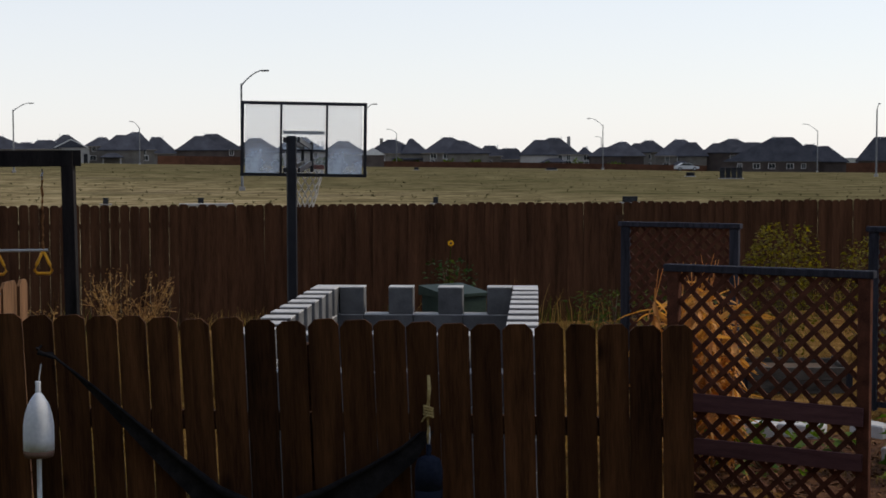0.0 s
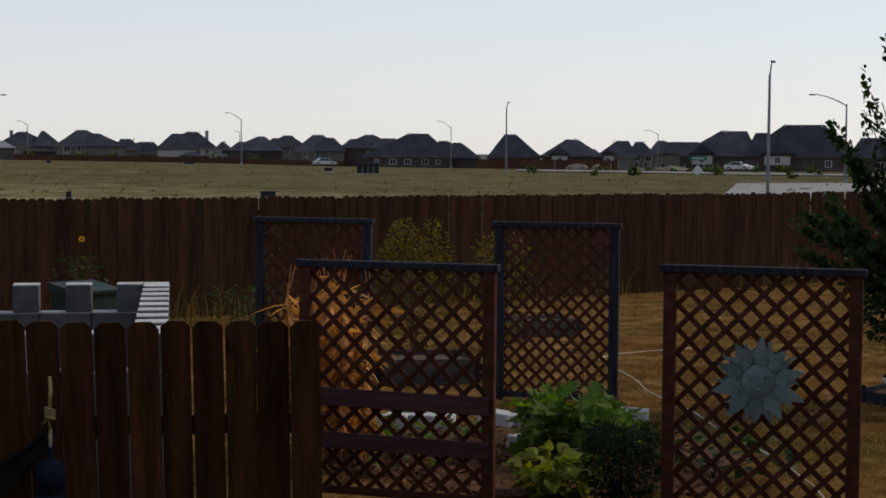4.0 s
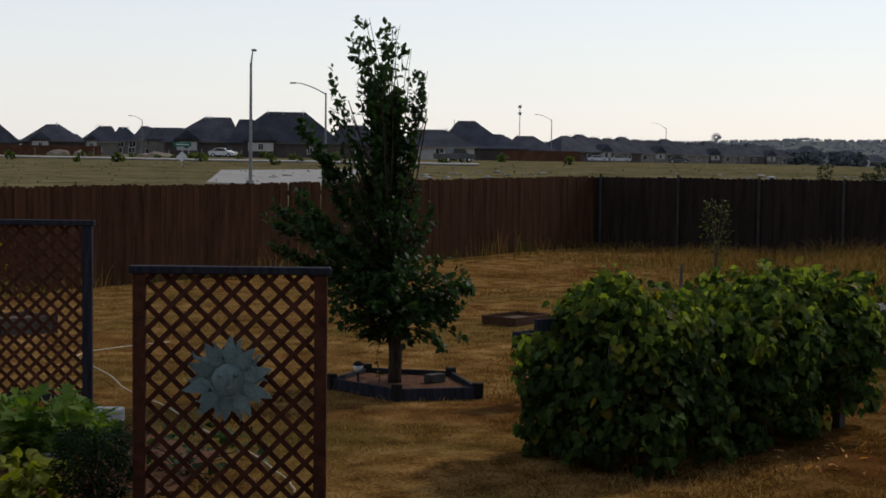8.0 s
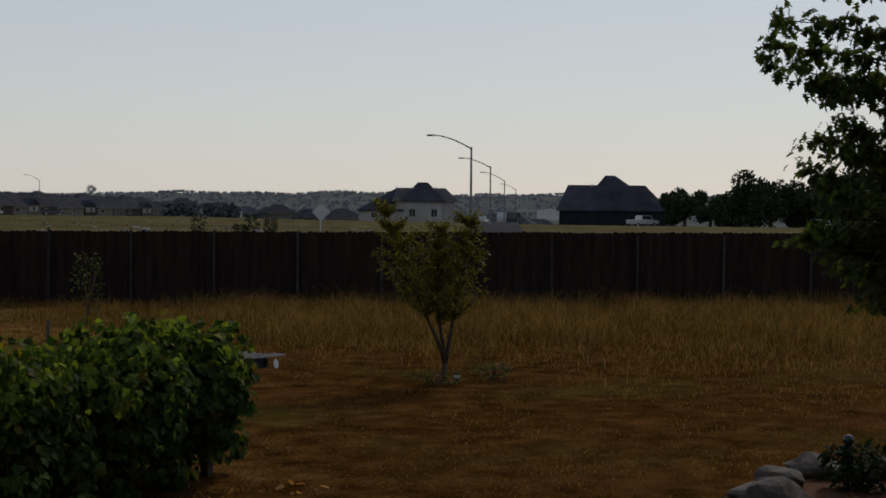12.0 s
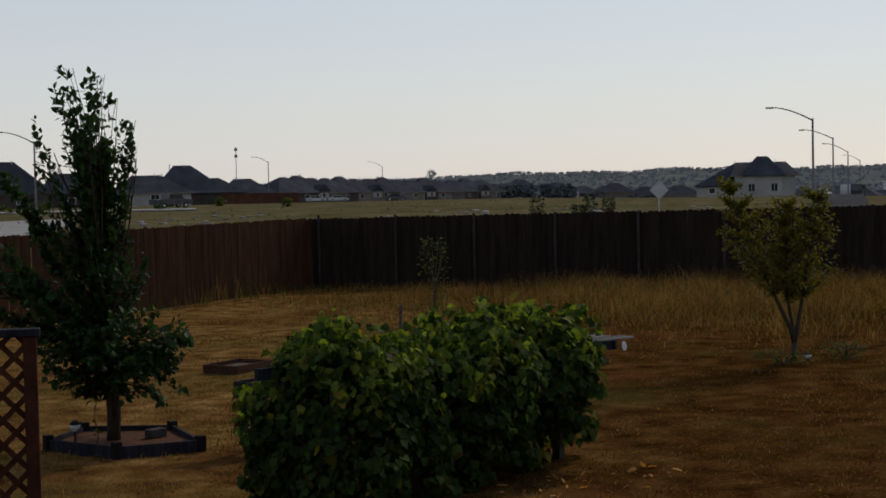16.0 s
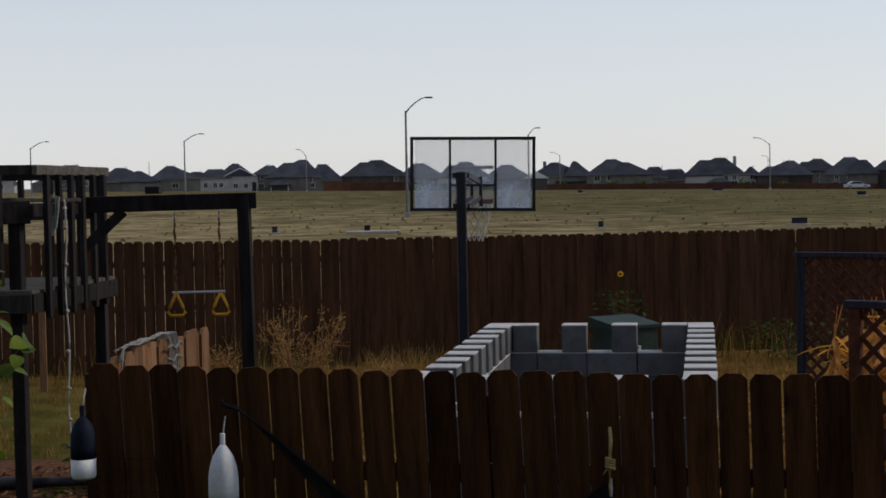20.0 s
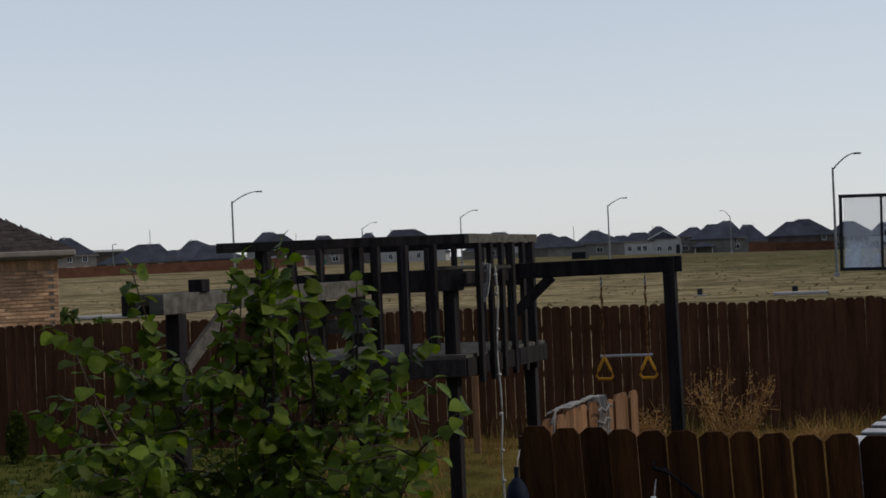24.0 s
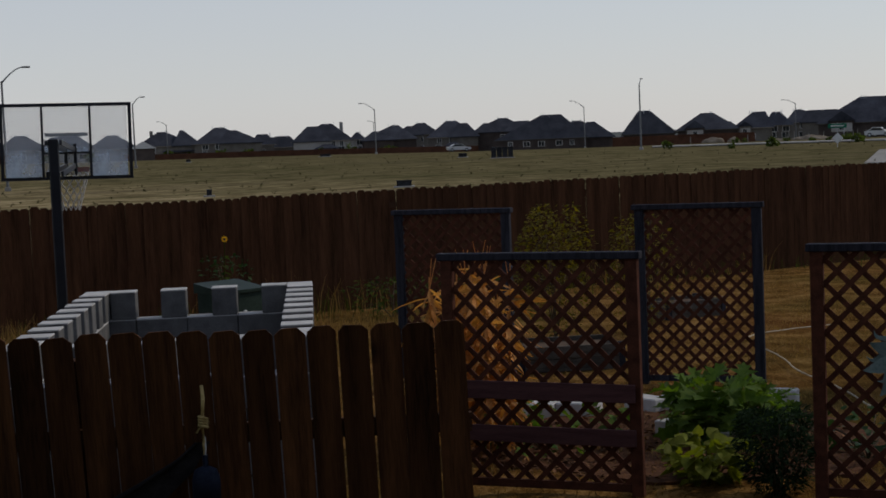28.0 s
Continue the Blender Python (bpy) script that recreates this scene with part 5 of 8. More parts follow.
street_of((
    (0.37, 385, 14.7, 3.5, 7.3, -2.4, -0.3, 2, T, 0, 4, ((-1.6, 8.7, 0.8, 2.7, 6.5),)),
    (1.69, 400, 5.9, 3.0, 5.6, -1.3, 1.3, 2, T, 0, 1, ()),
    (2.46, 410, 7.3, 2.3, 5.1, -2.2, 1.4, 1, T, 0, 0, ()),
    (5.09, 395, 3.6, 3.6, 5.4, -0.4, 0.1, 2, P, 0, 1, ()),
    (6.21, 385, 13.2, 3.3, 6.7, 0.7, 2.3, 1, R_, 0, 1, ((-6.3, 1.2, -3.9, -1.2, 5.4),)),
    (7.31, 410, 10.3, 4.6, 7.6, -0.6, 1.4, 2, T, 0, 1, ((-5.4, 0.6, -3.4, -1.7, 6.9),)),
))
house(8.47, 395, 12.0, 3.7, 7.7, -1.4, 1.1, 2, T, 0, 3, ((-0.6, 6.5, 1.6, 3.8, 7.0),), porch=(-1.5, 2.0))
street_of((
    (10.26, 400, 15.6, 4.7, 8.1, -0.7, 1.2, 2, R_, 0, 1, ((-7.0, -0.7, -4.5, -3.2, 7.0), (0.7, 9.2, 3.4, 6.7, 7.2))),
    (11.66, 370, 21.0, 2.4, 7.9, 0.2, 4.7, 1, R_, 0, 5, ()),
    (13.26, 372, 11.7, 2.5, 6.4, -3.1, -1.1, 1, R_, 0, 3, ((-1.1, 6.3, 0.1, 2.1, 6.0),)),
    (15.50, 350, 11.2, 2.6, 7.6, -2.2, 0.3, 1, R_, 0, 2, ()),
    (17.55, 350, 12.9, 3.0, 6.6, -1.3, 1.3, 2, R_, -1, 2, ()),
    (19.13, 350, 8.3, 3.0, 6.4, 0.1, 2.7, 2, T, -1, 1, ()),
    (20.04, 360, 5.9, 3.4, 6.4, -1.5, 0.2, 2, T, 0, 2, ()),
))
street_of((
    (21.25, 375, 12.7, 4.0, 7.0, -4.3, -3.0, 2, T, 0, 2, ((-3.0, 7.7, -1.4, 5.1, 6.7),)),
    (22.72, 300, 14.1, 2.8, 7.4, 0.4, 5.2, 1, R_, -1, 1, ()),
    (25.60, 280, 19.6, 2.6, 8.0, -3.0, 3.7, 1, R_, -1, 2, ((-9.2, -3.4, -7.7, -5.3, 6.6),)),
    (28.29, 310, 11.5, 2.8, 6.5, -3.6, 0.8, 1, R_, 0, 1, ()),
    (31.12, 270, 12.4, 2.2, 5.1, -3.6, 1.2, 1, P, 0, 3, ()),
    (32.39, 320, 14.7, 2.5, 7.9, -3.2, 0.2, 1, R_, 0, 1, ((0.0, 10.7, 3.4, 5.6, 5.3),)),
    (34.39, 350, 11.5, 2.4, 5.5, -2.9, 0.8, 1, R_, 0, 0, ()),
))


def gable_house(yaw, r, w, eave, top, off, label):
    """A house with a plain gable end towards the yard."""
    at = spot(yaw, r)
    h = thing("house", (at.x, at.y, float(lie(at.x, at.y))), label, "house", "houses across the field", turn=-yaw)
    part("wall", boxed((0, 5, eave / 2 - 0.5), (w, 10, eave + 1.0)), WALL_PALE, h)
    part("gable_wall", gable(bmesh.new(), off, w, 0.0, 0.2, eave - 0.02, top - eave - 0.15, 0.0), WALL_PALE, h)
    part("roof", gable(bmesh.new(), off, w, -0.3, 10.4, eave, top - eave, 0.35), ROOF, h)
    part("barge_board", bar(bmesh.new(), (off + w / 2 + 0.3, -0.34, eave), (off, -0.34, top), 0.05, 0.22), TRIM, h)
    part("barge_board", bar(bmesh.new(), (off - w / 2 - 0.3, -0.34, eave), (off, -0.34, top), 0.05, 0.22), TRIM, h)
    part("door", boxed((w * 0.38, -0.03, 1.0), (0.9, 0.06, 2.0)), PLASTIC_D, h)
    for x in (-0.25 * w, 0.1 * w):
        window_unit(h, x, 1.2, 1.0, 1.0, 0.0, 2)


gable_house(-13.02, 362, 6.6, 3.4, 5.2, -0.6, "pale sided house with a broad gable end")
# second row peeping between the first
for k in range(26):
    g = rng(900 + k)
    bearing = -33 + k * 2.2 + g.uniform(-0.5, 0.5)
    if -7.6 < bearing < -2.6:
        continue
    high = g.uniform(5.4, 6.6)
    house(bearing, g.uniform(470, 520), g.uniform(12, 17), 2.6, high, -1.5, g.uniform(0, 2.5), 2, (T, R_, P)[int(g.integers(3))], 0, 2, (), g.uniform(-12, 12), group="houses of the second street")
# the row that drops away into the valley
for k in range(15):
    g = rng(700 + k)
    house(35.7 + 0.50 * k, 372 + k * 9, 12.5, 2.3, 6.0 + 0.5 * (k % 3 == 1), -1.5, 0.6, 1, (R_, T, T)[k % 3], 1 if k % 4 == 1 else 0, 2, (), 42, group="row of houses above the valley")
pale_house = house(52.83, 235, 8.8, 3.15, 5.0, -4.1, 3.0, 2, P, 0, 2, ((-3.0, 2.6, -1.1, 0.4, 5.8),), 0, "pale two-storey house with dark hip roof and side wing", "houses by the street")
part("wing", boxed((-6.9, 0, 0.4), (5.4, 7.0, 2.8)), P, pale_house)
part("wing_roof", hip_roof(bmesh.new(), -9.6, -3.4, 7.2, 1.75, -4.1, -3.7, 5.0, 0.3), ROOF, pale_house)
window_unit(pale_house, -7.4, 1.0, 0.9, 0.7, -3.5, 1)
dark_house = house(59.55, 286, 19.0, 3.1, 7.5, -8.0, 5.7, 1, WALL_DARK, 0, 0, ((-5.9, 8.8, -1.4, 0.3, 9.2),), 0, "large dark house under a broad dark roof, seen from behind", "houses by the street")
part("vent_pipe", rod(bmesh.new(), (-0.8, -3.9, 4.4), (-0.8, -3.9, 6.2), 0.07), GALV, dark_house, "bare metal roof vent")



# ---- street lamps, signs, cabinets, cars ----
def lamp_post(yaw, r, tip, arm, top, end_on=False):
    """top: the height of the pole; tip: of the arm's end; arm: its reach, to the right or (below 0) to the left. end_on: the arm points away."""
    at = spot(yaw, r)
    p = thing("street_lamp", (at.x, at.y, float(lie(at.x, at.y))), "tall galvanised street lamp with a curved arm", "street lamp", "street lamps", turn=-yaw + (80 if end_on else 0))
    part("pole", rod(bmesh.new(), (0, 0, -0.5), (0, 0, top + 0.1), 0.12, 0.075, 10), POLEGREY, p)
    way = 1 if arm > 0 else -1
    pts = [(arm * t, 0, top + (tip - top) * k) for t, k in ((0, -0.05), (0.2, 0.28), (0.4, 0.56), (0.6, 0.78), (0.75, 0.90), (0.88, 0.97), (1.0, 1.0))]
    part("arm", tube(bmesh.new(), pts, [0.06, 0.055, 0.05, 0.048, 0.045, 0.04, 0.04], 8), POLEGREY, p)
    part("lamp_head", box(bmesh.new(), (arm + way * 0.20, 0, tip - 0.02), (0.62, 0.26, 0.13), None, 0.04), POLEGREY, p)
    part("base", boxed((0, 0, 0.1), (0.45, 0.45, 0.4), None, 0.03), CONCRETE, p)
    return p


LAMPS_WEST = ((-28.51, 142, 8.9, 2.2, 8.0), (-23.90, 290, 7.6, 2.3, 6.5), (-20.35, 232, 8.0, 2.1, 7.0), (-15.06, 195, 8.2, 1.9, 7.3), (-32.73, 300, 5.7, 0.3, 5.5), (-10.76, 292, 7.7, -1.3, 6.5), (-7.18, 122, 9.1, 1.6, 8.0))
LAMPS_NORTH = ((-2.79, 195, 8.5, 1.0, 7.6), (-1.66, 372, 8.8, -1.8, 7.9), (5.73, 272, 8.7, -2.2, 7.5), (5.67, 420, 8.6, -1.1, 8.2), (13.22, 325, 9.6, -2.4, 8.2))
LAMPS_EAST = ((20.61, 345, 8.6, -2.4, 7.7), (27.11, 152, 8.1, -2.9, 7.1), (35.17, 322, 9.4, -2.9, 8.3), (39.23, 440, 10.9, -3.5, 9.4))
LAMPS_STREET = ((54.53, 125, 7.8, -3.0, 6.8), (55.19, 178, 7.5, -3.1, 6.5), (55.68, 240, 7.7, -3.2, 6.4), (56.07, 320, 8.4, -2.7, 7.3))
for row in (LAMPS_WEST, LAMPS_NORTH, LAMPS_EAST, LAMPS_STREET):
    for lamp in row:
        lamp_post(*lamp)
lamp_post(15.21, 192, 8.5, 1.4, 7.7, True)
lamp_post(24.48, 101, 8.5, 0.9, 7.5, True)


def mast(yaw, r, height, label, lattice=False):
    at = spot(yaw, r)
    z = float(lie(at.x, at.y))
    m = thing("radio_mast", (at.x, at.y, z - 1), label, "mast", turn=-yaw)
    part("pole", rod(bmesh.new(), (0, 0, 0), (0, 0, height), 0.2 if lattice else 0.13, 0.15 if lattice else 0.08, 8), POLEGREY, m)
    if lattice:
        for k, zz in enumerate((height - 1.2, height - 4.5)):
            part("antenna_ring", lathe(bmesh.new(), [(0.3, zz - 0.7), (0.8, zz - 0.7), (0.8, zz + 0.7), (0.3, zz + 0.7)], 9), POLEGREY, m)
    return m


mast(34.01, 800, 27.0, "slender steel telephone mast above the roofs", True)
mast(-31.42, 420, 12.2, "thin bare flagpole above the roofs")
mast(-26.27, 460, 10.5, "thin bare flagpole above the roofs")
mast(-16.30, 460, 9.5, "thin bare flagpole above the roofs")


def windmill(yaw, r, height):
    at = spot(yaw, r)
    z = float(lie(at.x, at.y))
    m = thing("windmill", (at.x, at.y, z - 1), "small farm windmill on the far ridge", "windmill", turn=-yaw)
    for x, y in ((-1.6, -1.6), (1.6, -1.6), (1.6, 1.6), (-1.6, 1.6)):
        part("leg", rod(bmesh.new(), (x, y, 0), (x * 0.1, y * 0.1, height), 0.2, 0.15, 5), POLEGREY, m)
    for k in range(12):
        bm = bmesh.new()
        box(bm, (0, -0.6, 2.1), (0.75, 0.1, 2.6), Matrix.Translation((0, 0, height)) @ Matrix.Rotation(k * math.pi / 6, 4, "Y"))
        part("blade", bm, POLEGREY, m)
    part("vane", boxed((2.6, 0.6, height), (2.4, 0.12, 1.6)), POLEGREY, m)


windmill(40.97, 1150, 18.5)


def cabinet(yaw, r, w, d, h, label, material=GREENBOX, name="utility_cabinet", units=1):
    at = spot(yaw, r)
    c = thing(name, (at.x, at.y, float(lie(at.x, at.y))), label, "utility box", turn=-yaw)
    for k in range(units):
        x = (k - (units - 1) / 2) * (w / units)
        part("cabinet_body", boxed((x, 0, h / 2), (w / units - 0.06, d, h), None, 0.02), material, c)
        part("lid", boxed((x, 0, h + 0.02), (w / units - 0.02, d + 0.06, 0.05), None, 0.015), material, c)
        part("door", boxed((x, -d / 2 - 0.008, h * 0.48), (w / units * 0.78, 0.016, h * 0.8), None, 0.004), material, c)
    part("pad", boxed((0, 0, 0.03), (w + 0.3, d + 0.3, 0.1), None, 0.02), CONCRETE, c)
    return c


cabinet(10.25, 172, 2.4, 0.9, 1.15, "row of four dark utility cabinets in the field", PLASTIC_D, units=4)
cabinet(8.83, 185, 1.0, 0.6, 0.45, "low dark utility box in the stubble", PLASTIC_D)
for yaw, r, w in ((-11.96, 88, 0.34), (-8.65, 87, 0.36), (-0.26, 88, 0.34), (6.7, 90, 0.9), (-0.95, 230, 0.7), (3.9, 240, 1.6)):
    cabinet(yaw, r, w, 0.3, 0.36, "small dark utility pedestal standing in the stubble", PLASTIC_D, "utility_pedestal")


def make_transformer():
    at = spot(0.40, 21.2)
    c = thing("transformer_box", (at.x, at.y, 0.0), "dark green pad-mounted transformer box by the fence", "utility box", turn=36)
    part("pad", boxed((0, 0, 0.03), (0.95, 0.85, 0.10), None, 0.02), CONCRETE, c)
    part("cabinet_body", boxed((0, 0, 0.43), (0.66, 0.58, 0.74), None, 0.015), GREENDARK, c)
    bm = bmesh.new()
    lo = [bm.verts.new((x, y, 0.79)) for x, y in ((-0.36, -0.32), (0.36, -0.32), (0.36, 0.32), (-0.36, 0.32))]
    up = [bm.verts.new((x, y, z)) for x, y, z in ((-0.36, -0.32, 0.83), (0.36, -0.32, 0.83), (0.36, 0.32, 0.92), (-0.36, 0.32, 0.92))]
    bm.faces.new(lo[::-1])
    bm.faces.new(up)
    for i in range(4):
        j = (i + 1) % 4
        bm.faces.new((lo[i], lo[j], up[j], up[i]))
    part("lid", bm, GREENBOX, c, "paler green sloping lid")
    part("handle", boxed((0.0, -0.31, 0.5), (0.05, 0.03, 0.12), None, 0.006), GALV, c)
    return c


make_transformer()


def sign(yaw, r, z, kind):
    at = spot(yaw, r)
    g0 = float(lie(at.x, at.y))
    if kind == "diamond":
        s = thing("road_sign", (at.x, at.y, g0), "bare metal back of a diamond road sign on a post", "road sign", turn=-yaw + 12)
        part("panel", boxed((0, -0.06, z), (0.76, 0.012, 0.76), Matrix.Translation((0, 0, z)) @ Matrix.Rotation(math.pi / 4, 4, "Y") @ Matrix.Translation((0, 0, -z)), 0.003), SIGNBACK, s)
    elif kind == "stop":
        s = thing("stop_sign", (at.x, at.y, g0), "red octagonal stop sign under a green street sign", "road sign", turn=-yaw)
        o = [(0.40 * math.cos(a), 0.40 * math.sin(a)) for a in (math.pi / 8 + k * math.pi / 4 for k in range(8))]
        part("panel", prism(bmesh.new(), o, 0.012, Matrix.Translation((0, -0.06, z))), SIGNRED, s)
        part("lettering", boxed((0, -0.07, z), (0.46, 0.004, 0.16)), TRIM, s, "pale bar of lettering")
        part("street_plate", boxed((0.1, -0.05, z + 0.85), (0.9, 0.012, 0.26)), SIGNGREEN, s, "green street name plate")
    else:
        s = thing("street_sign", (at.x, at.y, g0), "wide green street sign on two posts", "road sign", turn=-yaw)
        part("panel", boxed((0, -0.06, z), (2.6, 0.03, 0.62), None, 0.01), SIGNGREEN, s)
        part("lettering", boxed((0, -0.08, z), (1.8, 0.006, 0.16)), TRIM, s, "pale bar of lettering")
        part("post", rod(bmesh.new(), (0.9, 0, -0.3), (0.9, 0, z + 0.3), 0.05), GALV, s)
    part("post", rod(bmesh.new(), (0, 0, -0.3), (0, 0, z + 0.45), 0.035), GALV, s)
    return s


sign(49.20, 90, 2.0, "diamond")
sign(-25.41, 175, 1.25, "stop")
sign(22.02, 235, 1.9, "plate")
sign(22.02, 160, 0.9, "diamond")


def car(yaw, r, turn, paint, style, label):
    """style: sedan, pickup or van. The length runs along x."""
    at = spot(yaw, r)
    c = thing("car", (at.x, at.y, float(lie(at.x, at.y)) + 0.03), label, "car", "parked cars", turn=-yaw + turn)
    top = {"sedan": [(-2.2, 0.35), (2.2, 0.35), (2.25, 0.75), (1.2, 0.92), (0.55, 1.42), (-0.9, 1.45), (-1.7, 0.98), (-2.25, 0.9)],
           "pickup": [(-2.7, 0.45), (2.7, 0.45), (2.75, 1.0), (1.5, 1.12), (0.85, 1.80), (-0.75, 1.82), (-0.95, 1.15), (-2.75, 1.12)],
           "van": [(-2.4, 0.4), (2.4, 0.4), (2.45, 0.95), (1.8, 1.15), (1.2, 1.9), (-2.3, 1.95), (-2.45, 1.0)]}[style]
    part("car_body", prism(bmesh.new(), top, 1.75), paint, c)
    hi = max(z for _, z in top)
    glass = {"sedan": [(-1.45, 1.0), (1.0, 0.98), (0.5, 1.36), (-0.85, 1.38)], "pickup": [(-0.7, 1.2), (1.3, 1.2), (0.8, 1.72), (-0.68, 1.74)], "van": [(-2.1, 1.2), (1.55, 1.2), (1.1, 1.8), (-2.1, 1.82)]}[style]
    part("side_window", prism(bmesh.new(), glass, 1.78), PANE, c)
    part("windscreen", boxed((top[3][0] - 0.28, 0, (hi + 1.1) / 2), (0.05, 1.5, 0.55), pose(0, 0, 0)), PANE, c)
    span = 1.35 if style == "sedan" else 1.65
    for x in (-span, span):
        for y in (-0.82, 0.82):
            w = part("wheel", rod(bmesh.new(), (x, y - 0.11, 0.34), (x, y + 0.11, 0.34), 0.34, None, 14), TYRE, c)
            part("hubcap", rod(bmesh.new(), (x, y - 0.125, 0.34), (x, y + 0.125, 0.34), 0.19, None, 10), GALV, w)
    return c


car(8.69, 300, 10, CARWHITE, "sedan", "white saloon car parked before the houses")
car(23.47, 250, -30, CARWHITE, "sedan", "white saloon car on the cross street")
car(31.73, 205, 35, CARGREY, "pickup", "dark pickup truck parked by the white house")
car(54.89, 325, 80, CARWHITE, "pickup", "white pickup truck coming up the street")
car(55.70, 268, 78, CARWHITE, "van", "white van parked on the street")
car(56.02, 262, 82, CARGREY, "van", "dark van parked on the street")
car(60.62, 262, 38, CARWHITE, "pickup", "white pickup truck parked beside the large house")
car(39.71, 330, 0, CARGREY, "sedan", "dark saloon car parked along the row")
car(37.65, 352, 0, CARWHITE, "sedan", "pale saloon car parked along the row")
car(36.85, 350, 0, CARWHITE, "sedan", "pale saloon car parked along the row")

# roads
slab("road", yawed((22.9, 104), (27.3, 99), (28.55, 150), (23.42, 142)), CONCRETE, "pale concrete street end in the stubble", "road", 0.05)
slab("road", yawed((15.6, 205), (32.6, 178), (32.6, 186), (15.6, 216)), CONCRETE, "pale concrete cross street", "road", 0.06)
slab("road", yawed((54.1, 95), (56.7, 88), (56.0, 420), (55.1, 420)), ROADGREY, "grey worn street running down the valley", "road", 0.10)
slab("road", yawed((-42, 90), (-31.8, 87.5), (-31.8, 90.5), (-42, 94)), CONCRETE, "pale concrete street beyond the fence", "road", 0.06)
slab("road", yawed((-9.4, 84.5), (-7.5, 84.5), (-7.5, 86.0), (-9.4, 86.0)), CONCRETE, "pale concrete kerb beyond the fence", "road", 0.02)


def spoil_heap(yaw, r, w, h, seed):
    """A low heap of dug earth."""
    g = rng(seed)
    at = spot(yaw, r)
    bm = bmesh.new()
    bmesh.ops.create_icosphere(bm, subdivisions=3, radius=1.0)
    off = Vector(g.uniform(-50, 50, 3))
    for v in bm.verts:
        k = 1 + 0.35 * noise.noise(v.co * 1.6 + off) + 0.12 * noise.noise(v.co * 5 + off)
        v.co = Vector((v.co.x * w / 2 * k, v.co.y * w / 3 * k, max(-0.2, v.co.z * k) * h))
    ob = obj("spoil_heap", bm, HEAP, None, "", True)
    ob.matrix_basis = pose(at.x, at.y, float(lie(at.x, at.y)), 0, 0, -yaw)
    tagged(ob, "low tan heap of dug earth on the building plot", "earth heap", "spoil heaps")


for k, (yaw, r, w, h) in enumerate(((17.75, 272, 3.6, 0.9), (18.45, 275, 2.0, 0.8), (20.0, 268, 4.0, 0.35), (21.25, 264, 4.6, 0.7), (20.7, 270, 2.6, 0.5))):
    spoil_heap(yaw, r, w, h, 140 + k)
g = rng(146)
for k, yaw in enumerate((16.95, 18.95, 20.3, 20.55, 21.05, 21.55, 22.05, 22.35, 22.55, 22.7, 23.0, 23.15, 23.9, 24.1)):
    at = spot(yaw, 262 + float(g.uniform(-8, 8)))
    t = thing("survey_stake", (at.x, at.y, float(lie(at.x, at.y))), "pale wooden survey stake on the building plot", "stake", "survey stakes", turn=-yaw)
    part("stake", boxed((0, 0, 0.55), (0.13, 0.05, float(g.uniform(1.0, 1.9)))), BLEACHED, t)


def wall_run(pairs, h, material, label):
    """A far board fence."""
    pts = [spot(a, r) for a, r in pairs]
    f = thing("far_fence", (0, 0, 0), label, "fence", "far garden fences", "structure")
    for a, b in zip(pts, pts[1:]):
        za, zb = float(lie(a.x, a.y)), float(lie(b.x, b.y))
        part("fence_panel", bar(bmesh.new(), (a.x, a.y, za + h / 2 - 0.1), (b.x, b.y, zb + h / 2 - 0.1), 0.06, h + 0.2), material, f)
    return f


wall_run([(-10.15, 360), (-9.2, 362), (-8.2, 362), (-7.2, 362)], 1.9, FARFENCE, "red-brown board fence before the far houses")
wall_run([(-3.2, 366), (0.0, 366), (3.0, 366), (6.0, 367), (9.4, 368)], 1.3, FARFENCE, "red-brown board fence before the far houses")
wall_run([(14.2, 320), (16.0, 318), (18.0, 318), (19.2, 322)], 1.9, FARFENCE, "red-brown board fence before the far houses")
wall_run([(-37, 275), (-33, 282), (-29, 290), (-26, 300)], 1.8, FARFENCE, "dark board fence before the far houses")
wall_run([(33.4, 290), (34.6, 292), (36.2, 296)], 1.9, FARFENCE, "red-brown board fence before the far houses")


def shed():
    at = spot(-2.51, 330)
    s = thing("shed", (at.x, at.y, float(lie(at.x, at.y))), "small red shed with a pale metal roof", "shed", turn=2)
    part("wall", boxed((0, 0, 1.2), (4.6, 4, 2.6)), WALL_RED, s)
    part("roof", gable(bmesh.new(), 0, 4.8, -2.4, 2.4, 2.4, 1.5), TRIM, s)


shed()



# ---- plants ----
def crown_from(g, tips, ways, spread, count, size, outline, hang=0.2, jitter=0.6, fold=0.25, roll=0.45):
    """Leaves set along the twigs that end at tips."""
    k = g.integers(0, len(tips), count)
    t = g.random(count)[:, None]
    p = tips[k] - ways[k] * (1 - t) * spread + g.normal(0, 0.03, (count, 3))
    w = unit(ways[k] + g.normal(0, jitter, (count, 3)) - np.array([0, 0, hang]))
    u = unit(np.array([0, 0, 1.0]) + g.normal(0, roll, (count, 3)))
    return leaves(p, w, u, size * g.uniform(0.6, 1.2, count), outline, fold)


def limb(bm, g, a, way, length, r0, bend, n=6):
    """A curving limb; returns its points."""
    pts = [Vector(a)]
    d = Vector(way).normalized()
    for _ in range(n):
        d = (d + Vector(bend) / n + Vector(g.normal(0, 0.06, 3))).normalized()
        pts.append(pts[-1] + d * (length / n))
    tube(bm, pts, [max(0.003, r0 * (1 - 0.85 * i / n)) for i in range(n + 1)], 6)
    return pts


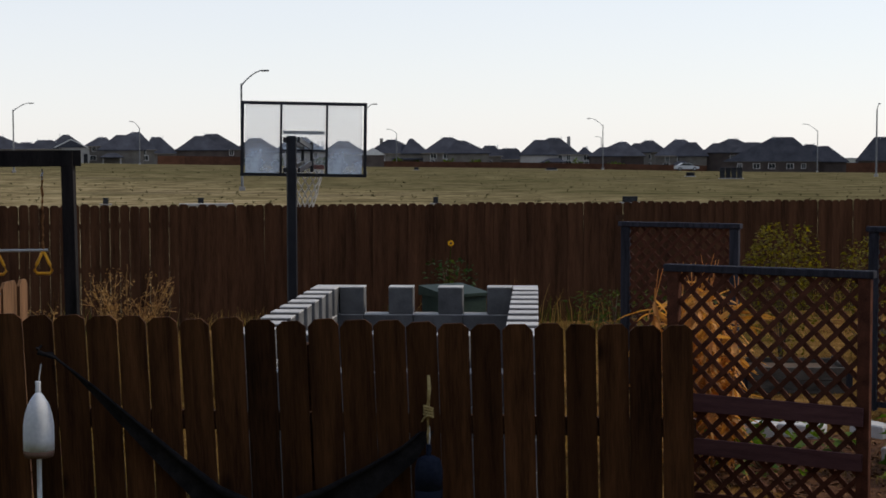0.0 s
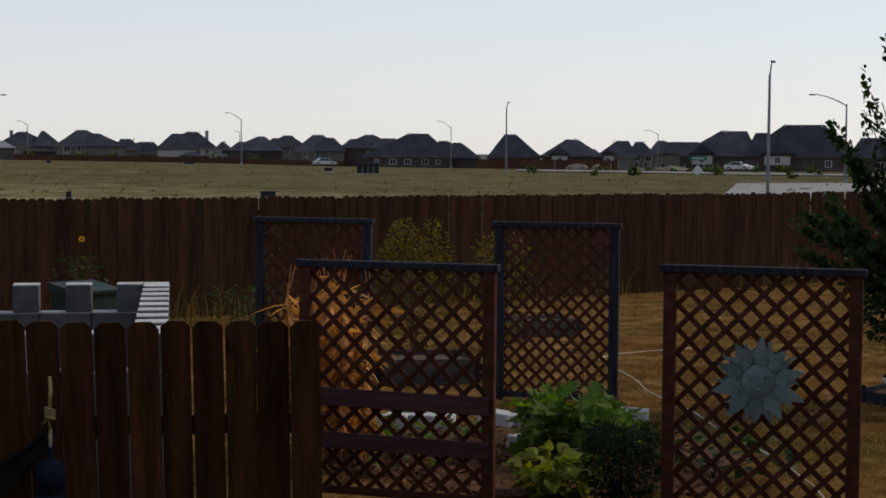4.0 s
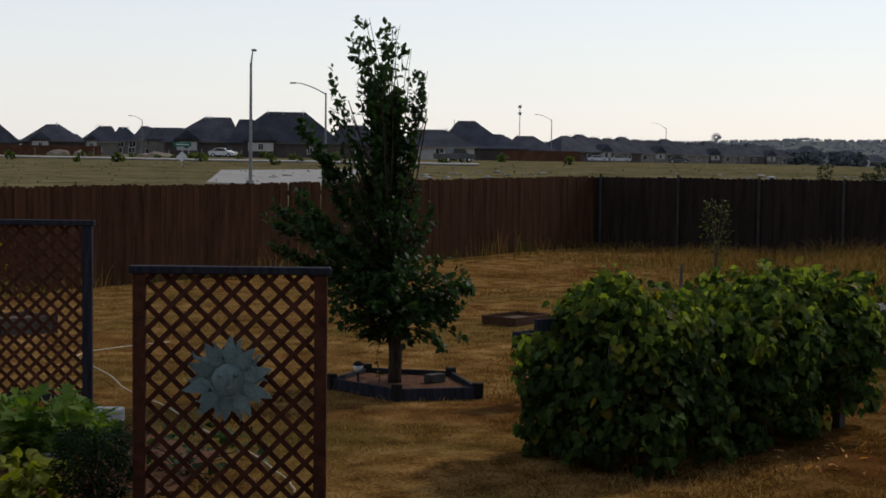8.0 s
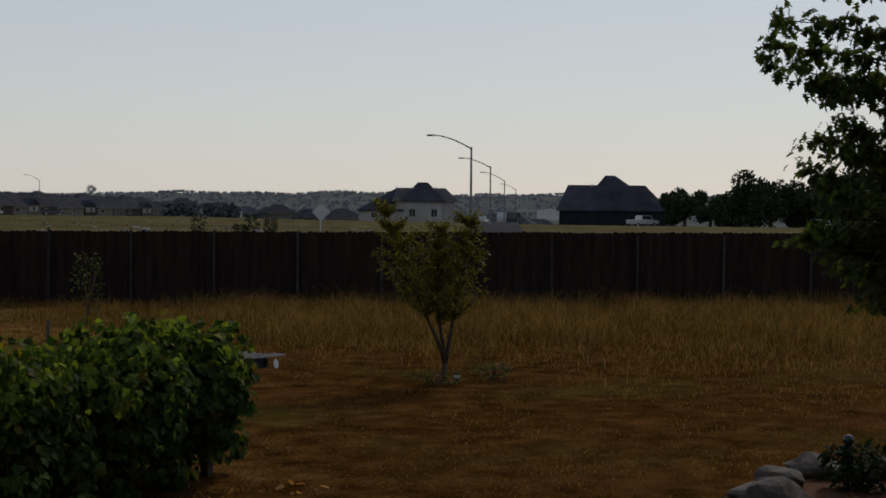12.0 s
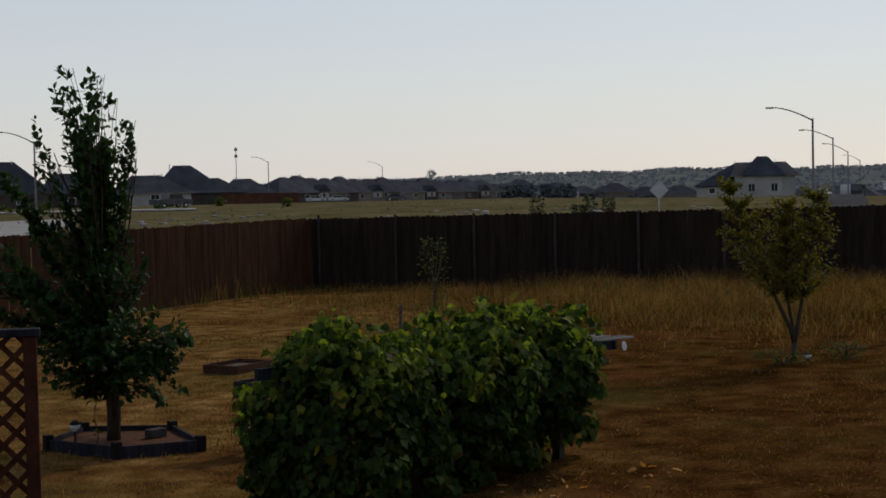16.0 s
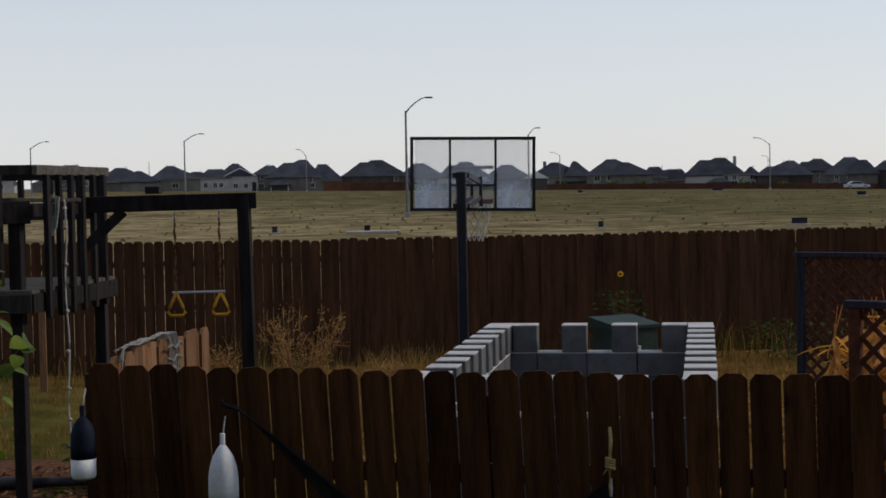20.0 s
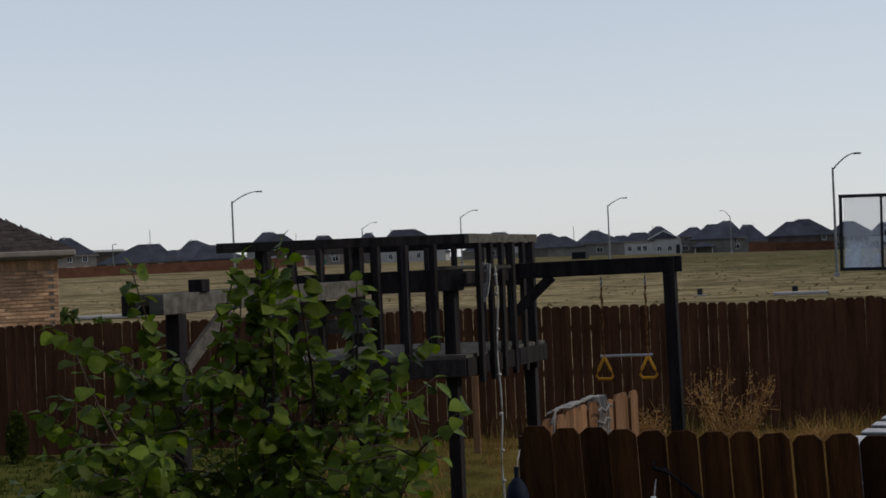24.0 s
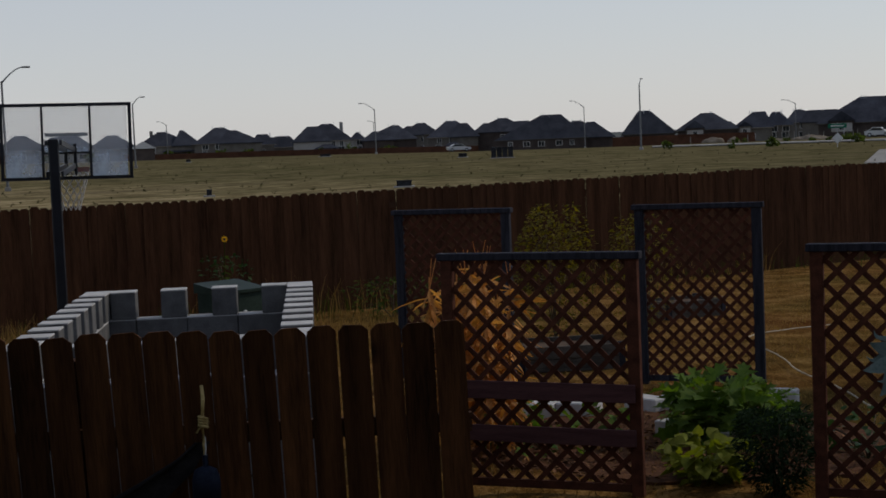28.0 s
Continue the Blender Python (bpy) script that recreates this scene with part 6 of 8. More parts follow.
def pear_tree():
    """An upright young fruit tree: dense below, thin whips at the top."""
    g = rng(21)
    at = Vector((8.66, 15.10, 0))
    t = thing("tree", at, "upright dark-leaved young fruit tree in a timber-edged bed", "tree")
    bm = bmesh.new()
    trunk = [(0, 0, -0.1), (0.01, 0.0, 0.4), (0.0, 0.02, 1.0), (-0.03, 0.0, 1.8), (0.0, 0.0, 2.6), (0.02, 0, 3.2)]
    tube(bm, trunk, [0.092, 0.076, 0.062, 0.045, 0.03, 0.015], 9)
    tips, ways, reach = [], [], []
    for i in range(185):
        z = 0.58 + 2.05 * g.random() ** 1.3
        a = g.uniform(0, 2 * math.pi)
        wide = 1.0 - 0.62 * smooth(1.1, 2.4, z)
        steep = 0.55 + 0.9 * float(smooth(0.6, 2.4, z))
        length = (1.12 * wide if z < 2.2 else 0.9) * g.uniform(0.6, 1.1)
        way = (math.cos(a) * wide, math.sin(a) * wide, steep)
        pts = limb(bm, g, (0.0, 0.0, z), way, length, 0.016, (0, 0, 0.5 if z > 1.2 else -0.35))
        for q in range(2, len(pts)):
            d = np.array(pts[q] - pts[q - 1])
            tips.append(np.array(pts[q]))
            ways.append(unit(d))
            reach.append(1)
    # the drooping skirt
    for i in range(52):
        a = g.uniform(0, 2 * math.pi)
        pts = limb(bm, g, (0, 0, g.uniform(0.50, 1.30)), (math.cos(a), math.sin(a), 0.45), g.uniform(0.55, 1.05), 0.013, (0, 0, -0.9), 6)
        for q in range(2, len(pts)):
            tips.append(np.array(pts[q]))
            ways.append(unit(np.array(pts[q] - pts[q - 1])))
    # a long limb that leans out on one side, one that droops on the other, and bare-looking whips on top
    left, right = np.array([-0.86, 0.5, 0]), np.array([0.86, -0.5, 0])
    for base, way, length, bend in ((1.25, left * 0.75 + [0, 0, 0.9], 1.55, (0, 0, 0.5)), (1.0, left * 0.9 + [0, 0, 0.75], 1.35, (0, 0, 0.3)), (1.45, left * 0.5 + [0, 0, 1.0], 1.75, (0, 0, 0.2)), (1.15, left + [0, 0.1, 0.5], 1.45, (0, 0, 0.1)), (0.95, left + [0, -0.25, 0.55], 1.4, (0, 0, -0.1)), (1.3, left * 0.95 + [0, 0.2, 0.75], 1.3, (0, 0, 0.1)),
                                    (1.2, left * 0.85 + [0, 0.2, 0.65], 1.3, (0, 0, 0.2)), (1.05, left * 0.8 + [0, -0.2, 0.6], 1.2, (0, 0, 0.2)),
                                    (0.75, right * 0.9 + [0, 0, 0.55], 1.15, (0, 0, -1.5)), (0.85, right + [0.1, 0.2, 0.5], 1.05, (0, 0, -0.9)), (0.9, right + [0, -0.2, 0.55], 1.0, (0, 0, -0.6))):
        pts = limb(bm, g, (0, 0, base), way, length, 0.02, bend, 9)
        for q in range(3, len(pts)):
            for _ in range(5):
                d = unit(np.array(pts[q] - pts[q - 1]) + g.normal(0, 0.25 * length / 9, 3))
                tips.append(np.array(pts[q]) + d * g.uniform(0.0, 0.16))
                ways.append(d)
    tv, tw = np.array(tips), np.array(ways)
    v1, f1 = crown_from(g, tv, tw, 0.26, 13500, 0.084, OVAL, 0.15, 0.75, 0.25, 0.6)
    whips, wdir = [], []
    for i in range(26):
        a, rr = g.uniform(0, 2 * math.pi), 0.08 + 0.47 * g.random() ** 1.2
        top = 3.10 + 1.18 * (1 - rr / 0.75) * g.uniform(0.6, 1.05)
        x, y = rr * math.cos(a), rr * math.sin(a)
        pts = limb(bm, g, (x * 0.5, y * 0.5, 2.1), (x * 0.6, y * 0.6, 1.0), top - 2.1, 0.011, (0, 0, 0.1), 8)
        for q in range(2, len(pts)):
            for _ in range(2):
                whips.append(np.array(pts[q]))
                wdir.append(unit(np.array(pts[q] - pts[q - 1])))
    v2, f2 = crown_from(g, np.array(whips), np.array(wdir), 0.14, 2000, 0.080, OVAL, -0.05, 0.6)
    lean = left * 0.055
    for q in bm.verts:
        q.co += Vector(lean) * max(0.0, q.co.z - 0.4)
    v1 += np.maximum(0, v1[:, 2:3] - 0.4) * lean
    v2 += np.maximum(0, v2[:, 2:3] - 0.4) * lean
    # the crown's reach on either side at each height
    tall = (0.35, 0.5, 0.7, 1.0, 1.3, 1.5, 1.8, 2.1, 2.35, 2.6, 3.0, 3.3, 4.4)
    out = (0.75, 0.85, 0.60, 0.88, 0.80, 0.58, 0.46, 0.40, 0.36, 0.36, 0.38, 0.42, 0.45)
    back = (0.15, 0.30, 0.60, 0.80, 1.00, 1.30, 1.58, 1.62, 1.62, 1.20, 1.05, 1.05, 0.9)

    def within(q):
        u = q @ right / np.linalg.norm(right)
        return (u < np.interp(q[:, 2], tall, out)) & (u > -np.interp(q[:, 2], tall, back))

    k = len(OVAL) * 3
    keep = within(v1.reshape(-1, k, 3).mean(1))
    v1 = v1.reshape(-1, k, 3)[keep].reshape(-1, 3)
    f1 = f1.reshape(-1, 2 * (len(OVAL) - 1), 4)[:keep.sum()].reshape(-1, 4)
    v2 -= right * 0.09
    u2 = v2.reshape(-1, k, 3).mean(1) @ right
    slim = (u2 > -0.72) & (u2 < 0.30)
    v2 = v2.reshape(-1, k, 3)[slim].reshape(-1, 3)
    f2 = f2.reshape(-1, 2 * (len(OVAL) - 1), 4)[:slim.sum()].reshape(-1, 4)
    stray = [q for q in bm.verts if not within(np.array(q.co)[None])[0] or (q.co.z > 3.0 and not -0.56 < np.array(q.co) @ right < 0.34)]
    bmesh.ops.delete(bm, geom=stray, context="VERTS")
    part("trunk", bm, BARK, t, "dark slender trunk and limbs", True)
    mass("crown", np.concatenate([v1, v2]), np.concatenate([f1, f2 + len(v1)]), LEAF_PEAR, t, "dense glossy dark green leaves")


pear_tree()


def young_tree():
    g = rng(22)
    at = Vector((19.15, 13.95, -0.02))
    t = thing("tree", at, "small forked tree with yellowing green leaves", "tree")
    bm = bmesh.new()
    tube(bm, [(0, 0, -0.1), (0.0, 0, 0.12), (0.01, 0, 0.29)], [0.05, 0.042, 0.04], 8)
    tips, ways = [], []
    for k, way in enumerate(((-0.26, 0.12, 1), (0.24, -0.1, 1), (0.02, 0.1, 1.0))):
        main = limb(bm, g, (0.01, 0, 0.26), way, 2.40 - 0.2 * k, 0.034, (0.1 * (1 - k), 0, 0.35), 9)
        for q in range(3, len(main)):
            for _ in range(13):
                a = g.uniform(0, 2 * math.pi)
                s = 0.78 * float(1 - 0.62 * smooth(3, 9, q)) * g.uniform(0.5, 1.1)
                pts = limb(bm, g, main[q], (math.cos(a), math.sin(a), 0.45), s, 0.008, (0, 0, 0.4), 4)
                for j in range(1, len(pts)):
                    tips.append(np.array(pts[j]))
                    ways.append(unit(np.array(pts[j] - pts[j - 1])))
    v, f = crown_from(g, np.array(tips), np.array(ways), 0.16, 9000, 0.058, OVAL, 0.5, 0.7)
    lean = np.array([-0.59, 0.81, 0]) * 0.085
    v += np.maximum(0, v[:, 2:3] - 0.5) * lean
    for q in bm.verts:
        q.co += Vector(lean) * max(0.0, q.co.z - 0.5)
    part("trunk", bm, BARK, t, "", True)
    mass("crown", v, f, LEAF_YOUNG, t, "thin yellowish green leaves")


young_tree()


def maple():
    """The crown of a large maple; its trunk stands just outside the view."""
    g = rng(23)
    at = spot(74.4, 11.6)
    t = thing("tree", at, "large maple with drooping lobed leaves over the rock bed", "tree")
    bm = bmesh.new()
    tube(bm, [(0, 0, -0.1), (0.02, 0, 0.8), (-0.03, 0.02, 1.6), (0.0, 0, 2.6), (0.05, 0, 4.2), (0, 0, 5.4)], [0.17, 0.14, 0.125, 0.11, 0.07, 0.03], 10)
    tips, ways = [], []
    left = Vector((-0.326, 0.946, 0))

    def fill(n, centre, across, deep, high, squash=0.0):
        for _ in range(n):
            q = unit(g.normal(0, 1, 3)) * g.random() ** 0.4
            e = np.array(centre) + np.array(left) * q[0] * across + np.array([0.946, 0.326, 0]) * q[1] * deep + np.array([0, 0, q[2] * high - squash * abs(q[0])])
            root = np.array([0, 0, e[2] * 0.8 + 0.1])
            mid = root * 0.35 + e * 0.65 + np.array([0, 0, 0.12])
            tube(bm, [Vector(root), Vector(mid), Vector(e)], [0.007, 0.004, 0.002], 4)
            tips.append(e)
            ways.append(unit(e - mid + g.normal(0, 0.1, 3)))

    fill(250, tuple(left * 0.80 + Vector((0, 0, 2.48))), 0.74, 0.75, 0.62)
    fill(190, (-0.05, 0.0, 4.65), 1.10, 1.1, 0.95, 0.25)
    # boughs: from, across and up, and to; a gap of sky lies between the low and the high ones
    for a, za, b, zb in ((0.2, 3.25, 1.64, 3.72), (0.3, 3.30, 1.40, 3.54), (0.2, 3.3, 1.34, 3.86), (0.1, 3.5, 1.55, 4.10), (0.0, 3.7, 1.25, 4.45), (0.1, 3.4, 1.62, 3.90), (0.0, 3.5, 0.9, 3.75),
                         (0.7, 2.6, 1.53, 3.08), (0.7, 2.7, 1.22, 3.24), (0.6, 2.7, 1.02, 3.26), (0.8, 2.4, 1.50, 2.84), (0.8, 2.2, 1.48, 2.52)):
        d = left * (b - a) + Vector((0, 0, zb - za))
        pts = limb(bm, g, left * a + Vector((g.uniform(-0.15, 0.15), 0, za)), d + Vector((0, 0, 0.1)), d.length * 1.03, 0.02, (0, 0, -0.3), 9)
        for q in range(3, len(pts)):
            for _ in range(4):
                w = unit(np.array(pts[q] - pts[q - 1]) * 3 + g.normal(0, 0.5, 3))
                e = np.array(pts[q]) + w * g.uniform(0.04, 0.22)
                tube(bm, [pts[q], Vector(e)], [0.005, 0.002], 4)
                tips.append(e)
                ways.append(w)
    v, f = crown_from(g, np.array(tips), np.array(ways), 0.20, 9000, 0.074, PALM, 1.1, 0.5)
    part("trunk", bm, BARK, t, "", True)
    mass("crown", v, f, LEAF_MAPLE, t, "dark lobed leaves with gaps of sky")


maple()


def redbud():
    """Many-stemmed young tree with large heart leaves set in two rows along arching shoots."""
    g = rng(24)
    at = spot(-28.2, 6.5)
    t = thing("tree", at, "young many-stemmed tree with large heart-shaped leaves", "tree")
    bm = bmesh.new()
    side = Vector((math.cos(radians(26.6)), math.sin(radians(26.6)), 0))
    back = Vector((-side.y, side.x, 0))
    P, W, U, S = [], [], [], []

    def leafed(pts, first, size, space=0.030):
        """Leaves on short stalks, now on one hand, now on the other, hanging over."""
        run, hand = 0.0, 1
        for a, b in zip(pts[first:], pts[first + 1:]):
            d = (b - a).normalized()
            across = d.cross(Vector((0, 0, 1)))
            across = across.normalized() if across.length > 0.1 else side
            n = max(1, round((b - a).length / space))
            for k in range(n):
                hand = -hand
                spin = Vector(g.normal(0, 0.40, 3))
                w = (across * hand * 0.9 + d * 0.35 + Vector((0, 0, -0.55)) + spin).normalized()
                P.append(np.array(a.lerp(b, (k + g.random()) / n) + w * 0.025))
                W.append(np.array(w))
                U.append(unit(np.array([0, 0, 1.0]) - np.array(back) * 0.45 + g.normal(0, 0.40, 3)))
                S.append(size * g.uniform(0.65, 1.25))
        P.append(np.array(pts[-1]))
        W.append(np.array((pts[-1] - pts[-2]).normalized() + Vector((0, 0, -0.4))))
        U.append(np.array([0, 0, 1.0]))
        S.append(size * 0.8)

    joints = []
    for i in range(15):
        u = -1 + 2 * i / 14
        w = side * (0.42 * u) + back * g.uniform(-0.3, 0.3) + Vector((0, 0, 1.0))
        pts = limb(bm, g, side * (0.12 * u) + Vector((0, 0, 0.1)), w, 2.05 - 0.25 * u * u + g.uniform(-0.15, 0.15), 0.018, (0, 0, 0.25), 10)
        joints += [(p, u) for p in pts[3:]]
        leafed(pts, 6, 0.062)
    for p, u in joints:
        for _ in range(4):
            d = side * g.uniform(-1, 1) + back * g.uniform(-0.9, 0.5) + Vector((0, 0, g.uniform(0.1, 0.9)))
            leafed(limb(bm, g, p, d, g.uniform(0.20, 0.46), 0.006, (0, 0, -0.5), 5), 1, 0.066)
    # the long shoots: where each springs from, across and up, and where it ends
    for a, za, b, zb in ((0.0, 2.1, 0.06, 2.78), (0.05, 2.1, 0.12, 2.66), (-0.2, 2.0, -0.26, 2.74), (0.2, 2.0, 0.27, 2.70), (-0.3, 2.0, -0.58, 2.66), (-0.3, 2.1, -0.84, 2.42), (-0.3, 1.75, -0.88, 2.10),
                         (-0.3, 1.9, -0.70, 2.30), (0.25, 1.9, 0.52, 2.48), (0.3, 1.7, 0.62, 2.10), (-0.1, 2.1, -0.12, 2.60), (0.35, 2.0, 0.42, 2.60), (-0.35, 1.6, -0.80, 1.85), (0.0, 2.0, 0.02, 2.62)):
        d = side * (b - a) + Vector((0, 0, zb - za)) + back * g.uniform(-0.1, 0.1)
        leafed(limb(bm, g, side * a + Vector((0, 0, za)), d + Vector((0, 0, 0.12)), d.length * 1.03, 0.009, (0, 0, -0.25), 8), 2, 0.068, 0.016)
    P, W, U, S = np.array(P), np.array(W), np.array(U), np.array(S)
    reach = P @ np.array(side)
    ok = (reach > -0.94) & (reach < 0.35 + 0.40 * smooth(1.2, 2.0, P[:, 2]))
    v, f = leaves(P[ok], W[ok], U[ok], S[ok], ROUND, 0.2)
    stray = [q for q in bm.verts if not -0.94 < q.co.dot(side) < 0.35 + 0.40 * float(smooth(1.2, 2.0, q.co.z))]
    bmesh.ops.delete(bm, geom=stray, context="VERTS")
    part("trunk", bm, BARK, t, "thin brown stems", True)
    mass("crown", v, f, LEAF_BUD, t, "broad heart-shaped green leaves")


redbud()


# ---- grape arbour ----
def arbour():
    t = thing("grape_arbour", (9.72, 10.95, 0), "low timber grape arbour buried in broad vine leaves", "grapevine", turn=10)
    g = rng(25)
    for x in (-1.75, -0.15, 1.42):
        for y in (-0.3, 0.3):
            part("post", boxed((x, y, 0.54), (0.09, 0.09, 1.12), None, 0.005), GREYWOOD, t)
    for y, start in ((-0.3, -1.55), (0.3, -2.08)):
        part("rail", bar(bmesh.new(), (start, y, 1.17), (2.42, y, 1.03), 0.04, 0.10), POSTBLUE, t)
    for k in range(7):
        y = -0.36 + k * 0.12
        part("slat", bar(bmesh.new(), (0.9, y, 1.145), (2.66 + 0.06 * math.sin(k * 2.1), y - 0.03, 1.095), 0.035, 0.02), BLEACHED, t, "bleached arbour slat")
    part("tag", lathe(bmesh.new(), [(0.01, -0.003), (0.045, -0.003), (0.045, 0.003), (0.01, 0.003)], 14, pose(2.46, -0.42, 1.02, 75, 0, -35) @ Matrix.Diagonal((0.6, 1.1, 1, 1))), BARWHITE, t, "white oval plant tag")
    part("end_rail", bar(bmesh.new(), (2.42, -0.34, 1.03), (2.42, 0.32, 1.03), 0.04, 0.09), POSTBLUE, t)
    for x, y in ((-1.5, -0.2), (-0.3, 0.15), (0.8, -0.15), (1.5, 0.2)):
        bm = bmesh.new()
        pts = [(x, y, -0.05)]
        for k in range(7):
            pts.append((x + g.normal(0, 0.04), y + g.normal(0, 0.04), 0.2 + k * 0.18))
        tube(bm, pts, [0.035] * 5 + [0.025] * 3, 7)
        part("vine_stem", bm, VINEWOOD, t, "gnarled brown vine stem", True)
    P, W, U = [], [], []

    def crest(x):
        return 1.40 + 0.06 * math.sin(x * 3.1 + 0.6) + 0.04 * math.sin(x * 7.3) + 0.06 * math.sin(x * 1.3 - 0.4) + 0.16 * math.exp(-((x + 1.25) / 0.16) ** 2) - 0.22 * math.exp(-((x + 1.9) / 0.3) ** 2)

    def put(p, out, droop):
        P.append(p)
        W.append(unit(np.array([g.normal(0, 0.55), out[1] * 0.7 + g.normal(0, 0.35), -0.6 * droop + g.normal(0, 0.35)]) + np.array(out) * 0.3))
        U.append(unit(np.array([out[0] * 0.5, out[1] * 0.5, 1.0]) + g.normal(0, 0.75, 3)))

    def clump(c, r, n, out):
        """A rounded tuft: leaves lie on its outside like shingles and droop."""
        for _ in range(n):
            q = unit(g.normal(0, 1, 3) + np.array(out) * 0.9 + np.array([0, 0, 0.25]))
            flat_reach = math.hypot(q[0], q[1])
            p = np.array(c) + q * r * g.uniform(0.75, 1.08) * np.array([1.15, 1.0, 0.8]) - np.array([0, 0, 0.35 * r * flat_reach ** 2])
            p[2] = max(0.07, p[2])
            P.append(p)
            W.append(unit(np.array([q[0], q[1], -1.0]) + g.normal(0, 0.45, 3)))
            U.append(unit(q + np.array([0, 0, 0.35]) + g.normal(0, 0.48, 3)))

    # the roof, heaped up in tufts of uneven size
    for k in range(150):
        x = -1.82 + 3.67 * (k + g.random()) / 150
        y = g.uniform(-0.52 + 0.5 * max(0.0, x - 1.35), 0.52)
        r = g.uniform(0.12, 0.25)
        clump((x, y, crest(x) - 0.38 * abs(y) ** 1.7 - 0.62 * r + g.normal(0, 0.075) - 0.25 * max(0.0, x - 1.6)), r, int(980 * r * r) + 22, (0, y, 0.6))
    for _ in range(55):
        x, y = g.uniform(-1.85, 1.6), g.uniform(-0.4, 0.4)
        for j in range(6):
            put((x + 0.05 * j * math.sin(x * 5), y, crest(x) - 0.05 + (0.018 + 0.022 * abs(math.sin(x * 37))) * j), (0.3, y, 0.5), 0.2)
    # tufts that spill over the edges, with holes between them lower down
    for side in (-1, 1):
        for col in range(19):
            x = -1.78 + (3.25 if side < 0 else 3.58) * (col + g.uniform(0.2, 0.8)) / 19
            low = 0.10 + 0.05 * (1 + math.sin(x * 5.3 + 1.0 + side))
            if x > 0.75:
                low += 0.22 + 0.25 * (x - 0.75)
            if x > 1.45:
                low = 0.66
            inner = col % 4 == 2 or g.random() < 0.10  # hollows between the hanging drapes
            z = crest(x) - 0.30
            while z > low:
                r = 0.08 + 0.16 * g.random() ** 1.3
                if g.random() < ((0.45 if z > 0.8 else 0.35) if inner else (1.0 if z > 0.8 else 0.90)):
                    clump((x + g.normal(0, 0.05), side * ((0.30 if inner else 0.58) + 0.06 * math.sin(x * 4.2 + z * 3) + g.normal(0, 0.085)), z), r, int(960 * r * r) + 18, (0, side * 0.9, 0.1))
                z -= r * g.uniform(0.75, 1.15)
            if col % 2 == 0:
                pts = [Vector((x, side * 0.55, crest(x) - 0.2 - (crest(x) - low) * q / 4)) for q in range(5)]
                part("cane", tube(bmesh.new(), [v + Vector(g.normal(0, 0.03, 3)) for v in pts], [0.008, 0.007, 0.006, 0.005, 0.003], 5), VINEWOOD, t)
    for _ in range(34):
        clump((g.uniform(-1.7, 0.7), g.uniform(-0.3, 0.3), g.uniform(0.15, 0.9)), g.uniform(0.14, 0.22), 16, (0, 0, 0))
    for x, foot in ((-1.82, 0.15), (1.80, 0.74), (1.45, 0.2)):
        for col in range(2 if x > 1.7 else 0, 6):
            z = crest(x) - 0.3
            while z > foot:
                r = g.uniform(0.12, 0.2)
                clump((x + g.normal(0, 0.05), -0.45 + 0.18 * col + g.normal(0, 0.05), z), r, int(960 * r * r) + 18, (math.copysign(0.9, x), 0, 0.1))
                z -= r * g.uniform(0.8, 1.2)
    # loose shoots that arch out of the mass and trail
    for k in range(90):
        a = g.uniform(0, 2 * math.pi)
        x, side = g.uniform(-1.85, 1.5), -1 if g.random() < 0.7 else 1
        y, z = side * g.uniform(0.35, 0.62), crest(x) - g.uniform(0.0, 0.65)
        n, way, rise = int(g.integers(7, 15)), np.array([0.5 * math.cos(a), side * 0.55, 0.0]), g.uniform(0.02, 0.16)
        for j in range(n):
            s = j / n * 0.42
            put(np.array([x, y, z]) + way * s * (1 - s) + np.array([0, 0, rise * 3 * s - 2.6 * s * s]) + g.normal(0, 0.018, 3), (way[0], side * 0.7, 0.1), 0.9)
    P, W, U = np.array(P), np.array(W), np.array(U)
    size = 0.070 * g.uniform(0.5, 1.5, len(P))
    turn = g.random(len(P)) < 0.045
    # the nearer the crest, the more leaves take the sunlit colour
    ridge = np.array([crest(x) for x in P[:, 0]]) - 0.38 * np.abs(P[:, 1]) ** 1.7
    toplit = ~turn & (g.random(len(P)) < 0.62 * smooth(-0.30, -0.02, P[:, 2] - ridge))
    others = ~turn & ~toplit
    v, f = leaves(P[others], W[others], U[others], size[others] * 1.06, LOBED, 0.22)
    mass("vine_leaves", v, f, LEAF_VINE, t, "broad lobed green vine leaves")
    v, f = leaves(P[toplit], W[toplit], U[toplit], size[toplit], GRAPE, 0.22)
    mass("young_leaves", v, f, LEAF_TOPLIT, t, "pale vine leaves near the crest, coloured as if sunlit")
    v, f = leaves(P[turn], W[turn], U[turn], size[turn], GRAPE, 0.22)
    mass("turning_leaves", v, f, LEAF_TURN, t, "yellowing vine leaves")


arbour()


